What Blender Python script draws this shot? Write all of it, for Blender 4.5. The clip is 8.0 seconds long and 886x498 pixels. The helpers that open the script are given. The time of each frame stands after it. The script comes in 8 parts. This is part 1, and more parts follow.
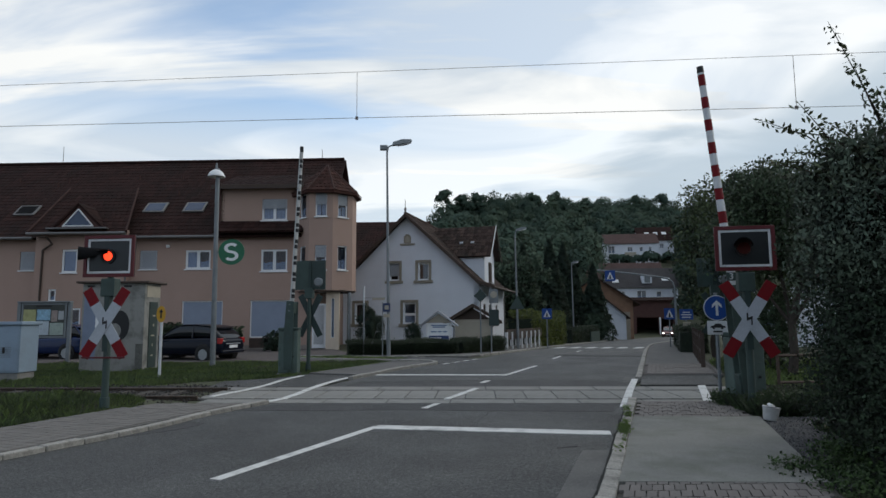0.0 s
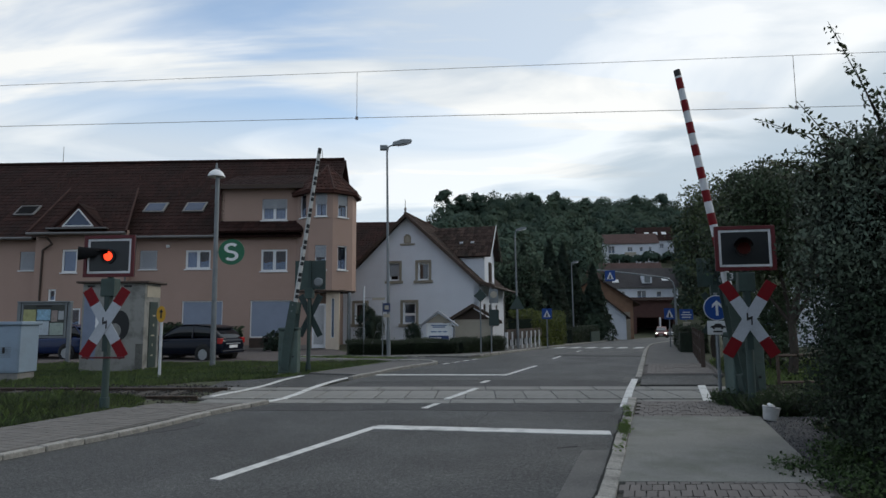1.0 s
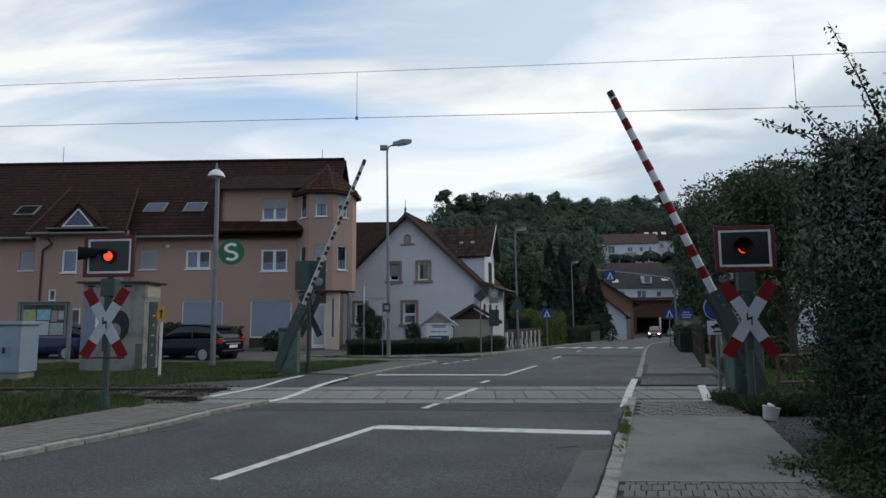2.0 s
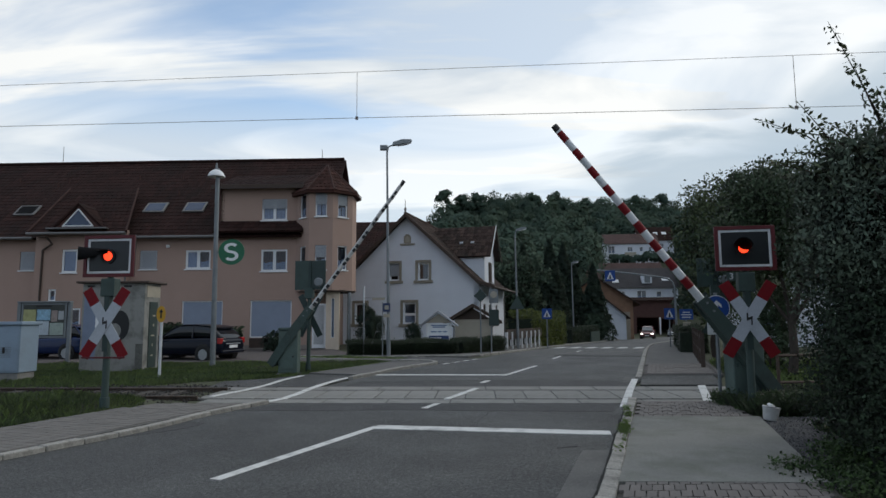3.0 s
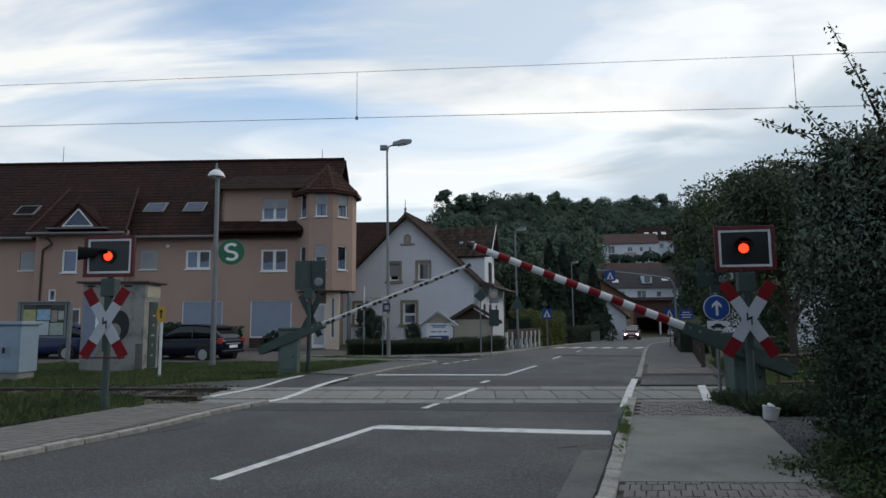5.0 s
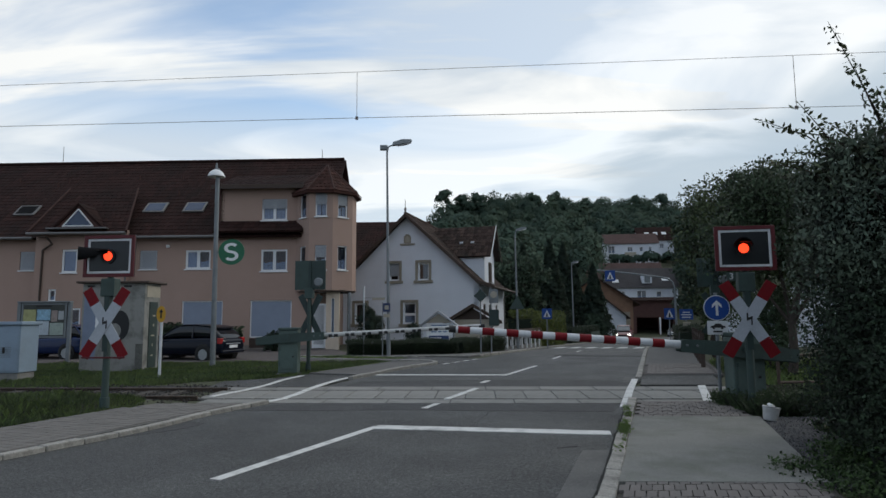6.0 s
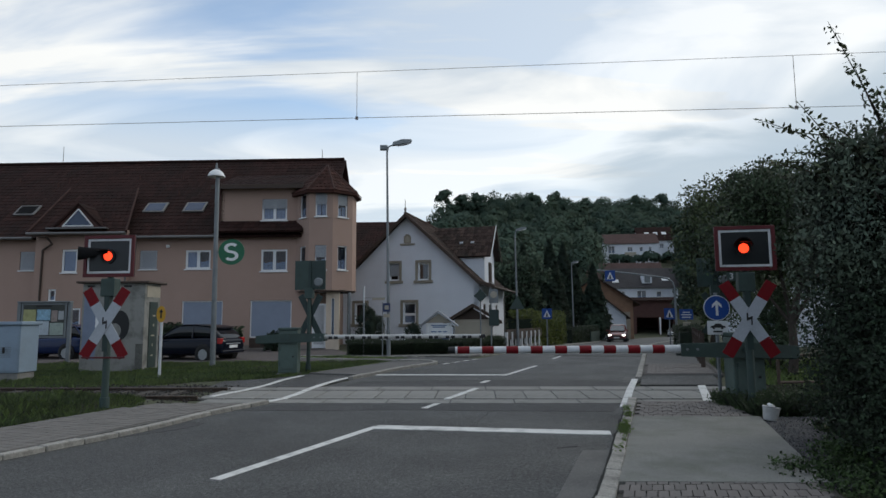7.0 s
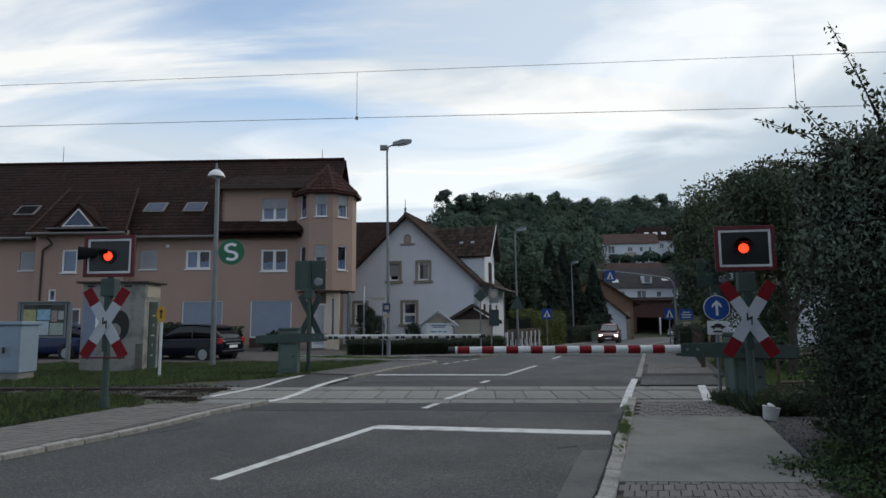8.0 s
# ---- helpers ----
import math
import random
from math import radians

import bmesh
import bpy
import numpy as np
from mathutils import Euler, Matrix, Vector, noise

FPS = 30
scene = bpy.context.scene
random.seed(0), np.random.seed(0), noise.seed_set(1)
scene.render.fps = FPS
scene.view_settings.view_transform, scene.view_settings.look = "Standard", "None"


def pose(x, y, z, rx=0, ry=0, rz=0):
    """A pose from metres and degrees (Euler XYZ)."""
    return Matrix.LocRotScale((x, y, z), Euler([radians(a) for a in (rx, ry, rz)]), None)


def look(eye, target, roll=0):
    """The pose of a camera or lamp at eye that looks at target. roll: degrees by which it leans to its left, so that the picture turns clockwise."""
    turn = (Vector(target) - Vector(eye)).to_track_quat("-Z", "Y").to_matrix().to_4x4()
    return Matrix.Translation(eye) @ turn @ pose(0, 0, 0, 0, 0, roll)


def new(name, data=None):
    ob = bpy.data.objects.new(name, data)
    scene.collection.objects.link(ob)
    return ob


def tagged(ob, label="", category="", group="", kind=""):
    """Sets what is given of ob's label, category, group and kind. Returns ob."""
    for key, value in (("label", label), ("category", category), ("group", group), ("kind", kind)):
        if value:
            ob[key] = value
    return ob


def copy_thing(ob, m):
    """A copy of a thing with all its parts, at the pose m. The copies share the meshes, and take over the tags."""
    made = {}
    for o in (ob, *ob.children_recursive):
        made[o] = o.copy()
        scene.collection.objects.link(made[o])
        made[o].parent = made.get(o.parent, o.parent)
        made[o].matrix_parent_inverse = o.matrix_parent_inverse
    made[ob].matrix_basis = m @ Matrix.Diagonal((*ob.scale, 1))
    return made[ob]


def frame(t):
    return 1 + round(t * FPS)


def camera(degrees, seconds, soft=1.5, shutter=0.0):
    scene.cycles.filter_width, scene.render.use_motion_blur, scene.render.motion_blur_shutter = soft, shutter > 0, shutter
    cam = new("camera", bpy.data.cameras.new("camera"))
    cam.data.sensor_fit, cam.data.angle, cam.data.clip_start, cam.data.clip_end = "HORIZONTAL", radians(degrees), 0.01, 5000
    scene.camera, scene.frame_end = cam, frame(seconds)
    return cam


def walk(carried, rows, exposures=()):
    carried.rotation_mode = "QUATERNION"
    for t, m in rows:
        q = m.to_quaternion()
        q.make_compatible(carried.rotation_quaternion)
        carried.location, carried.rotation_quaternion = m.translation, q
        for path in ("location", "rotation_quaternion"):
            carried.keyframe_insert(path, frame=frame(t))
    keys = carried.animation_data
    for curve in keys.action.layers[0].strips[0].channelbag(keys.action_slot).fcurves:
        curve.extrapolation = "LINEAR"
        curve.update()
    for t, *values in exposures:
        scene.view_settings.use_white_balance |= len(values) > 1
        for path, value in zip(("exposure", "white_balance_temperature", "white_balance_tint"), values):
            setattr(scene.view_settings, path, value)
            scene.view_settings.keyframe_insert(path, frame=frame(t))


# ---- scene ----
cam = camera(70.47, 8.0)
EYE = look((0, 0, 1.55), (0, 10, 2.667), -0.378)
walk(cam, [(0.0, EYE), (8.0, EYE)], exposures=[(0.0, 0.0, 6450, 8), (8.0, 0.0, 6450, 8)])

# ---- light ----
SUN_AZ, SUN_EL = 62.0, 24.0   # degrees: clockwise from +y, above the horizon
world = bpy.data.worlds.new("evening_sky")
scene.world = world
world.use_nodes = True


def build_sky(w):
    nt = w.node_tree
    n, l = nt.nodes, nt.links
    n.clear()
    out = n.new("ShaderNodeOutputWorld")
    bg = n.new("ShaderNodeBackground")
    sky = n.new("ShaderNodeTexSky")
    sky.sky_type, sky.sun_disc = "NISHITA", False
    sky.sun_elevation, sky.sun_rotation = radians(SUN_EL), radians(SUN_AZ)
    sky.air_density, sky.dust_density = 1.0, 0.5
    co = n.new("ShaderNodeTexCoord")
    sep = n.new("ShaderNodeSeparateXYZ")
    l.new(co.outputs["Generated"], sep.inputs[0])
    up = n.new("ShaderNodeMath")
    up.operation = "ADD"
    l.new(sep.outputs["Z"], up.inputs[0])
    up.inputs[1].default_value = 0.16
    lim = n.new("ShaderNodeMath")
    lim.operation = "MAXIMUM"
    l.new(up.outputs[0], lim.inputs[0])
    lim.inputs[1].default_value = 0.05
    flat = n.new("ShaderNodeVectorMath")
    flat.operation = "DIVIDE"
    l.new(co.outputs["Generated"], flat.inputs[0])
    comb = n.new("ShaderNodeCombineXYZ")
    for i in range(3):
        l.new(lim.outputs[0], comb.inputs[i])
    l.new(comb.outputs[0], flat.inputs[1])
    mp = n.new("ShaderNodeMapping")
    mp.inputs["Rotation"].default_value = (0, 0, radians(16))
    mp.inputs["Scale"].default_value = (0.6, 2.3, 0.0)
    mp.inputs["Location"].default_value = (1.3, 2.75, 0)
    l.new(flat.outputs[0], mp.inputs[0])
    nz = n.new("ShaderNodeTexNoise")
    nz.inputs["Scale"].default_value = 1.15
    nz.inputs["Detail"].default_value = 7.0
    nz.inputs["Roughness"].default_value = 0.52
    nz.inputs["Distortion"].default_value = 0.5
    l.new(mp.outputs[0], nz.inputs["Vector"])
    ramp = n.new("ShaderNodeValToRGB")
    ramp.color_ramp.elements[0].position = 0.41
    ramp.color_ramp.elements[1].position = 0.60
    l.new(nz.outputs["Fac"], ramp.inputs[0])
    # veil towards the sun: clouds are thicker and whiter there
    side = n.new("ShaderNodeMapRange")
    side.inputs["From Min"].default_value = -0.75
    side.inputs["From Max"].default_value = 0.45
    side.inputs["To Min"].default_value = 0.34
    side.inputs["To Max"].default_value = 0.92
    l.new(sep.outputs["X"], side.inputs["Value"])
    cov = n.new("ShaderNodeMath")
    cov.operation = "MAXIMUM"
    l.new(ramp.outputs["Color"], cov.inputs[0])
    l.new(side.outputs[0], cov.inputs[1])
    # a clear blue opening in the cloud, with ragged edges
    gap = n.new("ShaderNodeVectorMath")
    gap.operation = "DOT_PRODUCT"
    l.new(co.outputs["Generated"], gap.inputs[0])
    gap.inputs[1].default_value = Vector((-0.255, 0.85, 0.475)).normalized()
    rag = n.new("ShaderNodeMath")
    rag.operation = "MULTIPLY_ADD"
    l.new(nz.outputs["Fac"], rag.inputs[0])
    rag.inputs[1].default_value = -0.16
    l.new(gap.outputs["Value"], rag.inputs[2])
    clear = n.new("ShaderNodeMapRange")
    clear.interpolation_type = "SMOOTHSTEP"
    clear.inputs["From Min"].default_value = 0.893
    clear.inputs["From Max"].default_value = 0.932
    clear.inputs["To Min"].default_value = 1.0
    clear.inputs["To Max"].default_value = 0.10
    l.new(rag.outputs[0], clear.inputs["Value"])
    cov2 = n.new("ShaderNodeMath")
    cov2.operation = "MULTIPLY"
    l.new(cov.outputs[0], cov2.inputs[0])
    l.new(clear.outputs[0], cov2.inputs[1])
    # thin high cloud thickens towards the horizon
    haze = n.new("ShaderNodeMapRange")
    haze.inputs["From Min"].default_value = 0.35
    haze.inputs["From Max"].default_value = 0.25
    haze.inputs["To Min"].default_value = 0.0
    haze.inputs["To Max"].default_value = 0.85
    l.new(sep.outputs["Z"], haze.inputs["Value"])
    cov3 = n.new("ShaderNodeMath")
    cov3.operation = "MAXIMUM"
    l.new(cov2.outputs[0], cov3.inputs[0])
    l.new(haze.outputs[0], cov3.inputs[1])
    # cloud body: white tops, blue-grey undersides
    nz2 = n.new("ShaderNodeTexNoise")
    nz2.inputs["Scale"].default_value = 0.9
    nz2.inputs["Detail"].default_value = 6.0
    nz2.inputs["Distortion"].default_value = 0.8
    mp2 = n.new("ShaderNodeMapping")
    mp2.inputs["Location"].default_value = (7.3, 2.2, 0)
    mp2.inputs["Rotation"].default_value = (0, 0, radians(24))
    mp2.inputs["Scale"].default_value = (0.9, 1.7, 0.0)
    l.new(flat.outputs[0], mp2.inputs[0])
    l.new(mp2.outputs[0], nz2.inputs["Vector"])
    body = n.new("ShaderNodeValToRGB")
    body.color_ramp.elements[0].position = 0.41
    body.color_ramp.elements[0].color = (0.67, 0.73, 0.80, 1)
    body.color_ramp.elements[1].position = 0.56
    body.color_ramp.elements[1].color = (1.0, 1.0, 0.99, 1)
    l.new(nz2.outputs["Fac"], body.inputs[0])
    dim = n.new("ShaderNodeVectorMath")
    dim.operation = "SCALE"
    dim.inputs["Scale"].default_value = 0.215
    l.new(sky.outputs[0], dim.inputs[0])
    mix = n.new("ShaderNodeMix")
    mix.data_type = "RGBA"
    l.new(cov3.outputs[0], mix.inputs["Factor"])
    l.new(dim.outputs[0], mix.inputs["A"])
    l.new(body.outputs[0], mix.inputs["B"])
    # the evening sky is brightest on the sun's half and darker behind
    dot = n.new("ShaderNodeVectorMath")
    dot.operation = "DOT_PRODUCT"
    l.new(co.outputs["Generated"], dot.inputs[0])
    dot.inputs[1].default_value = (0.55, 0.83, 0.0)
    grade = n.new("ShaderNodeMapRange")
    grade.inputs["From Min"].default_value = -0.7
    grade.inputs["From Max"].default_value = 0.45
    grade.inputs["To Min"].default_value = 0.66
    grade.inputs["To Max"].default_value = 1.0
    l.new(dot.outputs["Value"], grade.inputs["Value"])
    lit = n.new("ShaderNodeVectorMath")
    lit.operation = "SCALE"
    # clear blue opens behind, away from the sun
    back = n.new("ShaderNodeMapRange")
    back.inputs["From Min"].default_value = -0.8
    back.inputs["From Max"].default_value = 0.1
    back.inputs["To Min"].default_value = 0.55
    back.inputs["To Max"].default_value = 0.0
    l.new(dot.outputs["Value"], back.inputs["Value"])
    blue = n.new("ShaderNodeMix")
    blue.data_type = "RGBA"
    l.new(back.outputs[0], blue.inputs["Factor"])
    # a blue-grey bank of cloud rising on the sunny side
    bdot = n.new("ShaderNodeVectorMath")
    bdot.operation = "DOT_PRODUCT"
    l.new(co.outputs["Generated"], bdot.inputs[0])
    bdot.inputs[1].default_value = Vector((0.40, 0.10, -0.91)).normalized()
    brag = n.new("ShaderNodeMath")
    brag.operation = "MULTIPLY_ADD"
    l.new(nz2.outputs["Fac"], brag.inputs[0])
    brag.inputs[1].default_value = 0.30
    l.new(bdot.outputs["Value"], brag.inputs[2])
    bank = n.new("ShaderNodeMapRange")
    bank.interpolation_type = "SMOOTHSTEP"
    bank.inputs["From Min"].default_value = 0.135
    bank.inputs["From Max"].default_value = 0.195
    bank.inputs["To Min"].default_value = 0.0
    bank.inputs["To Max"].default_value = 0.8
    l.new(brag.outputs[0], bank.inputs["Value"])
    grey = n.new("ShaderNodeMix")
    grey.data_type = "RGBA"
    l.new(bank.outputs[0], grey.inputs["Factor"])
    l.new(mix.outputs["Result"], grey.inputs["A"])
    grey.inputs["B"].default_value = (0.46, 0.56, 0.66, 1)
    l.new(grey.outputs["Result"], blue.inputs["A"])
    blue.inputs["B"].default_value = (0.52, 0.68, 0.95, 1)
    l.new(blue.outputs["Result"], lit.inputs[0])
    l.new(grade.outputs[0], lit.inputs["Scale"])
    l.new(lit.outputs[0], bg.inputs["Color"])
    bg.inputs["Strength"].default_value = 1.0
    l.new(bg.outputs[0], out.inputs["Surface"])


build_sky(world)
sun_data = bpy.data.lights.new("sun", "SUN")
sun_data.energy, sun_data.angle, sun_data.color = 0.5, radians(14), (1.0, 0.93, 0.82)
sun = new("sun", sun_data)
sun.matrix_world = look((0, 0, 0), (-math.sin(radians(SUN_AZ)) * math.cos(radians(SUN_EL)),
                                    -math.cos(radians(SUN_AZ)) * math.cos(radians(SUN_EL)), -math.sin(radians(SUN_EL))))
sun.location = (40, 20, 60)


# ---- materials ----
def mat(name, col, rough=0.7, metal=0.0, var=0.25, scale=6.0, fine=60.0, bump=0.15, bscale=None, stain=None, stain_amt=0.0,
        stain_scale=0.8, spec=0.5, island=0.0, obj=0.0, coat=0.0):
    """Principled material with tone variation at two scales, optional stains and relief."""
    m = bpy.data.materials.new(name)
    m.use_nodes = True
    nt = m.node_tree
    n, l = nt.nodes, nt.links
    bs = n["Principled BSDF"]
    bs.inputs["Roughness"].default_value = rough
    bs.inputs["Metallic"].default_value = metal
    bs.inputs["Specular IOR Level"].default_value = spec
    bs.inputs["Coat Weight"].default_value = coat
    co = n.new("ShaderNodeTexCoord")
    big = n.new("ShaderNodeTexNoise")
    big.inputs["Scale"].default_value = scale
    big.inputs["Detail"].default_value = 5
    l.new(co.outputs["Object"], big.inputs["Vector"])
    sm = n.new("ShaderNodeTexNoise")
    sm.inputs["Scale"].default_value = fine
    sm.inputs["Detail"].default_value = 4
    l.new(co.outputs["Object"], sm.inputs["Vector"])
    add = n.new("ShaderNodeMath")
    l.new(big.outputs["Fac"], add.inputs[0])
    l.new(sm.outputs["Fac"], add.inputs[1])
    mr = n.new("ShaderNodeMapRange")
    mr.inputs["From Min"].default_value = 0.6
    mr.inputs["From Max"].default_value = 1.4
    mr.inputs["To Min"].default_value = 1.0 - var
    mr.inputs["To Max"].default_value = 1.0 + var
    l.new(add.outputs[0], mr.inputs["Value"])
    last = mr.outputs[0]
    if island or obj:
        src = n.new("ShaderNodeNewGeometry").outputs["Random Per Island"] if island else n.new("ShaderNodeObjectInfo").outputs["Random"]
        amt = island or obj
        r = n.new("ShaderNodeMapRange")
        r.inputs["To Min"].default_value = 1 - amt
        r.inputs["To Max"].default_value = 1 + amt
        l.new(src, r.inputs["Value"])
        mu = n.new("ShaderNodeMath")
        mu.operation = "MULTIPLY"
        l.new(last, mu.inputs[0])
        l.new(r.outputs[0], mu.inputs[1])
        last = mu.outputs[0]
    sc = n.new("ShaderNodeVectorMath")
    sc.operation = "SCALE"
    sc.inputs[0].default_value = col[:3]
    l.new(last, sc.inputs["Scale"])
    colour = sc.outputs[0]
    if stain:
        st = n.new("ShaderNodeTexNoise")
        st.inputs["Scale"].default_value = stain_scale
        st.inputs["Detail"].default_value = 6
        st.inputs["Roughness"].default_value = 0.65
        l.new(co.outputs["Object"], st.inputs["Vector"])
        rp = n.new("ShaderNodeMapRange")
        rp.inputs["From Min"].default_value = 0.48
        rp.inputs["From Max"].default_value = 0.68
        rp.inputs["To Max"].default_value = stain_amt
        l.new(st.outputs["Fac"], rp.inputs["Value"])
        mx = n.new("ShaderNodeMix")
        mx.data_type = "RGBA"
        l.new(rp.outputs[0], mx.inputs["Factor"])
        l.new(colour, mx.inputs["A"])
        mx.inputs["B"].default_value = (*stain[:3], 1)
        colour = mx.outputs["Result"]
    l.new(colour, bs.inputs["Base Color"])
    if bump:
        bt = n.new("ShaderNodeTexNoise")
        bt.inputs["Scale"].default_value = bscale or fine
        bt.inputs["Detail"].default_value = 5
        l.new(co.outputs["Object"], bt.inputs["Vector"])
        bp = n.new("ShaderNodeBump")
        bp.inputs["Strength"].default_value = bump
        bp.inputs["Distance"].default_value = 0.02
        l.new(bt.outputs["Fac"], bp.inputs["Height"])
        l.new(bp.outputs[0], bs.inputs["Normal"])
    return m


def glow_mat(name, col, strength):
    m = bpy.data.materials.new(name)
    m.use_nodes = True
    bs = m.node_tree.nodes["Principled BSDF"]
    bs.inputs["Base Color"].default_value = (*col, 1)
    bs.inputs["Emission Color"].default_value = (*col, 1)
    bs.inputs["Emission Strength"].default_value = strength
    return m


def glass_mat(name, col, rough=0.05, clear=0.0):
    """Glazing; clear: share of the light that passes to what is behind it."""
    m = bpy.data.materials.new(name)
    m.use_nodes = True
    bs = m.node_tree.nodes["Principled BSDF"]
    bs.inputs["Base Color"].default_value = (*col, 1)
    bs.inputs["Roughness"].default_value = rough
    bs.inputs["IOR"].default_value = 1.5
    bs.inputs["Specular IOR Level"].default_value = 0.8
    bs.inputs["Coat Weight"].default_value = 1.0
    bs.inputs["Coat IOR"].default_value = 1.55
    bs.inputs["Coat Roughness"].default_value = 0.03
    if clear:
        nt = m.node_tree
        see = nt.nodes.new("ShaderNodeBsdfTransparent")
        mx = nt.nodes.new("ShaderNodeMixShader")
        mx.inputs[0].default_value = clear
        nt.links.new(bs.outputs[0], mx.inputs[1])
        nt.links.new(see.outputs[0], mx.inputs[2])
        nt.links.new(mx.outputs[0], nt.nodes["Material Output"].inputs["Surface"])
    return m


ASPHALT = mat("asphalt", (0.062, 0.0635, 0.0625), 0.66, var=0.85, scale=0.6, fine=30, bump=0.7, bscale=160, stain=(0.045, 0.045, 0.046), stain_amt=0.6, stain_scale=0.35)
ASPHALT_PALE = mat("pale_asphalt", (0.12, 0.117, 0.112), 0.9, var=0.2, scale=1.0, fine=120, bump=0.3, stain=(0.06, 0.06, 0.06), stain_amt=0.5)
ASPHALT_DARK = mat("patched_asphalt", (0.052, 0.052, 0.053), 0.8, var=0.45, scale=0.9, fine=40, bump=0.5, bscale=120, stain=(0.034, 0.034, 0.035), stain_amt=0.6, stain_scale=1.1)
GUTTER = mat("gutter_mastic", (0.115, 0.113, 0.108), 0.85, var=0.25, scale=1.5, fine=60, bump=0.3, stain=(0.07, 0.07, 0.068), stain_amt=0.6, stain_scale=1.4)
TAR = mat("tar_seam", (0.018, 0.018, 0.019), 0.6, var=0.3)
CONCRETE = mat("concrete", (0.24, 0.235, 0.22), 0.9, var=0.2, scale=2.0, fine=70, bump=0.25, stain=(0.12, 0.12, 0.11), stain_amt=0.6, stain_scale=1.6, obj=0.08)
KERB = mat("kerb_stone", (0.33, 0.315, 0.285), 0.9, var=0.25, scale=3, fine=50, bump=0.3, stain=(0.10, 0.10, 0.09), stain_amt=0.7, stain_scale=2.5, obj=0.12)
SLAB = mat("poured_concrete", (0.195, 0.196, 0.182), 0.92, var=0.2, scale=1.3, fine=90, bump=0.2, stain=(0.125, 0.132, 0.105), stain_amt=0.8, stain_scale=1.1)
PAVER = mat("paver", (0.17, 0.155, 0.145), 0.9, var=0.2, scale=3, fine=80, bump=0.3, stain=(0.09, 0.085, 0.08), stain_amt=0.5, stain_scale=1.3, obj=0.13)
PAVER_BED = mat("paver_joint_sand", (0.07, 0.068, 0.06), 0.95, var=0.3, fine=120)
MARK = mat("road_marking", (0.66, 0.66, 0.64), 0.8, var=0.12, scale=3, fine=60, bump=0.2, stain=(0.25, 0.25, 0.245), stain_amt=0.7, stain_scale=3.5)
GRASS_SOIL = mat("meadow_soil", (0.055, 0.062, 0.030), 0.95, var=0.4, scale=0.7, fine=14, bump=0.4, stain=(0.06, 0.052, 0.035), stain_amt=0.5)
BALLAST = mat("ballast_dark", (0.036, 0.033, 0.030), 0.95, var=0.4, scale=3, fine=30, bump=0.6, island=0.35)
SLEEPER = mat("sleeper_timber", (0.06, 0.05, 0.042), 0.9, var=0.3, fine=40)
RAIL = mat("rail_steel", (0.10, 0.075, 0.06), 0.5, 0.7, var=0.3, fine=40)
GROOVE = mat("flange_groove", (0.02, 0.02, 0.02), 0.9, var=0.2)
GREEN_STEEL = mat("green_grey_steel", (0.040, 0.068, 0.061), 0.55, 0.0, var=0.2, scale=3, fine=40, bump=0.08, stain=(0.03, 0.04, 0.036), stain_amt=0.6, stain_scale=2.2)
GREEN_PALE = mat("faded_green_paint", (0.085, 0.125, 0.112), 0.6, var=0.18, scale=3, fine=40, bump=0.08, stain=(0.06, 0.075, 0.06), stain_amt=0.6, stain_scale=2.0)
GREEN_DARK = mat("dark_green_paint", (0.026, 0.046, 0.043), 0.55, var=0.2, scale=4, fine=40, bump=0.06)
GREY_STEEL = mat("galvanised_steel", (0.20, 0.22, 0.235), 0.5, 0.3, var=0.15, scale=2, fine=30, bump=0.05, stain=(0.11, 0.12, 0.125), stain_amt=0.5, stain_scale=1.5)
RED_PAINT = mat("red_reflective", (0.18, 0.005, 0.010), 0.6, spec=0.25, var=0.15, scale=6, fine=50, bump=0.04, stain=(0.10, 0.008, 0.010), stain_amt=0.5, stain_scale=4)
RED_DARK = mat("dark_red_rim", (0.095, 0.006, 0.010), 0.5, var=0.15, scale=6, fine=50, bump=0.04)
WHITE_PAINT = mat("white_reflective", (0.62, 0.64, 0.66), 0.5, var=0.08, scale=5, fine=40, bump=0.04, stain=(0.42, 0.43, 0.42), stain_amt=0.5, stain_scale=3)
BLACK_BOARD = mat("black_board", (0.016, 0.019, 0.022), 0.35, var=0.15, scale=3, fine=40, bump=0.03)
BLACK = mat("black_plastic", (0.012, 0.012, 0.013), 0.55, var=0.15, bump=0.05)
HOOD = mat("matt_black_hood", (0.008, 0.008, 0.009), 0.9, var=0.15, bump=0.05, spec=0.15)
LENS_OFF = mat("unlit_red_lens", (0.07, 0.006, 0.005), 0.35, var=0.1, bump=0.0)
LENS_ON = glow_mat("lit_red_lamp", (1.0, 0.052, 0.016), 2.0)
BLUE_SIGN = mat("blue_sign", (0.008, 0.055, 0.25), 0.4, var=0.1, scale=5, fine=30, bump=0.02)
GREEN_SIGN = mat("green_sign", (0.012, 0.13, 0.06), 0.4, var=0.1, bump=0.02)
YELLOW_SIGN = mat("yellow_sign", (0.55, 0.30, 0.02), 0.45, var=0.1, bump=0.02)
COPPER = mat("contact_wire", (0.15, 0.13, 0.12), 0.5, 0.6, var=0.1, bump=0)


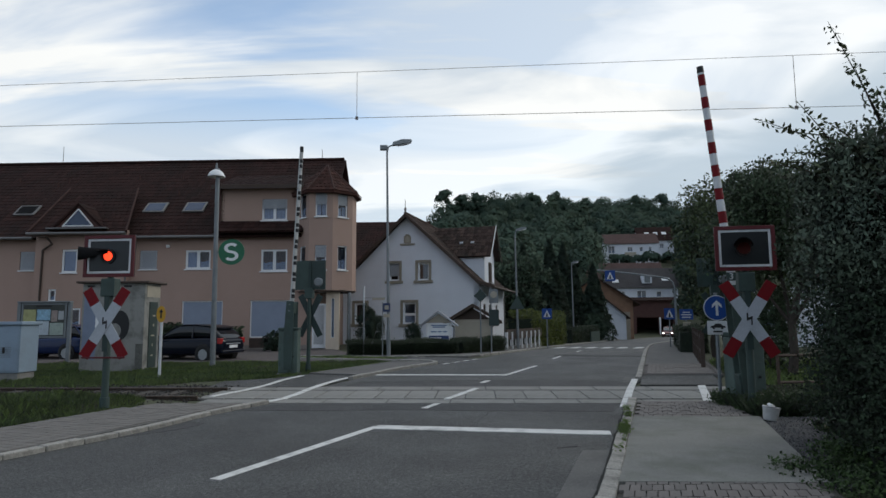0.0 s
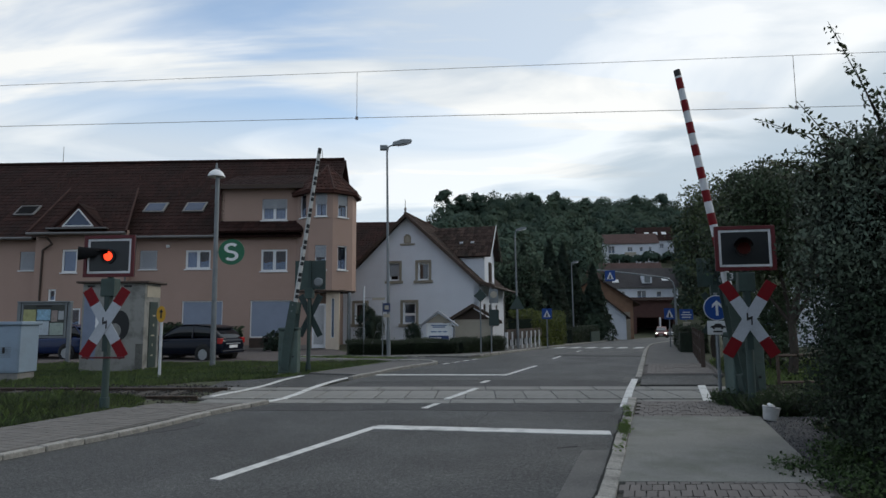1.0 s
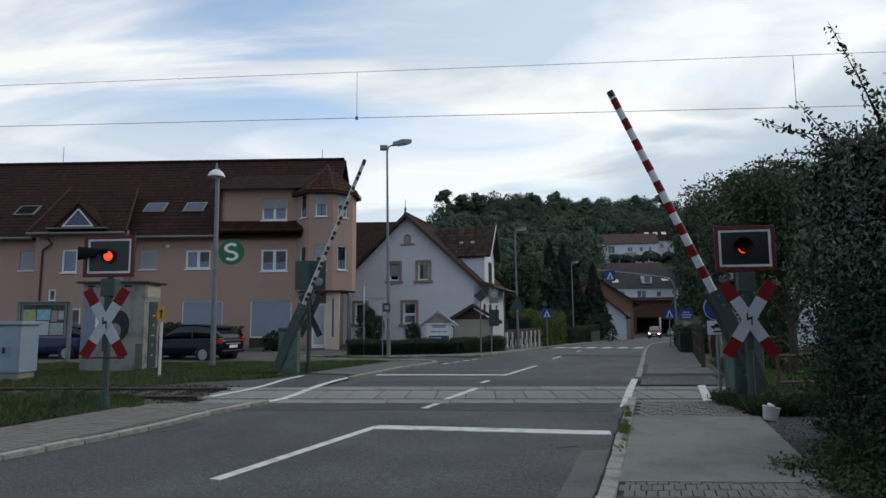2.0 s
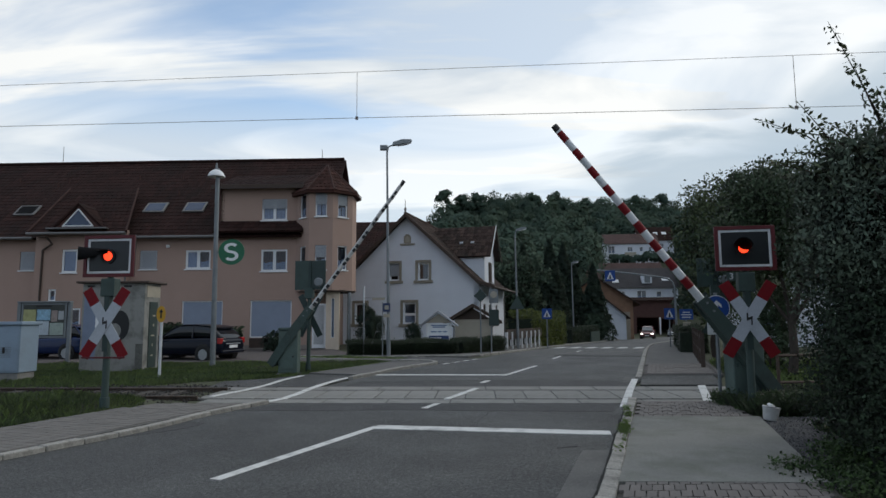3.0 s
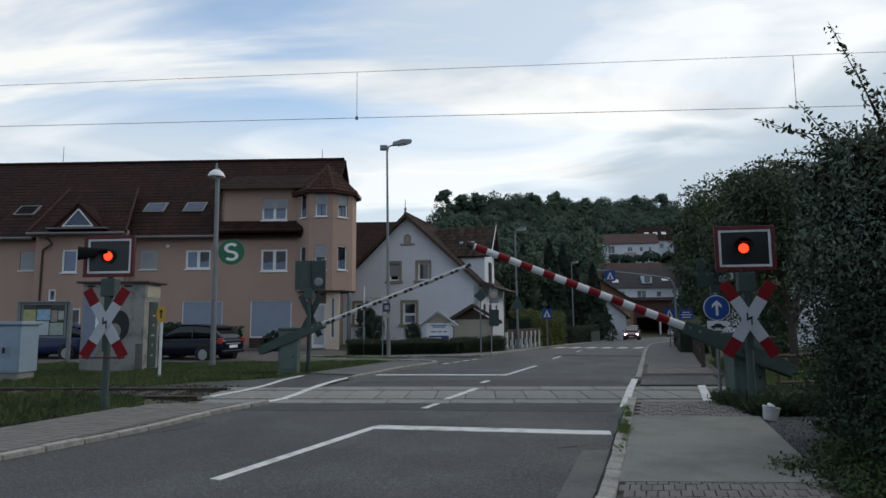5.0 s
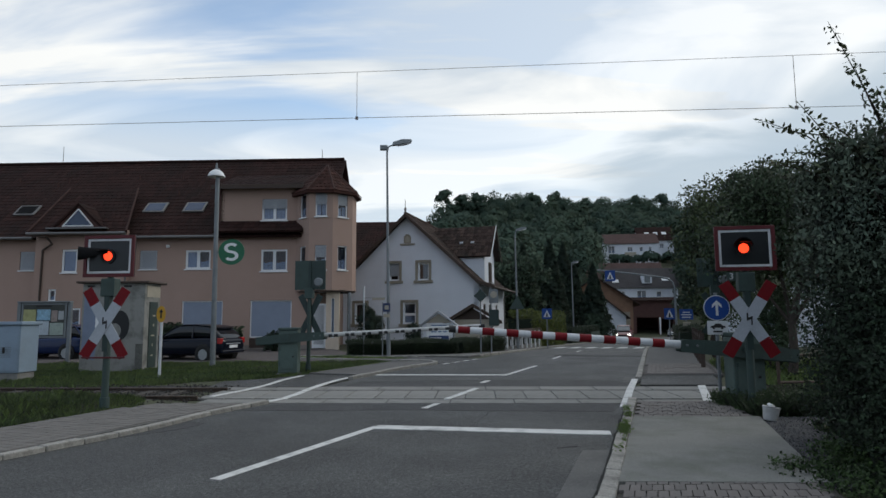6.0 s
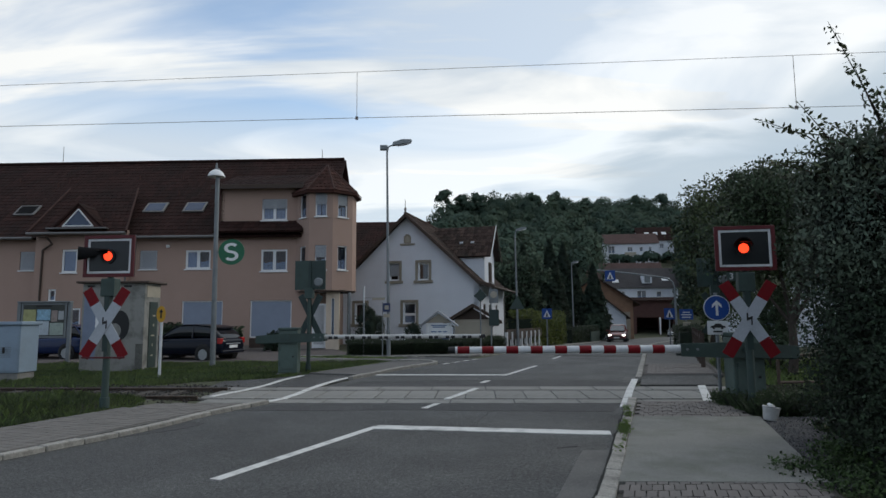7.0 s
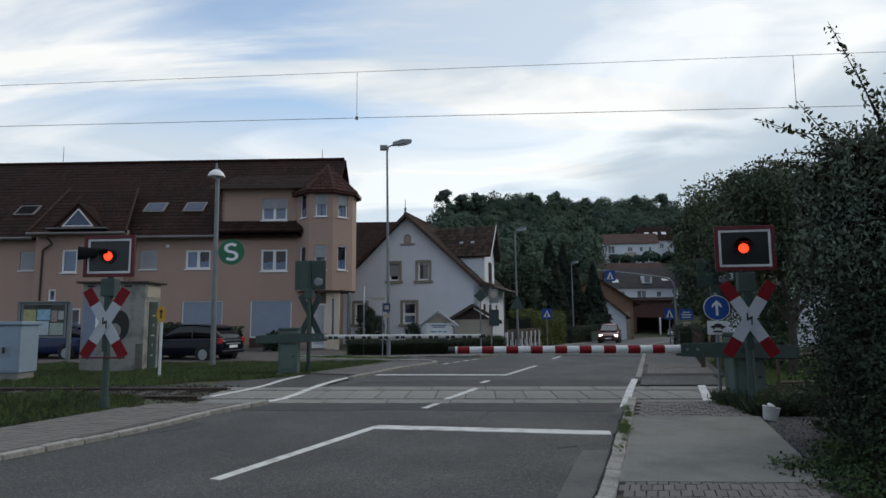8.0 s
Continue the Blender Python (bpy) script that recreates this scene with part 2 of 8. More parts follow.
def aggregate(m, size, amount, pale=0.06):
    """Mix the stones of the aggregate into a material: cells of that size in metres, each a little lighter or darker, a few of them pale."""
    nt = m.node_tree
    n, l = nt.nodes, nt.links
    socket = n["Principled BSDF"].inputs["Base Color"]
    src = socket.links[0].from_socket
    co = n.new("ShaderNodeTexCoord")
    vo = n.new("ShaderNodeTexVoronoi")
    vo.inputs["Scale"].default_value = 1 / size
    l.new(co.outputs["Object"], vo.inputs["Vector"])
    sp = n.new("ShaderNodeSeparateColor")
    l.new(vo.outputs["Color"], sp.inputs[0])
    r = n.new("ShaderNodeMapRange")
    r.inputs["To Min"].default_value, r.inputs["To Max"].default_value = 1 - amount, 1 + amount
    l.new(sp.outputs[0], r.inputs["Value"])
    sc = n.new("ShaderNodeVectorMath")
    sc.operation = "SCALE"
    l.new(src, sc.inputs[0])
    l.new(r.outputs[0], sc.inputs["Scale"])
    few = n.new("ShaderNodeMath")
    few.operation = "GREATER_THAN"
    few.inputs[1].default_value = 1 - pale
    l.new(sp.outputs[1], few.inputs[0])
    half = n.new("ShaderNodeMath")
    half.operation = "MULTIPLY"
    half.inputs[1].default_value = 0.5
    l.new(few.outputs[0], half.inputs[0])
    mx = n.new("ShaderNodeMix")
    mx.data_type = "RGBA"
    l.new(half.outputs[0], mx.inputs["Factor"])
    l.new(sc.outputs[0], mx.inputs["A"])
    mx.inputs["B"].default_value = (0.22, 0.22, 0.21, 1)
    l.new(mx.outputs["Result"], socket)


aggregate(ASPHALT, 0.016, 0.45, 0.05)
aggregate(ASPHALT_DARK, 0.016, 0.4, 0.04)
aggregate(ASPHALT_PALE, 0.014, 0.3, 0.05)
aggregate(GUTTER, 0.012, 0.15, 0.02)
aggregate(SLAB, 0.010, 0.14, 0.01)
aggregate(KERB, 0.012, 0.2, 0.0)


# ---- mesh helpers ----
def thing(name, m, label, category, group="", kind=""):
    ob = new(name)
    ob.empty_display_size = 0.2
    ob.matrix_world = m
    return tagged(ob, label, category, group, kind)


def part(name, bm, material, parent=None, label="", smooth=False, m=None):
    if smooth:
        for e in bm.edges:
            e.smooth = e.calc_face_angle(3.0) < radians(38)
    me = bpy.data.meshes.new(name)
    bm.to_mesh(me)
    bm.free()
    me.materials.append(material)
    if smooth:
        for p in me.polygons:
            p.use_smooth = True
    ob = new(name, me)
    if parent is not None:
        ob.parent = parent
    if m is not None:
        ob.matrix_basis = m
    if label:
        ob["label"] = label
    return ob


def share(name, ob, parent, m):
    o = new(name, ob.data)
    o.parent = parent
    o.matrix_basis = m
    return o


def boxm(bm, x0, x1, y0, y1, z0, z1, bev=0.0, m=None):
    r = bmesh.ops.create_cube(bm, size=1.0, matrix=Matrix.LocRotScale(((x0 + x1) / 2, (y0 + y1) / 2, (z0 + z1) / 2), None, (abs(x1 - x0), abs(y1 - y0), abs(z1 - z0))))
    vs = r["verts"]
    if bev:
        es = list({e for v in vs for e in v.link_edges})
        rb = bmesh.ops.bevel(bm, geom=es, offset=bev, segments=2, affect="EDGES", profile=0.5)
        vs = list({v for f in rb["faces"] for v in f.verts} | {v for v in vs if v.is_valid})
    if m is not None:
        bmesh.ops.transform(bm, matrix=m, verts=vs)
    return bm


def box(x0, x1, y0, y1, z0, z1, bev=0.0, m=None):
    return boxm(bmesh.new(), x0, x1, y0, y1, z0, z1, bev, m)


def rod(bm, p, q, r0, r1=None, n=10):
    p, q = Vector(p), Vector(q)
    r1 = r0 if r1 is None else r1
    dv = q - p
    rot = dv.to_track_quat("Z", "Y").to_matrix().to_4x4()
    bmesh.ops.create_cone(bm, cap_ends=True, segments=n, radius1=r0, radius2=r1, depth=dv.length,
                          matrix=Matrix.Translation((p + q) / 2) @ rot)
    return bm


def pole(p, q, r0, r1=None, n=12):
    return rod(bmesh.new(), p, q, r0, r1, n)


def lathe(bm, prof, n=20, m=None):
    """Revolve (radius, height) pairs about z."""
    rings = [[bm.verts.new((r * math.cos(2 * math.pi * k / n), r * math.sin(2 * math.pi * k / n), z)) for k in range(n)] for r, z in prof]
    for a, b in zip(rings, rings[1:]):
        for k in range(n):
            bm.faces.new((a[k], a[(k + 1) % n], b[(k + 1) % n], b[k]))
    bm.faces.new(rings[-1])
    bm.faces.new(list(reversed(rings[0])))
    if m is not None:
        bmesh.ops.transform(bm, matrix=m, verts=[v for r in rings for v in r])
    return bm


def slabpoly(bm, pts, z0, z1):
    """Prism over a ground polygon; z0 and z1 are functions of x, y or numbers."""
    a = z0 if callable(z0) else (lambda x, y: z0)
    b = z1 if callable(z1) else (lambda x, y: z1)
    lo = [bm.verts.new((x, y, a(x, y))) for x, y in pts]
    hi = [bm.verts.new((x, y, b(x, y))) for x, y in pts]
    n = len(pts)
    for i in range(n):
        bm.faces.new((lo[i], lo[(i + 1) % n], hi[(i + 1) % n], hi[i]))
    bm.faces.new(hi)
    bm.faces.new(list(reversed(lo)))
    bmesh.ops.recalc_face_normals(bm, faces=bm.faces)
    return bm


def extr(bm, pts, vec):
    """Extrude a planar polygon of 3D points by vec."""
    v = Vector(vec)
    lo = [bm.verts.new(p) for p in pts]
    hi = [bm.verts.new(Vector(p) + v) for p in pts]
    n = len(pts)
    fs = [bm.faces.new((lo[i], lo[(i + 1) % n], hi[(i + 1) % n], hi[i])) for i in range(n)]
    fs += [bm.faces.new(hi), bm.faces.new(list(reversed(lo)))]
    bmesh.ops.recalc_face_normals(bm, faces=fs)
    return bm


def strip(left, right, z_lo, z_hi):
    """A slab between two edges given as equal-length lists of (x, y)."""
    bm = bmesh.new()
    rows = []
    for a, b in zip(left, right):
        row = []
        for k in range(5):
            t = k / 4
            x, y = a[0] + (b[0] - a[0]) * t, a[1] + (b[1] - a[1]) * t
            row.append((bm.verts.new((x, y, z_hi(x, y))), bm.verts.new((x, y, z_lo(x, y)))))
        rows.append(row)
    for r, s in zip(rows, rows[1:]):
        for k in range(4):
            bm.faces.new((r[k][0], r[k + 1][0], s[k + 1][0], s[k][0]))
            bm.faces.new((r[k][1], s[k][1], s[k + 1][1], r[k + 1][1]))
        bm.faces.new((r[0][0], s[0][0], s[0][1], r[0][1]))
        bm.faces.new((r[4][0], r[4][1], s[4][1], s[4][0]))
    for r in (rows[0], rows[-1]):
        for k in range(4):
            bm.faces.new((r[k][0], r[k][1], r[k + 1][1], r[k + 1][0]))
    bmesh.ops.recalc_face_normals(bm, faces=bm.faces)
    return bm


def smooth01(a, b, t):
    t = min(1.0, max(0.0, (t - a) / (b - a)))
    return t * t * (3 - 2 * t)


def fall(x, y):
    """Height of the road surface: level at the crossing, falling gently away beyond it."""
    return -0.021 * max(0.0, y - 28)


def land(x, y):
    """Height of the ground sheet."""
    base = fall(x, min(y, 110)) * smooth01(-7, 2, x - 0.12 * y + 3)
    hill = 0.0
    if y > 105:
        t = y - 105
        hill = 5.0 * smooth01(0, 45, t) + 15.0 * smooth01(30, 100, t) + 27.0 * smooth01(80, 215, t)
        hill *= 0.62 + 0.38 * smooth01(-60, 25, x - 0.05 * y) + 0.05 * math.sin(x * 0.031 + 1.0)
    back_edge = -10.4 + 0.44 * y
    near = -0.03 + 0.15 * smooth01(0.35, 1.0, back_edge - x) * smooth01(12.7, 12.0, y) * smooth01(-3, 2, y)
    return base + hill + near


# ---- ground ----
def ground_sheet():
    bm = bmesh.new()
    xs = [-2500, -1200, -700, -400] + [-250 + 14 * i for i in range(10)] + [-110 + 5 * i for i in range(17)] + [-25 + 0.6 * i for i in range(37)] + [-2.6 + 1.6 * i for i in range(26)] + \
         [39 + 6 * i for i in range(15)] + [135 + 20 * i for i in range(12)] + [450, 800, 1400, 2500]
    ys = [-2500, -1000, -300, -100, -40, -15] + [-6 + 1.5 * i for i in range(5)] + [1.2 + 0.55 * i for i in range(42)] + [24.4 + 1.5 * i for i in range(20)] + [54 + 5 * i for i in range(20)] + [160 + 10 * i for i in range(20)] + [400, 600, 900, 1600, 3000]
    grid = [[bm.verts.new((x, y, land(x, y))) for y in ys] for x in xs]
    for i in range(len(xs) - 1):
        for j in range(len(ys) - 1):
            bm.faces.new((grid[i][j], grid[i + 1][j], grid[i + 1][j + 1], grid[i][j + 1]))
    g = part("ground", bm, GRASS_SOIL, None, smooth=True)
    tagged(g, "rough green verge and meadow earth around the crossing", "ground", kind="structure")


ground_sheet()


def right_edge(y):
    return 0.3345 * y - 0.557


L_EDGE = [(-12.6, -10), (-8.25, 0), (-4.92, 7.6), (-3.98, 10.2), (-3.3, 11.9), (-2.97, 14.2), (-2.42, 16.4), (-1.70, 18.6), (-0.50, 21.6), (1.4, 25.0), (3.0, 29.4),
          (5.4, 35.6), (8.5, 44.0), (11.5, 51.5), (15.0, 60.0), (19.4, 70.0), (29.4, 91.0), (40.5, 111.0)]
R_EDGE = [(right_edge(y), y) for y in (-10, 0, 7.6, 10.2, 11.9, 14.2, 16.4, 18.6, 21.6, 25.0, 29.0, 35.0, 43.0)] + [(17.2, 50.5), (21.0, 58.5), (25.2, 68), (35.2, 89), (46.5, 109)]
road = part("road", strip(L_EDGE, R_EDGE, lambda x, y: fall(x, y) - 0.25, lambda x, y: fall(x, y)), ASPHALT)
tagged(road, "worn grey asphalt road running over the level crossing", "road", kind="structure")

# track frame: u along the rails (to +x), v across them (away from the eye)
TR = pose(0.745, 13.13, 0, 0, 0, -3.1)


def tr(u, v, z=0.0):
    return TR @ Vector((u, v, z))


def track():
    bed = part("track_bed", strip([tuple(tr(u, -1.9)[:2]) for u in (-120, -60, -20, -6.5)], [tuple(tr(u, 1.9)[:2]) for u in (-120, -60, -20, -6.3)], lambda x, y: -0.4, lambda x, y: -0.01), BALLAST)
    tagged(bed, "dark ballast bed of the railway track", "track bed", kind="structure")
    bed2 = part("track_bed", strip([tuple(tr(u, -1.7)[:2]) for u in (5.9, 20, 60, 120)], [tuple(tr(u, 1.7)[:2]) for u in (5.9, 20, 60, 120)], lambda x, y: -0.4, lambda x, y: 0.0), BALLAST)
    tagged(bed2, "dark ballast bed of the railway track", "track bed", kind="structure")
    for v in (-0.75, 0.75):
        for u0, u1 in ((-120, -5.6), (5.6, 120)):
            prof = [(-0.06, -0.08), (0.06, -0.08), (0.06, -0.06), (0.012, -0.05), (0.012, 0.03), (0.035, 0.04), (0.035, 0.062), (0.025, 0.07), (-0.025, 0.07), (-0.035, 0.062), (-0.035, 0.04), (-0.012, 0.03), (-0.012, -0.05), (-0.06, -0.06)]
            bm = extr(bmesh.new(), [(u0, v + a, z) for a, z in prof], (u1 - u0, 0, 0))
            tagged(part("rail", bm, RAIL, None, m=TR), "rusty steel rail with a worn head on ballast", "rail", "railway rails")

    sl = None
    for i in range(40):
        u = -6.6 - 0.62 * i
        if sl is None:
            sl = part("sleeper", box(-0.13, 0.13, -1.3, 1.3, -0.1, 0.012, 0.01), SLEEPER, None, m=TR @ pose(u, 0, 0))
            tagged(sl, "dark weathered railway sleeper lying in ballast", "sleeper", "railway sleepers")
        else:
            copy_thing(sl, TR @ pose(u, 0, 0))
    rnd = random.Random(4)
    vs, fs = [], []
    for i in range(5200):
        u = rnd.uniform(-26, -5.6) if i % 4 else rnd.uniform(5.8, 12)
        v = rnd.uniform(-1.85, 1.85)
        p = tr(u, v, rnd.uniform(-0.02, 0.025))
        s = rnd.uniform(0.02, 0.045)
        b = len(vs)
        for k in range(4):
            a = rnd.uniform(0, 0.8) + k * 1.57
            vs.append((p.x + s * math.cos(a), p.y + s * math.sin(a), p.z + rnd.uniform(-0.3, 0.3) * s))
        vs.append((p.x + rnd.uniform(-.3, .3) * s, p.y, p.z + s * 0.9))
        fs += [(b, b + 1, b + 4), (b + 1, b + 2, b + 4), (b + 2, b + 3, b + 4), (b + 3, b, b + 4)]
    me = bpy.data.meshes.new("ballast_stones")
    me.from_pydata(vs, [], fs)
    me.materials.append(BALLAST)
    tagged(new("ballast_stones", me), "loose grey-brown ballast stones between the rails", "ballast", kind="stuff")


track()


def crossing_deck():
    deck = thing("crossing_deck", TR, "pale concrete panel deck carrying road and footway over the rails", "level crossing deck", kind="structure")
    part("deck_bed", box(-5.75, 5.2, -1.36, 1.5, -0.2, -0.035), GROOVE, deck)
    rows = ((-1.34, -0.83, 1.2), (-0.67, 0.67, 0.6), (0.83, 1.48, 1.2))
    for v0, v1, w in rows:
        ob = None
        u = -5.55 - 0.22 * v1
        while u < 5.0:
            if ob is None:
                bm = box(0.012, w - 0.012, v0, v1, -0.04, 0.012, 0.008)
                ob = part("panel", bm, CONCRETE, deck, m=pose(u, 0, 0))
            else:
                share("panel", ob, deck, pose(u, 0, 0))
            u += w
    for v in (-0.75, 0.75):
        part("rail_head", box(-5.7, 5.2, v - 0.015, v + 0.02, -0.035, -0.018), GROOVE, deck)


crossing_deck()


# ---- kerbs and footways ----
def along(pts, step):
    """Evenly spaced points with directions along a polyline."""
    out = []
    carry = 0.0
    for a, b in zip(pts, pts[1:]):
        a, b = Vector(a), Vector(b)
        ln = (b - a).length
        t = carry
        while t < ln:
            p = a + (b - a) * (t / ln)
            out.append((p.x, p.y, math.degrees(math.atan2(b.y - a.y, b.x - a.x))))
            t += step
        carry = t - ln
    return out


def bend(pts, rounds=2):
    """Round the corners of a polyline by cutting them."""
    for _ in range(rounds):
        out = [pts[0]]
        for a, b in zip(pts, pts[1:]):
            a, b = Vector(a), Vector(b)
            out += [tuple(a.lerp(b, 0.25)), tuple(a.lerp(b, 0.75))]
        pts = out + [pts[-1]]
    return pts


def kerb_line(name, pts, label, h=0.06, ln=1.0, w=0.15):
    """Kerbstones laid end to end along a line, a little uneven in height and line."""
    k = thing(name, pose(0, 0, 0), label, "kerb", kind="structure")
    ob = None
    spots = along(bend(pts) if len(pts) > 3 else pts, ln)
    for (x, y, a), nxt in zip(spots, spots[1:] + [None]):
        if nxt is not None:
            a = math.degrees(math.atan2(nxt[1] - y, nxt[0] - x))
        m = pose(x, y, fall(x, y) + random.uniform(-0.010, 0.006), random.uniform(-1.5, 1.5), 0, a + random.uniform(-0.8, 0.8))
        if ob is None:
            ob = part("kerbstone", box(0.006, ln - 0.004, -w / 2, w / 2, -0.2, h, 0.014), KERB, k, m=m)
        else:
            share("kerbstone", ob, k, m)
    return k


kerb_line("kerb_near", [(right_edge(y) + 0.08, y) for y in (-4, 4, 11.5)], "weathered grey kerbstones beside the footway")
kerb_line("kerb_beyond", [(right_edge(y) + 0.08, y) for y in (16.2, 43)] + [(17.3, 50.5), (25.3, 68)], "grey kerbstones along the road past the crossing", 0.07)
kerb_line("kerb_opposite", [(-8.3, 0), (-4.98, 7.45), (-4.2, 9.2), (-4.02, 10.3), (-3.8, 10.9), (-3.45, 11.7)], "pale chipped kerbstones edging the opposite footway", 0.07, 0.5)
kerb_line("kerb_corner", [(-2.45, 16.7), (-2.15, 17.5), (-1.55, 19.4), (-0.75, 21.2), (-0.25, 22.1), (-0.30, 22.7), (-0.8, 23.3), (-2.2, 23.9), (-6, 25.2)], "kerbstones curving round the side street corner", 0.08, 0.4)
kerb_line("kerb_house", [(-6, 26.6), (1.0, 25.6), (3.0, 29.6), (8.4, 44), (11.4, 51.5), (19.3, 70)], "kerbstones of the footway before the white house", 0.07)


def footway(name, left, right, material, label, h=0.05):
    ob = part(name, strip(left, right, lambda x, y: fall(x, y) - 0.2, lambda x, y: fall(x, y) + h), material)
    tagged(ob, label, "footway", kind="structure")


KX = 0.16
footway("footway_concrete", [(right_edge(y) + KX, y) for y in (6.0, 8.0, 9.85)], [(right_edge(y) + 2.06, y - 0.08) for y in (6.0, 8.0, 9.85)], SLAB, "smooth poured concrete footway slab with dirty edges")
footway("footway_near", [(right_edge(y) + KX, y) for y in (-6, 0, 5.98)], [(right_edge(y) + 2.1, y) for y in (-6, 0, 5.9)], PAVER_BED, "paved footway in front of the concrete slab", 0.02)
footway("footway_crossing", [(right_edge(y) + KX, y) for y in (9.87, 10.6, 11.7)], [(right_edge(y) + 2.0, y - 0.1) for y in (9.87, 10.6, 11.6)], PAVER_BED, "paved footway strip before the rails", 0.012)
footway("footway_asphalt", [(right_edge(y) + KX, y) for y in (14.6, 15.6, 16.9)], [(right_edge(y) + 2.0, y - 0.1) for y in (14.6, 15.6, 16.9)], ASPHALT, "dark asphalt footway ramp behind the rails", 0.03)
footway("footway_beyond", [(right_edge(y) + KX, y) for y in (16.92, 30, 43)] + [(17.4, 50.5), (25.4, 68)], [(right_edge(y) + 2.3, y) for y in (16.85, 30, 43)] + [(19.6, 50), (27.6, 67.5)], ASPHALT_PALE, "worn footway beside the road past the crossing")
footway("footway_opposite", [(-10.4, 0), (-7.0, 7.7), (-6.1, 9.5), (-5.28, 11.6)], [(-8.38, 0), (-5.0, 7.6), (-4.12, 10.2), (-3.55, 11.68)], ASPHALT_PALE, "pale grey asphalt footway along the opposite side")
footway("footway_corner", [(-3.85, 18.2), (-3.3, 19.6), (-2.7, 20.9), (-1.95, 22.9)], [(-2.25, 17.5), (-1.62, 19.5), (-0.85, 21.2), (-0.4, 22.5)], ASPHALT_PALE, "pale footway curving round the corner")
footway("footway_house", [(-6, 27.6), (0.0, 27.2), (1.6, 30.2), (6.8, 44.6), (9.9, 52.4), (17.8, 70.6)], [(-6, 26.7), (1.0, 25.7), (2.9, 29.6), (8.3, 44), (11.3, 51.5), (19.2, 70)], ASPHALT_PALE, "footway before the white house and hedge")
fw = part("footway_ramp", strip([(-5.5, 14.85), (-5.6, 16.2), (-4.5, 17.05), (-3.9, 18.18)], [(-3.02, 14.65), (-2.6, 16.2), (-2.5, 16.95), (-2.3, 17.48)], lambda x, y: -0.2, lambda x, y: 0.012), ASPHALT)
tagged(fw, "dark asphalt footway behind the rails", "footway", kind="structure")
ss = part("side_street", strip([(-12.0, 25.6), (-6.0, 25.3), (-2.3, 23.75), (-0.15, 22.3)], [(-12.0, 26.9), (-6.0, 26.6), (0.2, 25.8), (1.2, 24.9)], lambda x, y: -0.2, lambda x, y: 0.002), ASPHALT)
tagged(ss, "asphalt side street joining the road", "road", kind="structure")
sq = part("forecourt", strip([(-40, 23.5), (-40, 34)], [(-2.2, 23.8), (-6, 34)], lambda x, y: -0.3, lambda x, y: 0.004), mat("brown_block_paving", (0.098, 0.084, 0.080), 0.9, var=0.25, scale=2, fine=30, bump=0.3, stain=(0.06, 0.055, 0.052), stain_amt=0.5))
tagged(sq, "brown-grey paved forecourt before the apartment house", "forecourt", kind="structure")
gt = part("gutter", strip([(right_edge(y) - 0.36, y) for y in (-6, 0, 7.6)], [(right_edge(y) - 0.005, y) for y in (-6, 0, 7.6)], lambda x, y: -0.1, lambda x, y: 0.004), GUTTER)
tagged(gt, "smooth grey gutter strip beside the kerb", "gutter", kind="structure")
gt = part("gutter", strip([(right_edge(y) - 0.3, y) for y in (15.4, 30, 42)], [(right_edge(y) - 0.005, y) for y in (15.4, 30, 42)], lambda x, y: fall(x, y) - 0.1, lambda x, y: fall(x, y) + 0.004), GUTTER)
tagged(gt, "smooth grey gutter strip beside the kerb", "gutter", kind="structure")


def kerb_dirt_shade():
    """Dark ragged strip against the kerb: wet grit, with the kerb face's shade painted in."""
    ys = [4.6 + 0.09 * k for k in range(68)]
    inner = [(right_edge(y) - 0.030 - 0.05 * abs(noise.noise(Vector((y * 1.7, 0, 4)))) - 0.02 * abs(noise.noise(Vector((y * 6.0, 3, 4)))), y) for y in ys]
    kd = part("kerb_dirt_shade", strip(inner, [(right_edge(y) + 0.002, y) for y in ys], lambda x, y: -0.02, lambda x, y: 0.010), KERB_GRIT_SHADE)
    tagged(kd, "dark grit, moss and painted shade along the kerb", "dirt", kind="stuff")


KERB_GRIT_SHADE = mat("shaded_gutter_grit", (0.022, 0.023, 0.020), 0.95, var=0.4, scale=8, fine=120, bump=0.6)
kerb_dirt_shade()


def marking(name, pts, w, label, z=0.005):
    bm = bmesh.new()
    ps = [Vector(p) for p in pts]
    dirs = [(b - a).normalized() for a, b in zip(ps, ps[1:])]

    def mitre(k):
        """Offset to the line's edge at its k-th point, shared by both strokes."""
        d0, d1 = dirs[max(0, k - 1)], dirs[min(len(dirs) - 1, k)]
        t = (d0 + d1).normalized()
        return Vector((-t.y, t.x)) * (w / 2) / max(0.5, t.dot(d1))
    for k in range(len(dirs)):
        a, b = ps[k], ps[k + 1]
        na, nb = mitre(k), mitre(k + 1)
        q = [a + na, a - na, b - nb, b + nb]
        vs = [bm.verts.new((p.x, p.y, fall(p.x, p.y) + z)) for p in q]
        vl = [bm.verts.new((p.x, p.y, fall(p.x, p.y) + 0.001)) for p in q]
        bm.faces.new(vs)
        for i in range(4):
            bm.faces.new((vs[i], vs[(i + 1) % 4], vl[(i + 1) % 4], vl[i]))
    bmesh.ops.recalc_face_normals(bm, faces=bm.faces)
    tagged(part(name, bm, MARK), label, "road marking", kind="structure")


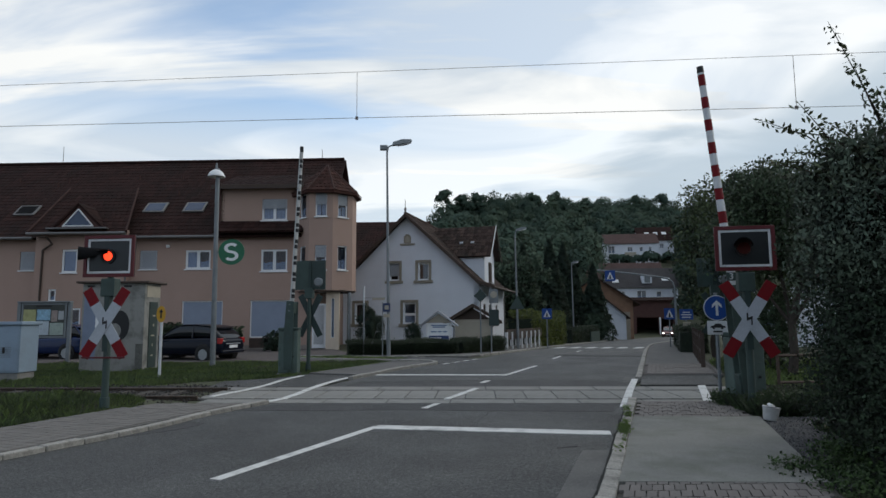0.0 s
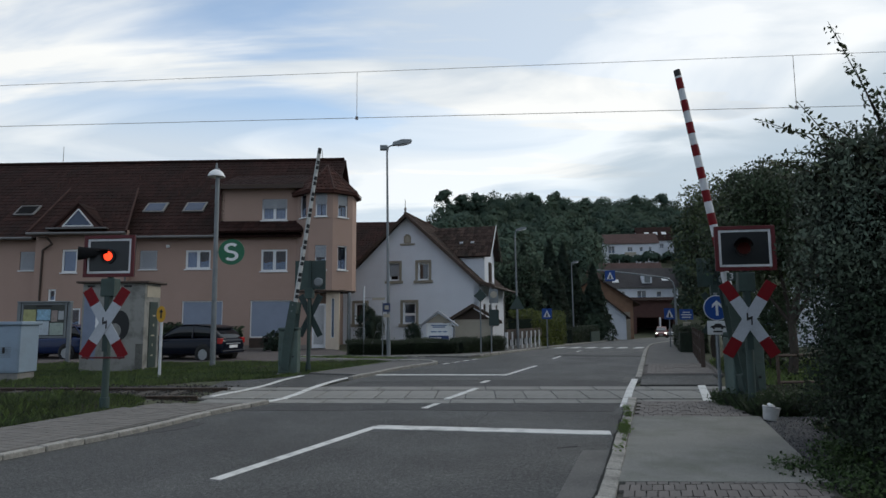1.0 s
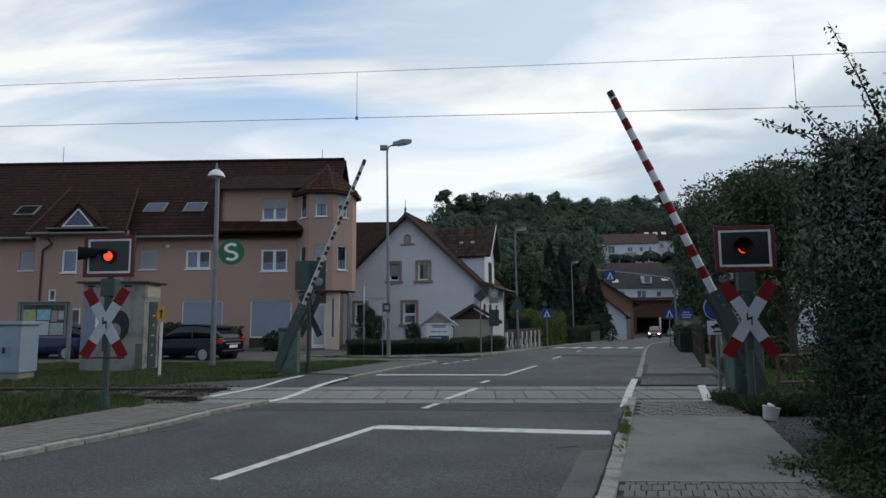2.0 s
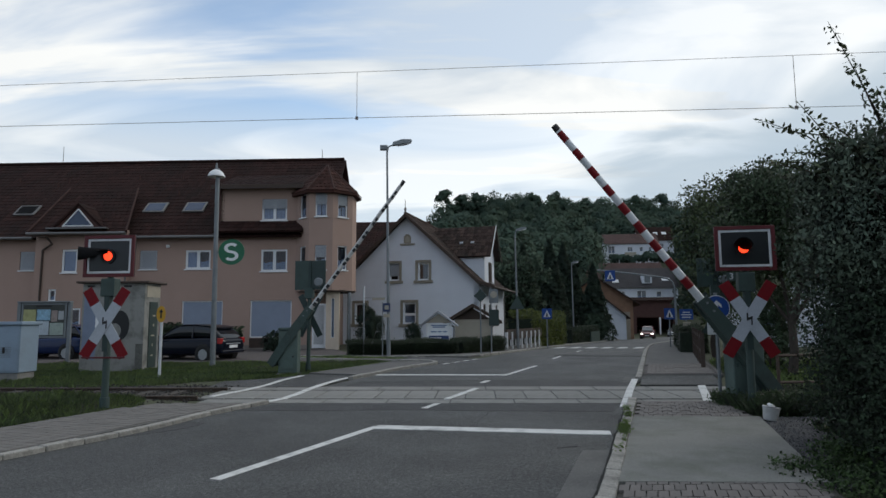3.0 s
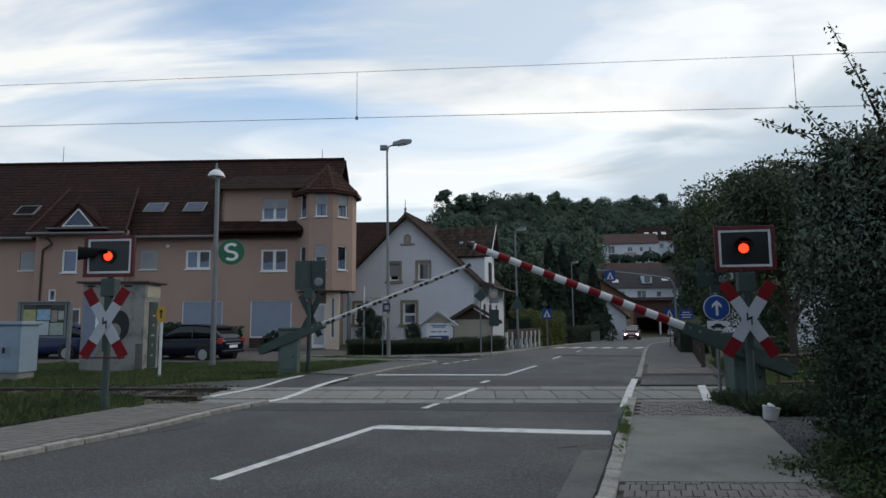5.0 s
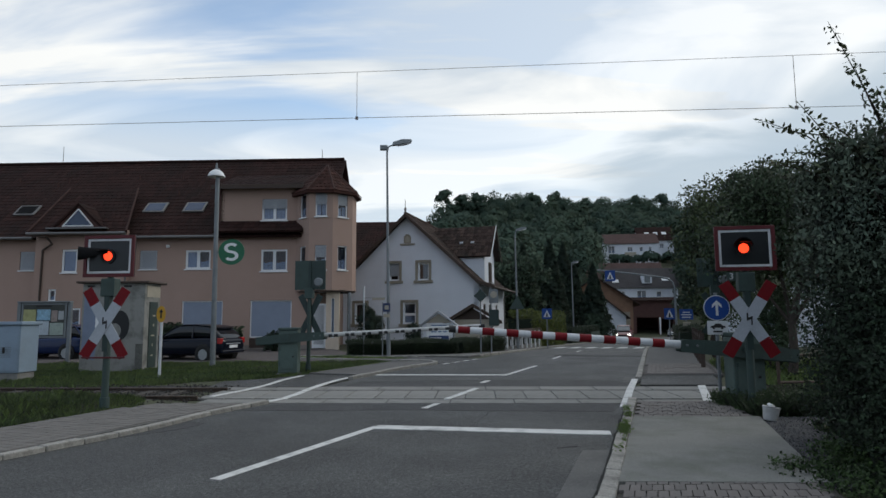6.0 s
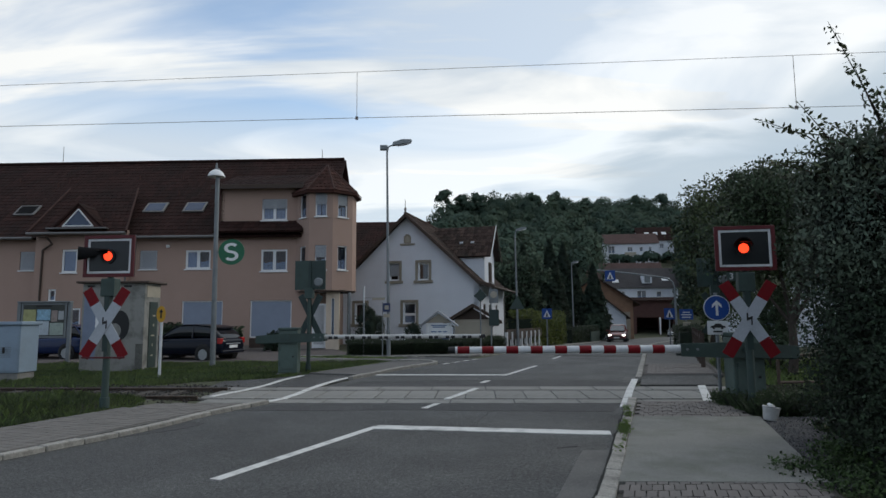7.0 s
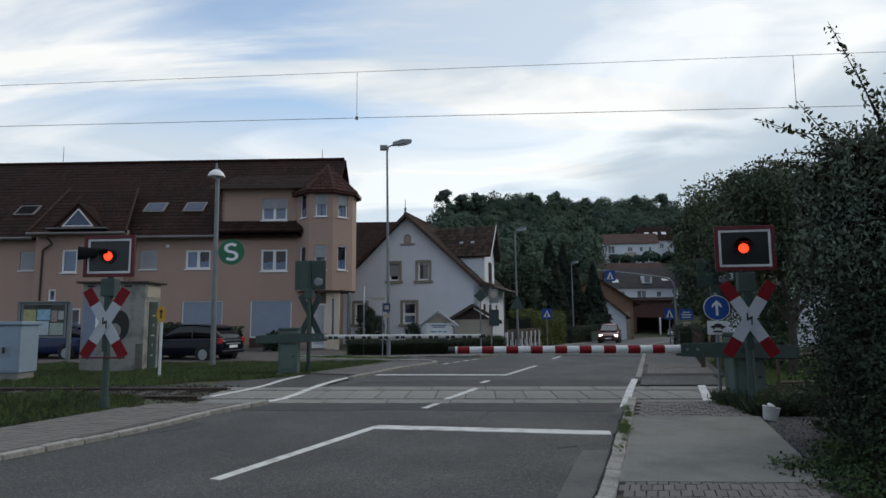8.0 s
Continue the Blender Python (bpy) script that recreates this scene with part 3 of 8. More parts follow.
def markings():
    marking("stop_line", [(-1.0, 9.3), (2.25, 8.70)], 0.30, "worn white stop line across the lane", 0.010)
    marking("centre_line", [(-2.25, 6.35), (-0.97, 9.38)], 0.13, "white centre line leading to the stop line")
    marking("centre_line", [(-0.35, 11.21), (0.06, 12.3)], 0.12, "white centre dash before the rails")
    marking("centre_line", [(0.06, 12.4), (0.72, 14.2)], 0.13, "white centre dash painted over the deck", 0.018)
    marking("centre_line", [(0.92, 15.5), (1.12, 16.1)], 0.13, "white centre dash behind the rails")
    marking("stop_line", [(-1.9, 17.9), (1.75, 17.6)], 0.28, "white stop line of the oncoming lane", 0.010)
    marking("centre_line", [(1.75, 17.7), (3.05, 21.0)], 0.13, "white centre line behind the stop line")
    marking("edge_line", [(3.12, 11.1), (4.02, 13.8), (4.82, 16.1)], 0.15, "broad white line between road and footway on the deck", 0.019)
    marking("edge_line", [(4.85, 11.75), (6.5, 16.3)], 0.16, "white outer line of the footway on the deck", 0.019)
    marking("edge_line", [(-3.45, 11.95), (-3.16, 12.6), (-3.06, 13.4), (-3.02, 14.2), (-2.91, 15.24), (-2.74, 16.3), (-2.5, 17.1)], 0.15, "white edge line curving over the deck", 0.02)
    marking("edge_line", [(-4.74, 13.0), (-4.6, 13.5), (-4.42, 14.1), (-4.22, 15.2), (-4.16, 16.5), (-3.93, 17.7)], 0.14, "white outer line of the opposite footway", 0.02)
    for i in range(4):
        a = Vector((-0.05, 22.0)).lerp(Vector((1.45, 25.0)), (i + 0.1) / 4)
        b = Vector((-0.05, 22.0)).lerp(Vector((1.45, 25.0)), (i + 0.62) / 4)
        marking("edge_dash", [tuple(a), tuple(b)], 0.13, "white dash across the side street mouth")
    for i in range(3):
        y = 24.5 + 6 * i
        marking("centre_dash", [(0.36 * y - 4.6, y), (0.36 * (y + 1.6) - 4.6, y + 1.6)], 0.12, "white centre dash on the far road")
    for i in range(8):
        x, y = 6.6 + 0.86 * i, 38.4 - 0.30 * i
        marking("zebra_bar", [(x, y - 1.2), (x + 1.0, y + 1.4)], 0.5, "white bar of the zebra crossing")


markings()


def patches():
    pl = [(tr(u, v).x, tr(u, v).y) for u, v in ((-3.6, -1.37), (2.55, -1.37), (2.2, -2.35), (-1.2, -2.2), (-4.4, -2.3))]
    tagged(part("asphalt_patch", slabpoly(bmesh.new(), pl, -0.05, 0.003), ASPHALT_DARK), "darker newer asphalt strip before the rails", "asphalt patch", kind="structure")
    pl = [(tr(u, v).x, tr(u, v).y) for u, v in ((-3.2, 1.5), (3.4, 1.5), (4.0, 2.9), (0.4, 3.2), (-3.0, 2.8))]
    tagged(part("asphalt_patch", slabpoly(bmesh.new(), pl, -0.05, 0.003), ASPHALT_DARK), "darker asphalt strip behind the rails", "asphalt patch", kind="structure")
    pl = [(4.6, 26.5), (7.9, 25.6), (9.9, 31.4), (9.0, 32.0), (6.3, 31.2)]
    tagged(part("asphalt_patch", slabpoly(bmesh.new(), pl, lambda x, y: fall(x, y) - 0.05, lambda x, y: fall(x, y) + 0.003), ASPHALT_DARK), "dark worn asphalt patch on the far road", "asphalt patch", kind="structure")
    pl = [(-4.55, 8.35), (-4.2, 8.75), (-3.75, 9.3), (-3.6, 9.75), (-3.95, 9.95), (-4.12, 9.5), (-4.35, 8.95)]
    tagged(part("asphalt_patch", slabpoly(bmesh.new(), pl, -0.05, 0.003), ASPHALT_DARK), "dark worn hollow in the asphalt by the kerb", "asphalt patch", kind="structure")
    for pts in ([(0.35, 9.05), (0.62, 10.2), (0.98, 11.6)], [(0.9, 6.3), (1.35, 7.75), (1.62, 7.85)]):
        bm = bmesh.new()
        for a, b in zip(pts, pts[1:]):
            rod(bm, (a[0], a[1], 0.0), (b[0], b[1], 0.0), 0.005, 0.005, 6)
        tagged(part("tar_seam", bm, TAR), "thin dark tar seam in the asphalt", "tar seam", kind="structure")


patches()


def opposite_pavers(host):
    """Small square pavers of the opposite footway, in rows along its kerb."""
    a, b = Vector((-5.07, 7.6)), Vector((-3.72, 11.5))
    d = (b - a).normalized()
    nv = Vector((-d.y, d.x))
    ang = math.degrees(math.atan2(d.y, d.x))
    ob = None
    for i in range(32):
        for j in range(11):
            p = a + d * (i * 0.15 - 0.4) + nv * (0.02 + 0.15 * j)
            if p.y > 11.55 or p.x < -10.35 + 0.44 * p.y:
                continue
            m = pose(p.x, p.y, 0.035 + random.uniform(-0.002, 0.002), random.uniform(-0.5, 0.5), random.uniform(-0.5, 0.5), ang)
            if ob is None:
                ob = part("paver", box(0.004, 0.146, 0.004, 0.146, -0.02, 0.024), PAVER_PALE, host, m=m)
            else:
                share("paver", ob, host, m)


PAVER_PALE = mat("pale_paver", (0.165, 0.154, 0.142), 0.9, var=0.2, scale=3, fine=70, bump=0.3, stain=(0.10, 0.098, 0.09), stain_amt=0.5, stain_scale=1.5, obj=0.10)
opposite_pavers(bpy.data.objects["footway_opposite"])


# ---- level crossing equipment ----
def text_mesh(name, body, size, material, parent, m, label=""):
    cu = bpy.data.curves.new(name, "FONT")
    cu.body, cu.size, cu.extrude, cu.align_x, cu.align_y = body, size, 0.002, "CENTER", "CENTER"
    tmp = new(name + "_tmp", cu)
    me = bpy.data.meshes.new_from_object(tmp.evaluated_get(bpy.context.evaluated_depsgraph_get()))
    bpy.data.objects.remove(tmp)
    me.materials.append(material)
    ob = new(name, me)
    ob.parent = parent
    ob.matrix_basis = m
    if label:
        ob["label"] = label
    return ob


CROSS_WHITE = mat("dulled_white_reflective", (0.44, 0.47, 0.52), 0.6, var=0.10, scale=5, fine=40, bump=0.04, stain=(0.30, 0.32, 0.34), stain_amt=0.5, stain_scale=3, spec=0.3)


def crossing_cross(parent, z, back):
    cross = part("warning_cross", box(-0.05, 0.05, -0.02, 0.0, z - 0.5, z + 0.5), GREEN_DARK, parent)
    w = 0.19
    for s in (1, -1):
        ang = s * (27.0 if back else 32.0)
        m = pose(0, -0.045 if s > 0 else -0.032, z, 0, ang, 0)
        if back:
            part("cross_bar", box(-w / 2, w / 2, -0.006, 0.006, -0.70, 0.70, 0.004), GREEN_DARK, cross, m=m)
            continue
        part("cross_bar", box(-w / 2, w / 2, -0.006, 0.006, -0.39, 0.39), CROSS_WHITE, cross, m=m)
        for q in (1, -1):
            part("cross_tip", box(-w / 2, w / 2, -0.006, 0.006, 0.392 * q, 0.70 * q, 0.004), RED_PAINT, cross, "red reflective tip", m=m)
    if not back:
        bm = bmesh.new()
        extr(bm, [(-0.045, 0, 0.10), (-0.02, 0, 0.10), (-0.02, 0, 0.02), (0.045, 0, 0.05), (0.04, 0, -0.10), (0.02, 0, -0.10), (0.02, 0, -0.005), (-0.045, 0, -0.03)], (0, -0.004, 0))
        part("lightning_bolt", bm, BLACK, cross, "black lightning bolt", m=pose(0, -0.053, z, 0, 0, 0))
    return cross


def blink_signal(x, y, rz, label, mast_top=2.4, board_z=2.69, back=False, lens_dx=-0.02, plate=False, hood_rz=-14, hood_len=0.34):
    s = thing("crossing_signal", pose(x, y, 0, 0, 0, rz), label, "crossing signal", "crossing signals")
    part("mast", pole((0, 0.06, -0.1), (0, 0.06, mast_top), 0.062, 0.055, 14), GREEN_STEEL, s)
    part("base_collar", pole((0, 0.06, -0.1), (0, 0.06, 0.22), 0.085, 0.08, 14), GREEN_STEEL, s)
    part("junction_box", box(-0.13, 0.13, -0.03, 0.16, board_z - 0.72, board_z - 0.40, 0.012), GREEN_STEEL, s)
    crossing_cross(s, 1.68 if back else 1.52, back)
    bw, bh = (0.49, 0.45) if back else (0.475, 0.375)
    bd = part("signal_board", box(-bw, bw, -0.01, 0.02, board_z - bh, board_z + bh, 0.006), GREEN_STEEL if back else BLACK_BOARD, s)
    if back:
        part("lamp_housing", lathe(bmesh.new(), [(0.14, 0.0), (0.14, 0.06), (0.11, 0.09)], 16, pose(-0.28, 0.02, board_z - 0.22, -90, 0, 0)), GREY_STEEL, bd, "round grey lamp housing")
        part("cover_plate", box(-0.47, -0.08, 0.021, 0.035, board_z - bh + 0.02, board_z + bh - 0.02, 0.004), GREEN_DARK, bd)
        part("stiffener", box(-0.04, 0.04, 0.02, 0.06, board_z - bh, board_z + bh), GREEN_DARK, bd)
        return s, None
    for nm, mt, a, b, yy in (("red_rim", RED_DARK, 0.0, 0.062, -0.035), ("white_band", WHITE_PAINT, 0.064, 0.104, -0.022)):
        for k, (x0, x1, z0, z1) in enumerate(((-bw + a, bw - a, bh - b, bh - a), (-bw + a, bw - a, -bh + a, -bh + b), (-bw + a, -bw + b, -bh + b, bh - b), (bw - b, bw - a, -bh + b, bh - b))):
            part(nm, box(x0, x1, yy, 0.0, board_z + z0, board_z + z1, 0.003), mt, bd)
    part("lamp_ring", lathe(bmesh.new(), [(0.135, 0.0), (0.135, 0.03), (0.105, 0.03), (0.105, 0.012)], 24, pose(lens_dx, -0.01, board_z, 90, 0, 0)), BLACK, bd)
    part("lamp_lens", lathe(bmesh.new(), [(0.082, 0.0), (0.078, 0.014), (0.045, 0.022), (0.002, 0.025)], 24, pose(lens_dx, -0.018, board_z, 90, 0, 0)), LENS_ON, bd, "red glowing lamp lens", smooth=True)
    # hood over the lens: a half shell that closes to a tube when it is long
    long_ = hood_len > 0.4
    bm = bmesh.new()
    n, steps = 22, 8
    skins = []
    for grow in (0.0, 0.011):
        rows = []
        for i in range(steps + 1):
            f = i / steps
            a0 = 14 - (62 * f if long_ else 0)
            r = (0.095 + 0.03 * f if long_ else 0.138) + grow
            row = []
            for k in range(n + 1):
                a = radians(a0 + (180 - 2 * a0) * k / n)
                ln = hood_len * f if long_ else (0.20 + (hood_len - 0.20) * max(0.0, math.sin(a)) ** 0.5) * f
                row.append(bm.verts.new((r * math.cos(a), -0.02 - ln, r * math.sin(a) + (0.02 if long_ else 0.0))))
            rows.append(row)
        for p, q in zip(rows, rows[1:]):
            for k in range(n):
                bm.faces.new((p[k], p[k + 1], q[k + 1], q[k]))
        skins.append(rows)
    inner, outer = skins
    for a, b in (([r[0] for r in inner], [r[0] for r in outer]), ([r[-1] for r in inner], [r[-1] for r in outer]), (inner[-1], outer[-1])):
        for k in range(len(a) - 1):
            bm.faces.new((a[k], a[k + 1], b[k + 1], b[k]))
    bmesh.ops.recalc_face_normals(bm, faces=bm.faces)
    part("hood", bm, HOOD, bd, "black lamp hood", m=pose(lens_dx, 0, board_z, 0, 0, hood_rz))
    # added flap dims the lamp: swings up under the hood to show the lens
    flap = part("blinker_flap", lathe(bmesh.new(), [(0.098, 0.0), (0.098, 0.004)], 24, pose(0, 0.0, -0.10, 90, 0, 0)), LENS_OFF, bd, "added dark red flap that makes the lamp blink", m=pose(lens_dx, -0.05, board_z + 0.10))
    if plate:
        part("number_plate", box(-0.31, -0.17, -0.03, -0.02, board_z - 0.54, board_z - 0.40), GREEN_STEEL, s)
        text_mesh("number", "3", 0.15, WHITE_PAINT, s, pose(-0.24, -0.035, board_z - 0.47, 90, 0, 0), "white number three")
    return s, flap


sig_r, flap_r = blink_signal(5.03, 10.4, -10, "crossing signal with red lamp and white-red warning cross", plate=True)
sig_l, flap_l = blink_signal(-5.98, 11.2, -5, "crossing signal with red lamp and warning cross in the grass", board_z=2.71, hood_rz=-58, hood_len=0.46)
part("foot_bar", box(-0.40, 0.40, -0.06, -0.03, 0.90, 0.93, 0.004), RED_DARK, sig_l, "thin rust-red cross bar")
sig_b, _ = blink_signal(-4.09, 19.3, 172, "dark green back of a crossing signal and its cross", board_z=2.92, back=True)
sig_c, _ = blink_signal(8.45, 19.6, 172, "dark green back of a crossing signal among leaves", board_z=2.95, back=True)


# Greyer than the near boom's white.
BOOM_BACK = mat("grey_boom", (0.50, 0.50, 0.49), 0.65, var=0.15, scale=4, fine=40, bump=0.05, stain=(0.2, 0.2, 0.19), stain_amt=0.6, stain_scale=3)


def barrier(x, y, side, pivot_z, length, start, radius, label, back, half=0.27, house=(0.0, 0.0)):
    """side -1: the boom points to -x when lowered. half: half the arm's depth; house: the housing's shift from the pivot. Returns the barrier and its moving arm."""
    b = thing("level_crossing_barrier", pose(x, y, 0), label, "barrier", "half barriers")
    hx, hy = house
    hm = pose(hx, hy, 0)
    part("plinth", box(-0.34, 0.34, -0.26, 0.26, -0.1, 0.02, 0.01), CONCRETE, b, m=hm)
    cab = part("drive_housing", box(-0.28, 0.28, -0.20, 0.20, 0.02, pivot_z + 0.20, 0.025), GREEN_PALE, b, m=hm)
    part("lid", box(-0.30, 0.30, -0.22, 0.22, pivot_z + 0.20, pivot_z + 0.28, 0.025), GREEN_STEEL, cab)
    part("service_door", box(-0.22, 0.22, -0.215, -0.20, 0.14, pivot_z - 0.24, 0.006), GREEN_PALE, cab)
    part("lock", pole((0.16, -0.235, 0.5), (0.16, -0.21, 0.5), 0.025, 0.025, 10), BLACK, cab)
    for q in (-1, 1):
        part("hinge", box(-0.235, -0.205, -0.23, -0.21, 0.45 + 0.22 * q, 0.53 + 0.22 * q, 0.004), GREEN_STEEL, cab)
    part("shaft", pole((0, -half - 0.05, pivot_z), (0, max(half, hy) + 0.05, pivot_z), 0.06, 0.06, 14), GREEN_STEEL, b)
    arm = new("boom_arm")
    arm.parent = b
    arm.matrix_basis = pose(0, 0, pivot_z)
    s = side
    for yy in (-half - 0.02, half):
        bm = bmesh.new()
        extr(bm, [(-0.92 * s, yy, -0.16), (-0.92 * s, yy, 0.05), (-0.2 * s, yy, 0.10), (0.3 * s, yy, 0.11), (start * s + 0.1 * s, yy, 0.09), (start * s + 0.1 * s, yy, -0.12), (0.3 * s, yy, -0.15), (-0.2 * s, yy, -0.15)], (0, 0.022, 0))
        part("arm_plate", bm, GREEN_STEEL, arm)
    part("counterweight", box(-0.90 * s, -0.42 * s, -half, half, -0.18, 0.04, 0.02), GREEN_STEEL, arm)
    part("boom_socket", box((start - 0.25) * s, (start + 0.08) * s, -half, half, -0.09, 0.08, 0.02), GREEN_STEEL, arm)
    for u in (start - 0.18, start + 0.0):
        part("bolt", pole((u * s, -half - 0.04, 0.0), (u * s, -half - 0.01, 0.0), 0.022, 0.022, 8), GREY_STEEL, arm)
    tip = length
    boom = part("boom", rod(bmesh.new(), ((start - 0.1) * s, 0, 0), (tip * s, 0, 0), radius, radius * 0.8, 16), BOOM_BACK if back else WHITE_PAINT, arm, "white boom tube" if not back else "pale grey boom tube", smooth=False)
    if not back:
        u = start + 0.36
        while u < tip - 0.2:
            f0, f1 = (u - start) / (tip - start), (u + 0.21 - start) / (tip - start)
            part("red_band", pole((u * s, 0, 0), ((u + 0.21) * s, 0, 0), radius * (1 - 0.2 * f0) + 0.003, radius * (1 - 0.2 * f1) + 0.003, 16), RED_PAINT, boom)
            u += 0.425
    else:
        u = start + 0.2
        k = 0
        while u < tip - 0.1:
            r = radius * (1 - 0.2 * (u - start) / (tip - start))
            part("clamp", box(u * s, (u + 0.11) * s, -r - 0.004, r * 0.4, -r - 0.002, 0.016, 0.004), BLACK, boom)
            u += 0.16 if k % 2 == 0 else 0.33
            k += 1
    part("tip_cap", pole(((tip - 0.10) * s, 0, 0), ((tip + 0.02) * s, 0, 0), radius * 0.84, radius * 0.8, 16), BLACK, boom)
    return b, arm


bar_r, arm_r = barrier(5.23, 11.1, -1, 1.0, 5.13, 1.02, 0.073, "half barrier with red and white striped boom beside the footway", False, 0.11, (0.17, 0.34))
bar_l, arm_l = barrier(-4.52, 18.6, 1, 1.05, 5.72, 0.95, 0.068, "half barrier with pale boom seen from behind", True)


# ---- overhead line ----
def overhead():
    th = thing("overhead_line", pose(0, 0, 0), "thin overhead railway wires with vertical droppers", "overhead line")
    def mz(u):
        return 6.96 + 0.0105 * (u + 2.6)
    cz = 5.92
    us = [-90, -12.2, -2.61, 6.71, 16, 60]
    for nm, r, fz in (("contact_wire", 0.006, lambda u: cz), ("messenger_wire", 0.005, mz)):
        bm = bmesh.new()
        for a, b in zip(us, us[1:]):
            rod(bm, tr(a, 0, fz(a)), tr(b, 0, fz(b)), r, r, 6)
        part(nm, bm, COPPER, th)
    for u in (-12.2, -2.61, 6.71):
        c = cz
        part("dropper", pole(tr(u, 0, c), tr(u, 0, mz(u)), 0.006, 0.006, 6), COPPER, th)
        part("dropper_clamp", box(-0.03, 0.03, -0.012, 0.012, -0.04, 0.03, 0, Matrix.Translation(tr(u, 0, c))), COPPER, th)


overhead()


# ---- buildings ----
RENDER_PINK = mat("salmon_render", (0.395, 0.275, 0.225), 0.92, var=0.05, scale=0.6, fine=90, bump=0.12, stain=(0.34, 0.235, 0.185), stain_amt=0.5, stain_scale=0.35)
RENDER_GREY = mat("grey_base_render", (0.25, 0.22, 0.20), 0.92, var=0.1, scale=1, fine=60, bump=0.1)
# White paint; the bluish daylight on it is put into the colour.
RENDER_WHITE = mat("white_house_render", (0.72, 0.75, 0.81), 0.92, var=0.05, scale=0.7, fine=90, bump=0.12, stain=(0.62, 0.64, 0.69), stain_amt=0.5, stain_scale=0.4)
SANDSTONE = mat("sandstone_surround", (0.29, 0.26, 0.21), 0.9, var=0.18, scale=3, fine=50, bump=0.2)
TILE_BROWN = mat("brown_roof_tile", (0.031, 0.0130, 0.0105), 0.85, var=0.3, scale=1.2, fine=25, bump=0.3, bscale=18, stain=(0.018, 0.012, 0.010), stain_amt=0.8, stain_scale=0.45, spec=0.2, island=0.32)
TILE_OLD = mat("old_roof_tile", (0.056, 0.037, 0.031), 0.9, var=0.4, scale=1.5, fine=14, bump=0.4, bscale=12, stain=(0.024, 0.024, 0.020), stain_amt=0.8, stain_scale=0.9, spec=0.2, island=0.45)
TILE_TOWER = mat("tower_roof_tile", (0.052, 0.022, 0.017), 0.85, var=0.3, scale=1.2, fine=25, bump=0.3, spec=0.2, island=0.35)
TILE_HIP = mat("hip_tile", (0.052, 0.022, 0.017), 0.85, var=0.4, scale=2, fine=14, bump=0.3)
TILE_RED = mat("red_roof_tile", (0.088, 0.050, 0.044), 0.85, var=0.3, scale=0.8, fine=8, bump=0.3)
TILE_DARK = mat("dark_roof_tile", (0.05, 0.047, 0.05), 0.8, var=0.3, scale=0.8, fine=8, bump=0.3)
WOOD_DARK = mat("dark_stained_wood", (0.055, 0.036, 0.027), 0.7, var=0.3, scale=2, fine=40, bump=0.2)
TIMBER_RED = mat("red_brown_boards", (0.075, 0.033, 0.027), 0.8, var=0.25, scale=1.5, fine=20, bump=0.2)
PVC = mat("white_window_frame", (0.80, 0.81, 0.82), 0.45, var=0.05, bump=0.0)
PANE = glass_mat("window_glass", (0.018, 0.028, 0.05), 0.04, 0.7)
PANE_BARE = glass_mat("dark_window_glass", (0.008, 0.010, 0.013), 0.04)
# White net; the sky's blue in the panes is put into its colour.
CURTAIN = mat("net_curtain", (0.50, 0.62, 0.86), 0.9, var=0.25, scale=3, fine=30, bump=0.1)
PANE_CURTAIN = glass_mat("curtained_glass", (0.025, 0.04, 0.075), 0.04, 0.72)
PANE_MID = mat("roof_window_glass", (0.05, 0.075, 0.13), 0.12, var=0.2, bump=0, spec=0.45)
SHUTTER = mat("roller_shutter", (0.33, 0.35, 0.38), 0.6, var=0.06, scale=3, fine=30, bump=0.05)
SHUTTER_BLUE = mat("blue_grey_shop_blind", (0.24, 0.28, 0.36), 0.6, var=0.08, scale=2, fine=20, bump=0.05)
BRICK = mat("brick_wall", (0.26, 0.155, 0.10), 0.9, var=0.25, scale=1.5, fine=14, bump=0.3)
STUCCO = mat("beige_stucco", (0.42, 0.38, 0.31), 0.92, var=0.1, scale=1, fine=40, bump=0.1, stain=(0.30, 0.27, 0.22), stain_amt=0.5)
ZINC = mat("zinc_gutter", (0.19, 0.185, 0.18), 0.5, 0.5, var=0.15, bump=0.03)


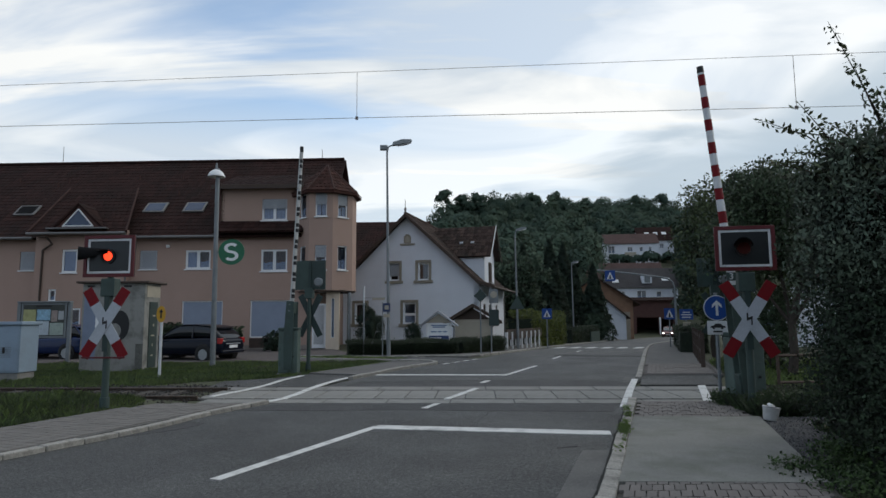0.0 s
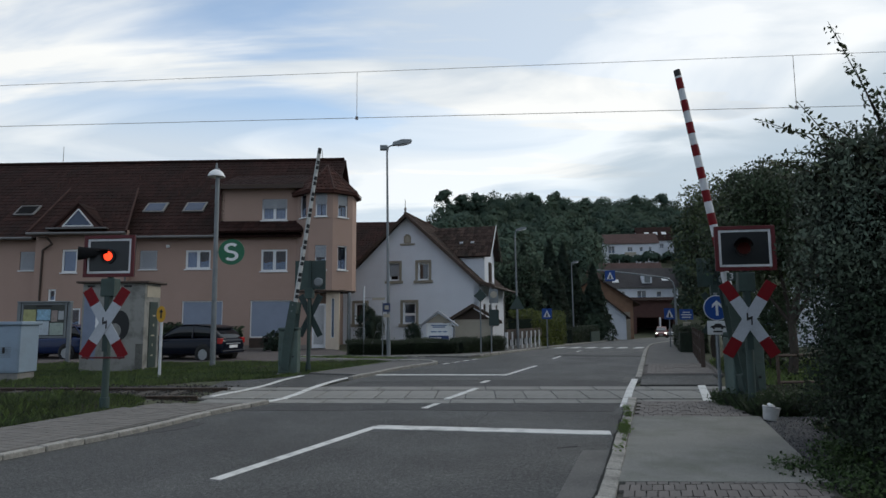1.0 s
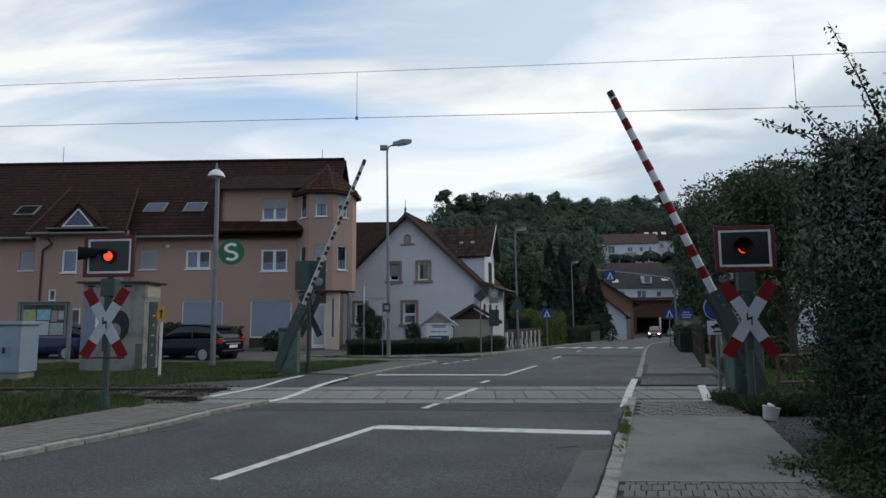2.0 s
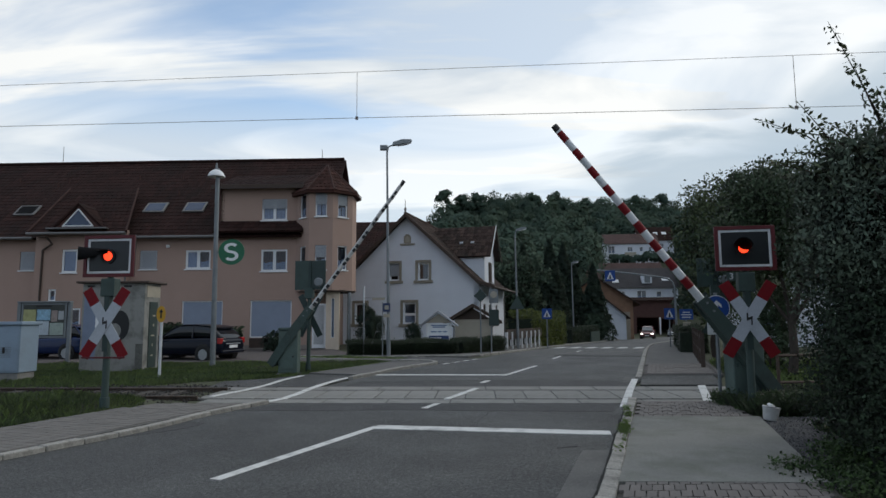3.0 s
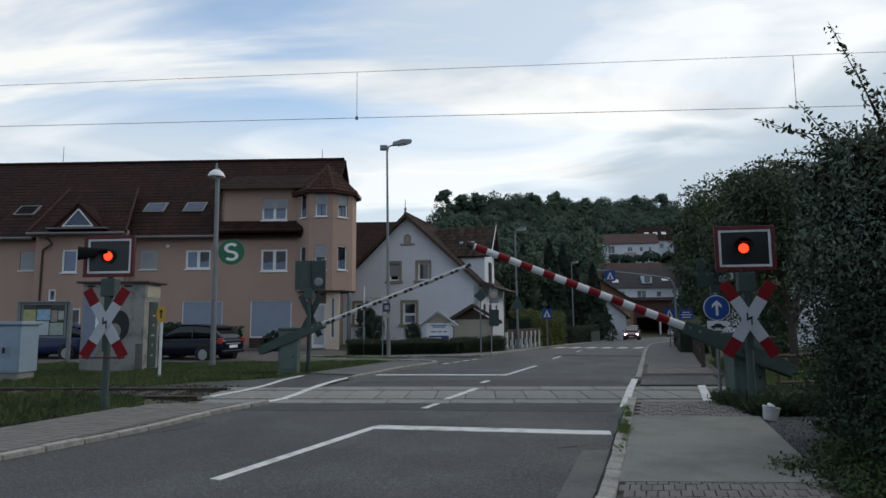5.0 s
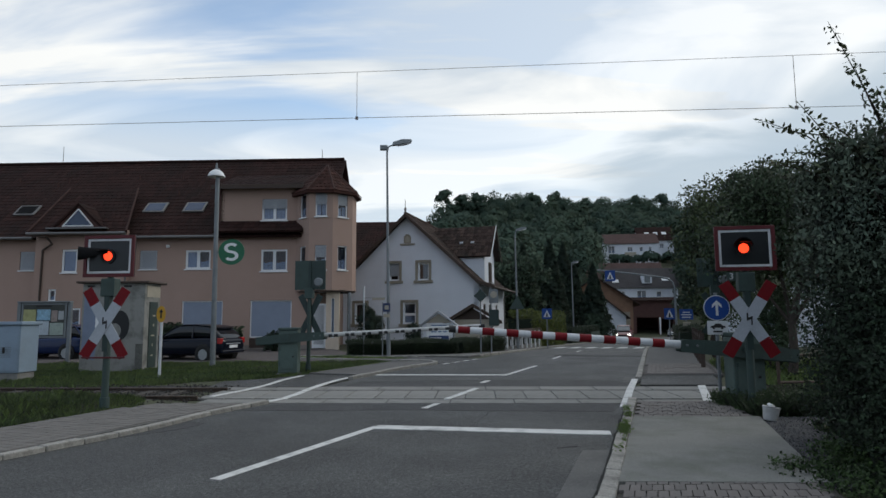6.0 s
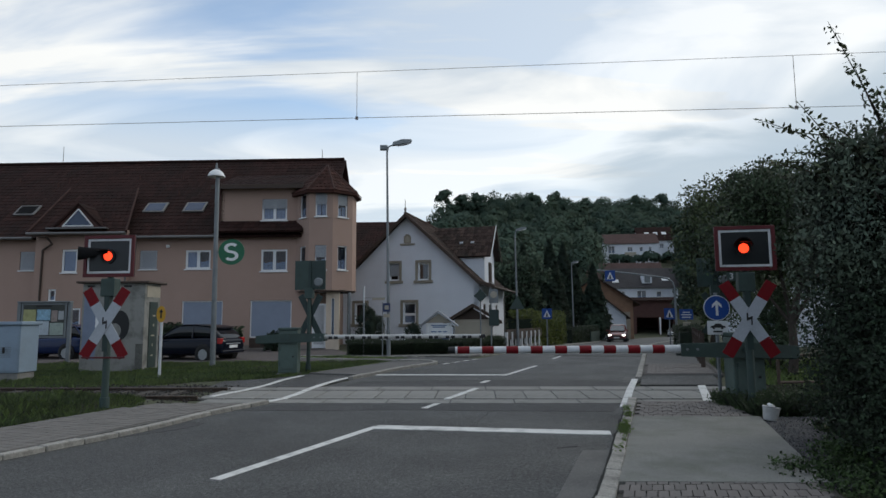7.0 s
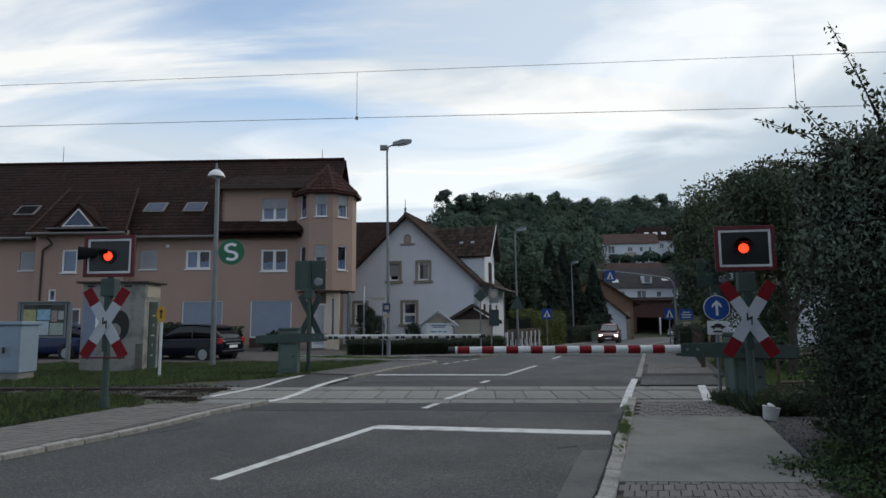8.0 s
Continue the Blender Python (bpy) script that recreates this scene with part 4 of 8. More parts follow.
def wall_bm(u0, u1, z0, z1, holes, thick=0.3):
    """A wall in the x-z plane, its front at y = 0, with rectangular openings (x0, x1, z0, z1) cut through it."""
    us = sorted({u0, u1, *[h[0] for h in holes], *[h[1] for h in holes]})
    zs = sorted({z0, z1, *[h[2] for h in holes], *[h[3] for h in holes]})
    us = [u for u in us if u0 <= u <= u1]
    zs = [z for z in zs if z0 <= z <= z1]
    bm = bmesh.new()
    vf = {(u, z): (bm.verts.new((u, 0, z)), bm.verts.new((u, thick, z))) for u in us for z in zs}
    nu, nz = len(us) - 1, len(zs) - 1

    def solid(i, j):
        if not (0 <= i < nu and 0 <= j < nz):
            return False
        cu, cz = (us[i] + us[i + 1]) / 2, (zs[j] + zs[j + 1]) / 2
        return not any(h[0] < cu < h[1] and h[2] < cz < h[3] for h in holes)
    for i in range(nu):
        for j in range(nz):
            if not solid(i, j):
                continue
            a, b, c, e = vf[us[i], zs[j]], vf[us[i + 1], zs[j]], vf[us[i + 1], zs[j + 1]], vf[us[i], zs[j + 1]]
            bm.faces.new((a[0], b[0], c[0], e[0]))
            bm.faces.new((a[1], e[1], c[1], b[1]))
            for (p, q), (di, dj) in (((a, b), (0, -1)), ((b, c), (1, 0)), ((c, e), (0, 1)), ((e, a), (-1, 0))):
                if not solid(i + di, j + dj):
                    bm.faces.new((p[0], p[1], q[1], q[0]))
    bmesh.ops.recalc_face_normals(bm, faces=bm.faces)
    return bm


def window(parent, u0, u1, z0, z1, m=None, leaves=2, depth=0.06, sill=True, shut=0.0, pane=None, fr=0.10, frame_mat=None):
    """Window filling an opening; shut: share of the height covered by a lowered roller shutter. m places the wall's plane."""
    m = m or Matrix()
    fm = frame_mat or PVC
    y = depth
    bm = bmesh.new()
    boxm(bm, u0, u1, y, y + 0.07, z0, z0 + fr)
    boxm(bm, u0, u1, y, y + 0.07, z1 - fr, z1)
    boxm(bm, u0, u0 + fr, y, y + 0.07, z0 + fr, z1 - fr)
    boxm(bm, u1 - fr, u1, y, y + 0.07, z0 + fr, z1 - fr)
    for k in range(1, leaves):
        c = u0 + (u1 - u0) * k / leaves
        boxm(bm, c - fr * 0.75, c + fr * 0.75, y - 0.005, y + 0.065, z0 + fr, z1 - fr)
    bmesh.ops.transform(bm, matrix=m, verts=bm.verts)
    w = part("window", bm, fm, parent, "white-framed window")
    for k in range(leaves):
        a, b = u0 + (u1 - u0) * k / leaves, u0 + (u1 - u0) * (k + 1) / leaves
        pm = pane if pane is not None and not isinstance(pane, (list, tuple)) else (pane[k] if pane else PANE)
        bm = box(a + fr * 0.8, b - fr * 0.8, y + 0.03, y + 0.045, z0 + fr * 0.8, z1 - fr * 0.8)
        bmesh.ops.transform(bm, matrix=m, verts=bm.verts)
        part("pane", bm, pm, w).visible_shadow = pm not in (PANE, PANE_CURTAIN)
        if pm in (PANE, PANE_CURTAIN):
            # gathered net curtain behind the glass: full, or drawn to the side and short
            full = pm is PANE_CURTAIN
            c0, c1 = a + fr * 0.8, b - fr * 0.8
            zc0 = z0 + fr * 0.8
            zc1 = z1 - fr * 0.8 if full else z0 + (z1 - z0) * 0.42
            rows = []
            bm = bmesh.new()
            cols = 22
            for q in range(cols + 1):
                x = c0 + (c1 - c0) * q / cols
                dip = 0.0 if full else 0.03 * (z1 - z0) * math.sin(2 * math.pi * q / cols)
                yy = y + 0.085 + 0.012 * math.sin(q * 1.9) + 0.006 * math.sin(q * 4.3)
                rows.append((bm.verts.new((x, yy, zc0)), bm.verts.new((x, yy, zc1 - dip))))
            for p, q in zip(rows, rows[1:]):
                bm.faces.new((p[0], q[0], q[1], p[1]))
            bmesh.ops.transform(bm, matrix=m, verts=bm.verts)
            part("curtain", bm, CURTAIN, w, "gathered white net curtain")
    if shut > 0:
        zz = z1 - (z1 - z0) * shut
        bm = bmesh.new()
        n = max(3, int((z1 - zz) / 0.055))
        for k in range(n):
            a = zz + (z1 - zz) * k / n
            boxm(bm, u0 + 0.02, u1 - 0.02, y - 0.035, y - 0.012, a + 0.004, a + (z1 - zz) / n - 0.004)
        bmesh.ops.transform(bm, matrix=m, verts=bm.verts)
        part("roller_shutter", bm, SHUTTER, w, "lowered grey roller shutter")
    if sill:
        bm = box(u0 - 0.06, u1 + 0.06, -0.07, y + 0.02, z0 - 0.06, z0 - 0.002, 0.008)
        bmesh.ops.transform(bm, matrix=m, verts=bm.verts)
        part("sill", bm, fm, w)
    return w


def tile_field(name, a, b, c, e, material, parent, course, tile, lip, seed, label=""):
    """Curved roof tiles in overlapping courses between an eave (a to b) and a top edge (e to c); each tile its own island."""
    rnd = random.Random(seed)
    nrm = (b - a).cross((e + c) / 2 - a).normalized()
    if nrm.z < 0:
        nrm = -nrm
    n = max(2, int(((e - a).length + (c - b).length) / 2 / course))
    vs, fs = [], []
    for k in range(n):
        t0, t1 = k / n, min(1.0, (k + 1.12) / n)
        a0, b0, a1, b1 = a.lerp(e, t0), b.lerp(c, t0), a.lerp(e, t1), b.lerp(c, t1)
        w = max(1, round((b0 - a0).length / tile))
        for i in range(w):
            g = len(vs)
            h = lip * rnd.uniform(0.75, 1.35)
            for f, up in ((0.03, 0.25), (0.28, 1.0), (0.62, 0.9), (0.97, 0.1)):
                u = (i + f) / w
                lo, hi = a0.lerp(b0, u), a1.lerp(b1, u)
                vs += [lo + nrm * (0.004 - lip * 0.2), lo + nrm * (h + up * lip), hi + nrm * (up * lip * 0.9)]
            for q in range(3):
                o = g + 3 * q
                fs += [(o + 1, o + 4, o + 5, o + 2), (o, o + 3, o + 4, o + 1)]
    me = bpy.data.meshes.new(name)
    me.from_pydata([tuple(v) for v in vs], [], fs)
    me.materials.append(material)
    ob = new(name, me)
    ob.parent = parent
    return tagged(ob, label, kind="stuff")


def roof_plane(name, a, b, c, e, material, parent, course=0.33, lip=0.02, thick=0.10, label="", tile=0.3):
    """A roof slope from its eave (a to b) to its top (e to c): a slab covered with curved tiles."""
    a, b, c, e = (Vector(p) for p in (a, b, c, e))
    nrm = (b - a).cross((e + c) / 2 - a).normalized()
    if nrm.z < 0:
        nrm = -nrm
    dn = nrm * thick
    bm = bmesh.new()
    top = [bm.verts.new(p) for p in (a, b, c, e)]
    low = [bm.verts.new(p - dn) for p in (a, b, c, e)]
    bm.faces.new(top)
    bm.faces.new(list(reversed(low)))
    for k in range(4):
        bm.faces.new((top[k], top[(k + 1) % 4], low[(k + 1) % 4], low[k]))
    bmesh.ops.recalc_face_normals(bm, faces=bm.faces)
    r = part(name, bm, material, parent, label)
    tile_field("roof_tiles", a, b, c, e, material, r if parent is None or parent.parent is None else parent, course, tile, lip, int(abs(a.x * 13 + a.z * 7)) + 1)
    return r


def apartment_house():
    H = thing("apartment_house", pose(-5, 34, 0.0, 0, 0, -1.5), "salmon rendered apartment house with brown tiled roof and corner tower", "house")
    # ground and first floor front
    w1 = [(-32.2, -31.2), (-28.9, -28.0), (-24.9, -23.5), (-21.6, -20.7)]
    up = [(a, b, 4.36, 5.4) for a, b in w1] + [(-18.38, -17.5, 4.36, 5.4), (-11.68, -10.71, 4.36, 5.4), (-9.13, -7.74, 4.36, 5.4), (-4.96, -3.51, 4.2, 5.4)]
    low = [(-31.5, -29.5, 0.7, 2.62), (-27.0, -25.0, 0.7, 2.62), (-22.5, -21.4, 0.9, 2.3), (-9.23, -6.99, 0.64, 2.62), (-5.48, -3.22, 0.62, 2.62)]
    part("wall", wall_bm(-36, -1.7, 0.22, 6.35, up + low), RENDER_PINK, H)
    part("wall", box(-36, -35.7, 0.3, 6.6, 0.22, 6.35), RENDER_PINK, H)
    part("wall", box(-2.0, -1.7, 0.3, 6.6, -0.1, 6.35), RENDER_PINK, H)
    part("wall", box(-36, -1.7, 6.6, 6.9, -0.1, 10.3), RENDER_PINK, H)
    bm = bmesh.new()
    extr(bm, [(-2.0, -0.2, 6.3), (-2.0, 6.6, 6.3), (-2.0, 6.6, 10.3), (-2.0, 5.5, 11.5)], (0.3, 0, 0))
    part("gable", bm, RENDER_PINK, H)
    part("plinth", box(-36, -1.28, -0.03, 0.25, -0.3, 0.22, 0.01), RENDER_GREY, H)
    for i, (a, b, z0, z1) in enumerate(up):
        if i == 4 or i == 5:
            window(H, a, b, z0, z1, leaves=1, shut=0.97)
        elif i == 6:
            window(H, a, b, z0, z1, pane=[PANE_CURTAIN, PANE])
        else:
            window(H, a, b, z0, z1, pane=[PANE, PANE] if i > 4 else PANE, leaves=2 if i > 5 else 1)
    for i, (a, b, z0, z1) in enumerate(low):
        w = window(H, a, b, z0, z1, leaves=1, sill=False, pane=SHUTTER_BLUE, fr=0.06)
        if i == 4:
            part("window_base", box(a, b, -0.035, -0.003, 0.08, z0 - 0.03, 0.004), WOOD_DARK, H, "dark panel under the shop window")
        if i > 2:
            for k in range(14):
                zz = z0 + 0.08 + (z1 - z0 - 0.16) * k / 14
                part("blind_slat", box(a + 0.06, b - 0.06, 0.1, 0.125, zz + 0.006, zz + (z1 - z0 - 0.16) / 14 - 0.006), SHUTTER_BLUE, w)
    # projecting middle bay
    bay_w = [(-15.72, -14.86, 4.18, 5.45), (-15.15, -14.52, 1.0, 2.26), (-16.37, -15.93, 2.62, 3.3)]
    mm = pose(0, -0.5, 0)
    part("wall", wall_bm(-17.2, -12.2, 0.22, 6.5, bay_w, 0.28), RENDER_PINK, H, m=mm)
    part("plinth", box(-17.22, -12.18, -0.53, -0.2, -0.3, 0.22, 0.01), RENDER_GREY, H)
    part("wall", box(-17.2, -16.95, -0.22, 0.0, 0.22, 6.4), RENDER_PINK, H)
    part("wall", box(-12.45, -12.2, -0.22, 0.0, 0.22, 6.4), RENDER_PINK, H)
    for k, (a, b, z0, z1) in enumerate(bay_w):
        window(H, a, b, z0, z1, m=mm, leaves=1, pane=PANE_CURTAIN if k == 0 else PANE, sill=k == 0)
    # roofs
    ez, ey, rz, ry = 6.08, -0.45, 11.72, 5.5
    roof = roof_plane("roof", (-36.3, ey, ez), (-1.35, ey, ez), (-1.35, ry, rz + 0.05), (-36.3, ry, rz - 0.05), TILE_BROWN, H)
    roof_plane("roof", (-36.3, 7.2, 10.1), (-1.35, 7.2, 10.1), (-1.35, ry, rz + 0.05), (-36.3, ry, rz - 0.05), TILE_BROWN, H)
    bm = bmesh.new()
    for k in range(87):
        u = -36.3 + 0.4 * k
        rod(bm, (u, ry, rz - 0.01 + 0.1 * (u + 36.3) / 35), (u + 0.43, ry, rz + 0.02 + 0.1 * (u + 36.3) / 35), 0.12, 0.105, 8)
    tagged(part("ridge_tiles", bm, TILE_BROWN, roof), kind="stuff")
    r2 = roof_plane("bay_roof", (-17.4, -0.95, 6.28), (-12.0, -0.95, 6.28), (-13.1, 2.2, 9.32), (-17.2, 2.2, 9.32), TILE_BROWN, H)
    for a, b in (((-12.0, -0.95, 6.36), (-13.1, 2.2, 9.38)), ((-17.4, -0.95, 6.36), (-17.2, 2.2, 9.38))):
        part("hip_ridge", pole(a, b, 0.06, 0.05, 8), TILE_HIP, r2)
    # triangular dormer on the projecting bay
    y0 = -0.75
    dm = part("dormer", extr(bmesh.new(), [(-16.01, y0, 6.6), (-13.51, y0, 6.6), (-14.76, y0, 7.83)], (0, 2.6, 0)), TIMBER_RED, H)
    part("dormer_pane", extr(bmesh.new(), [(-15.51, y0 - 0.02, 6.74), (-14.01, y0 - 0.02, 6.74), (-14.76, y0 - 0.02, 7.56)], (0, 0.015, 0)), PANE_MID, dm)
    bm = bmesh.new()
    for p, q in (((-15.58, 6.69), (-14.76, 7.62)), ((-14.76, 7.62), (-13.94, 6.69)), ((-15.61, 6.69), (-13.91, 6.69))):
        rod(bm, (p[0], y0 - 0.04, p[1]), (q[0], y0 - 0.04, q[1]), 0.04, 0.04, 6)
    part("dormer_frame", bm, PVC, dm)
    roof_plane("dormer_roof", (-16.16, y0 - 0.09, 6.6), (-16.16, 1.9, 6.6), (-14.76, 3.0, 7.95), (-14.76, y0 - 0.09, 7.95), TILE_BROWN, dm)
    roof_plane("dormer_roof", (-13.36, y0 - 0.09, 6.6), (-13.36, 1.9, 6.6), (-14.76, 3.0, 7.95), (-14.76, y0 - 0.09, 7.95), TILE_BROWN, dm)
    part("dormer_sill", box(-16.36, -13.06, -1.05, -0.7, 6.5, 6.58, 0.02), ZINC, dm)
    # wide dormer with its own wall
    dw = part("dormer", wall_bm(-7.3, -2.9, 6.9, 8.85, [(-5.0, -3.6, 7.02, 8.22)], 0.25), RENDER_PINK, H, m=pose(0, 0.1, 0))
    part("dormer_side", extr(bmesh.new(), [(-7.3, 0.1, 6.9), (-7.3, 0.1, 8.8), (-7.3, 2.6, 8.9)], (0.2, 0, 0)), WOOD_DARK, dw, m=pose(0, -0.1, 0))
    part("dormer_trim", box(-7.42, -7.28, -0.06, 0.12, 6.9, 8.9), TIMBER_RED, dw)
    window(H, -5.0, -3.6, 7.02, 8.22, m=pose(0, 0.1, 0), leaves=2, shut=0.45, pane=PANE_CURTAIN)
    roof_plane("dormer_roof", (-7.7, -0.35, 8.86), (-2.6, -0.35, 8.86), (-2.6, 3.6, 10.35), (-7.7, 3.6, 10.35), TILE_BROWN, H)
    part("fascia", box(-7.7, -2.6, -0.42, -0.36, 8.72, 8.94), WOOD_DARK, H)
    roof_plane("skirt_roof", (-7.4, -0.75, 6.32), (-2.5, -0.75, 6.32), (-2.7, 0.12, 7.0), (-7.3, 0.12, 7.0), TILE_BROWN, H)
    # corner tower
    T = part("tower_core", pole((-1.48, 0.6, 3.12), (-1.48, 0.6, 8.5), 1.4, 1.4, 8), WOOD_DARK, H)
    vs = [(-1.48 + 1.66 * math.cos(radians(22.5 + 45 * k)), 0.6 + 1.66 * math.sin(radians(22.5 + 45 * k))) for k in range(8)]
    for k in (3, 4, 5, 6, 7):
        a, b = Vector(vs[k]), Vector(vs[(k + 1) % 8])
        ln = (b - a).length
        wm = pose(a.x, a.y, 0, 0, 0, math.degrees(math.atan2(b.y - a.y, b.x - a.x)))
        c = ln / 2
        holes = [(c - 0.31, c + 0.31, 7.05, 8.35), (c - 0.30, c + 0.30, 4.2, 5.5)] if k in (4, 5, 6) else []
        part("tower_wall", wall_bm(0, ln, 3.1, 8.6, holes, 0.18), RENDER_PINK, H, m=wm)
        for j, (p, q, z0, z1) in enumerate(holes):
            window(H, p, q, z0, z1, m=wm, leaves=1, shut=0.5 if (k == 5 or (k == 6 and j == 0)) else 0.0, pane=PANE_CURTAIN if k == 5 and j == 0 else PANE, fr=0.06)
    R = 1.95
    bm = bmesh.new()
    ring = [(-1.48 + R * math.cos(radians(22.5 + 45 * k)), 0.6 + R * math.sin(radians(22.5 + 45 * k))) for k in range(8)]
    low = [bm.verts.new((x, y, 8.30)) for x, y in ring]
    mid = [bm.verts.new((x, y, 8.42)) for x, y in ring]
    tip = bm.verts.new((-1.48, 0.6, 10.2))
    bm.faces.new(list(reversed(low)))
    for k in range(8):
        bm.faces.new((low[k], low[(k + 1) % 8], mid[(k + 1) % 8], mid[k]))
        bm.faces.new((mid[k], mid[(k + 1) % 8], tip))
    tr_ = part("tower_roof", bm, TILE_TOWER, H)
    for k in range(3, 8):
        p, q = ring[k], ring[(k + 1) % 8]
        tile_field("roof_tiles", Vector((*p, 8.43)), Vector((*q, 8.43)), Vector((-1.46, 0.6, 10.2)), Vector((-1.5, 0.6, 10.2)), TILE_TOWER, tr_, 0.3, 0.27, 0.02, k)
    for k in (4, 5, 6, 7):
        a = radians(22.5 + 45 * k)
        part("hip_ridge", pole((-1.48 + R * math.cos(a), 0.6 + R * math.sin(a), 8.46), (-1.48, 0.6, 10.22), 0.055, 0.045, 8), TILE_HIP, tr_)
    part("tower_soffit", pole((-1.48, 0.6, 3.02), (-1.48, 0.6, 3.12), 1.6, 1.62, 8), WOOD_DARK, H)
    part("column", pole((-0.12, 0.15, -0.1), (-0.12, 0.15, 3.05), 0.11, 0.10, 14), GREY_STEEL, H, "round grey steel column")
    pw = wall_bm(-1.25, -0.55, -0.1, 3.05, [(-0.98, -0.80, 0.6, 2.7)], 0.3)
    # Cream render; the strong light on this pier is put into its colour.
    part("wall_pier", pw, mat("lit_cream_render", (0.60, 0.50, 0.40), 0.9, var=0.06, bump=0.1), H, m=pose(0, -0.45, 0))
    window(H, -0.98, -0.80, 0.6, 2.7, m=pose(0, -0.45, 0), leaves=1, sill=False, pane=PANE_CURTAIN, fr=0.03)
    door = part("door", box(-2.06, -1.32, -0.12, -0.02, 0.05, 2.42), PVC, H, "white-framed glazed entrance door")
    part("door_pane", box(-1.96, -1.42, -0.135, -0.11, 0.25, 2.32), PANE, door)
    part("door_handle", pole((-1.5, -0.17, 1.0), (-1.5, -0.17, 1.3), 0.012, 0.012, 8), GREY_STEEL, door)
    # roof windows, vents, gutters
    for u, t, op in ((-19.15, 0.325, 1), (-11.67, 0.345, 0), (-9.36, 0.345, 0), (-27.3, 0.24, 0), (-30, 0.24, 0)):
        z = ez + (rz - ez) * t
        y = ey + (ry - ey) * t
        sm = pose(u, y, z, 43.4, 0, 0)
        fr = part("roof_window", boxm(bmesh.new(), -0.62, 0.62, -0.48, 0.48, 0.02, 0.12, 0.015, sm), ZINC, H, "tilted roof window")
        bm = box(-0.5, 0.5, -0.38, 0.38, 0.118, 0.13)
        bmesh.ops.transform(bm, matrix=sm, verts=bm.verts)
        # Black pane in the open window: the dark inside is painted on it.
        part("glazing", bm, HOOD if op else PANE_MID, fr)
    for u, t in ((-21.46, 0.72), (-18.75, 0.65), (-18.3, 0.71), (-13.97, 0.74), (-11.26, 0.74), (-10.83, 0.51), (-25.8, 0.7)):
        z, y = ez + (rz - ez) * t, ey + (ry - ey) * t
        part("roof_vent", pole((u, y, z - 0.05), (u, y, z + 0.34), 0.07, 0.06, 10), TILE_HIP, H)
    for a, b in ((-36.3, -17.4), (-12.0, -7.4)):
        part("gutter", pole((a, -0.55, 6.08), (b, -0.55, 6.08), 0.075, 0.075, 8), ZINC, H)
    part("gutter", pole((-17.4, -1.03, 6.26), (-12.0, -1.03, 6.26), 0.075, 0.075, 8), ZINC, H)
    bm = bmesh.new()
    pts = [(-17.1, -0.98, 6.2), (-16.3, -0.95, 6.05), (-16.1, -0.8, 5.72), (-16.75, -0.56, 5.42), (-16.8, -0.56, 0.3)]
    for p, q in zip(pts, pts[1:]):
        rod(bm, p, q, 0.055, 0.055, 8)
    part("downpipe", bm, WOOD_DARK, H)
    for u in (-12.05,):
        bm = rod(bmesh.new(), (u, -0.98, 6.2), (u - 0.1, -0.56, 5.6), 0.05, 0.05, 8)
        rod(bm, (u - 0.1, -0.56, 5.6), (u - 0.1, -0.56, 0.3), 0.05, 0.05, 8)
        part("downpipe", bm, ZINC, H)
    part("antenna", pole((-19.9, 5.5, 11.6), (-19.9, 5.5, 12.9), 0.02, 0.015, 6), ZINC, H)
    part("antenna", pole((-2.9, 5.5, 11.6), (-2.9, 5.5, 12.5), 0.02, 0.015, 6), ZINC, H)
    for u, z in ((-19.9, 5.42), (-10.1, 5.62)):
        part("wall_lamp", box(u - 0.08, u + 0.08, -0.14, 0.0, z - 0.08, z + 0.08, 0.02), PVC, H)


apartment_house()


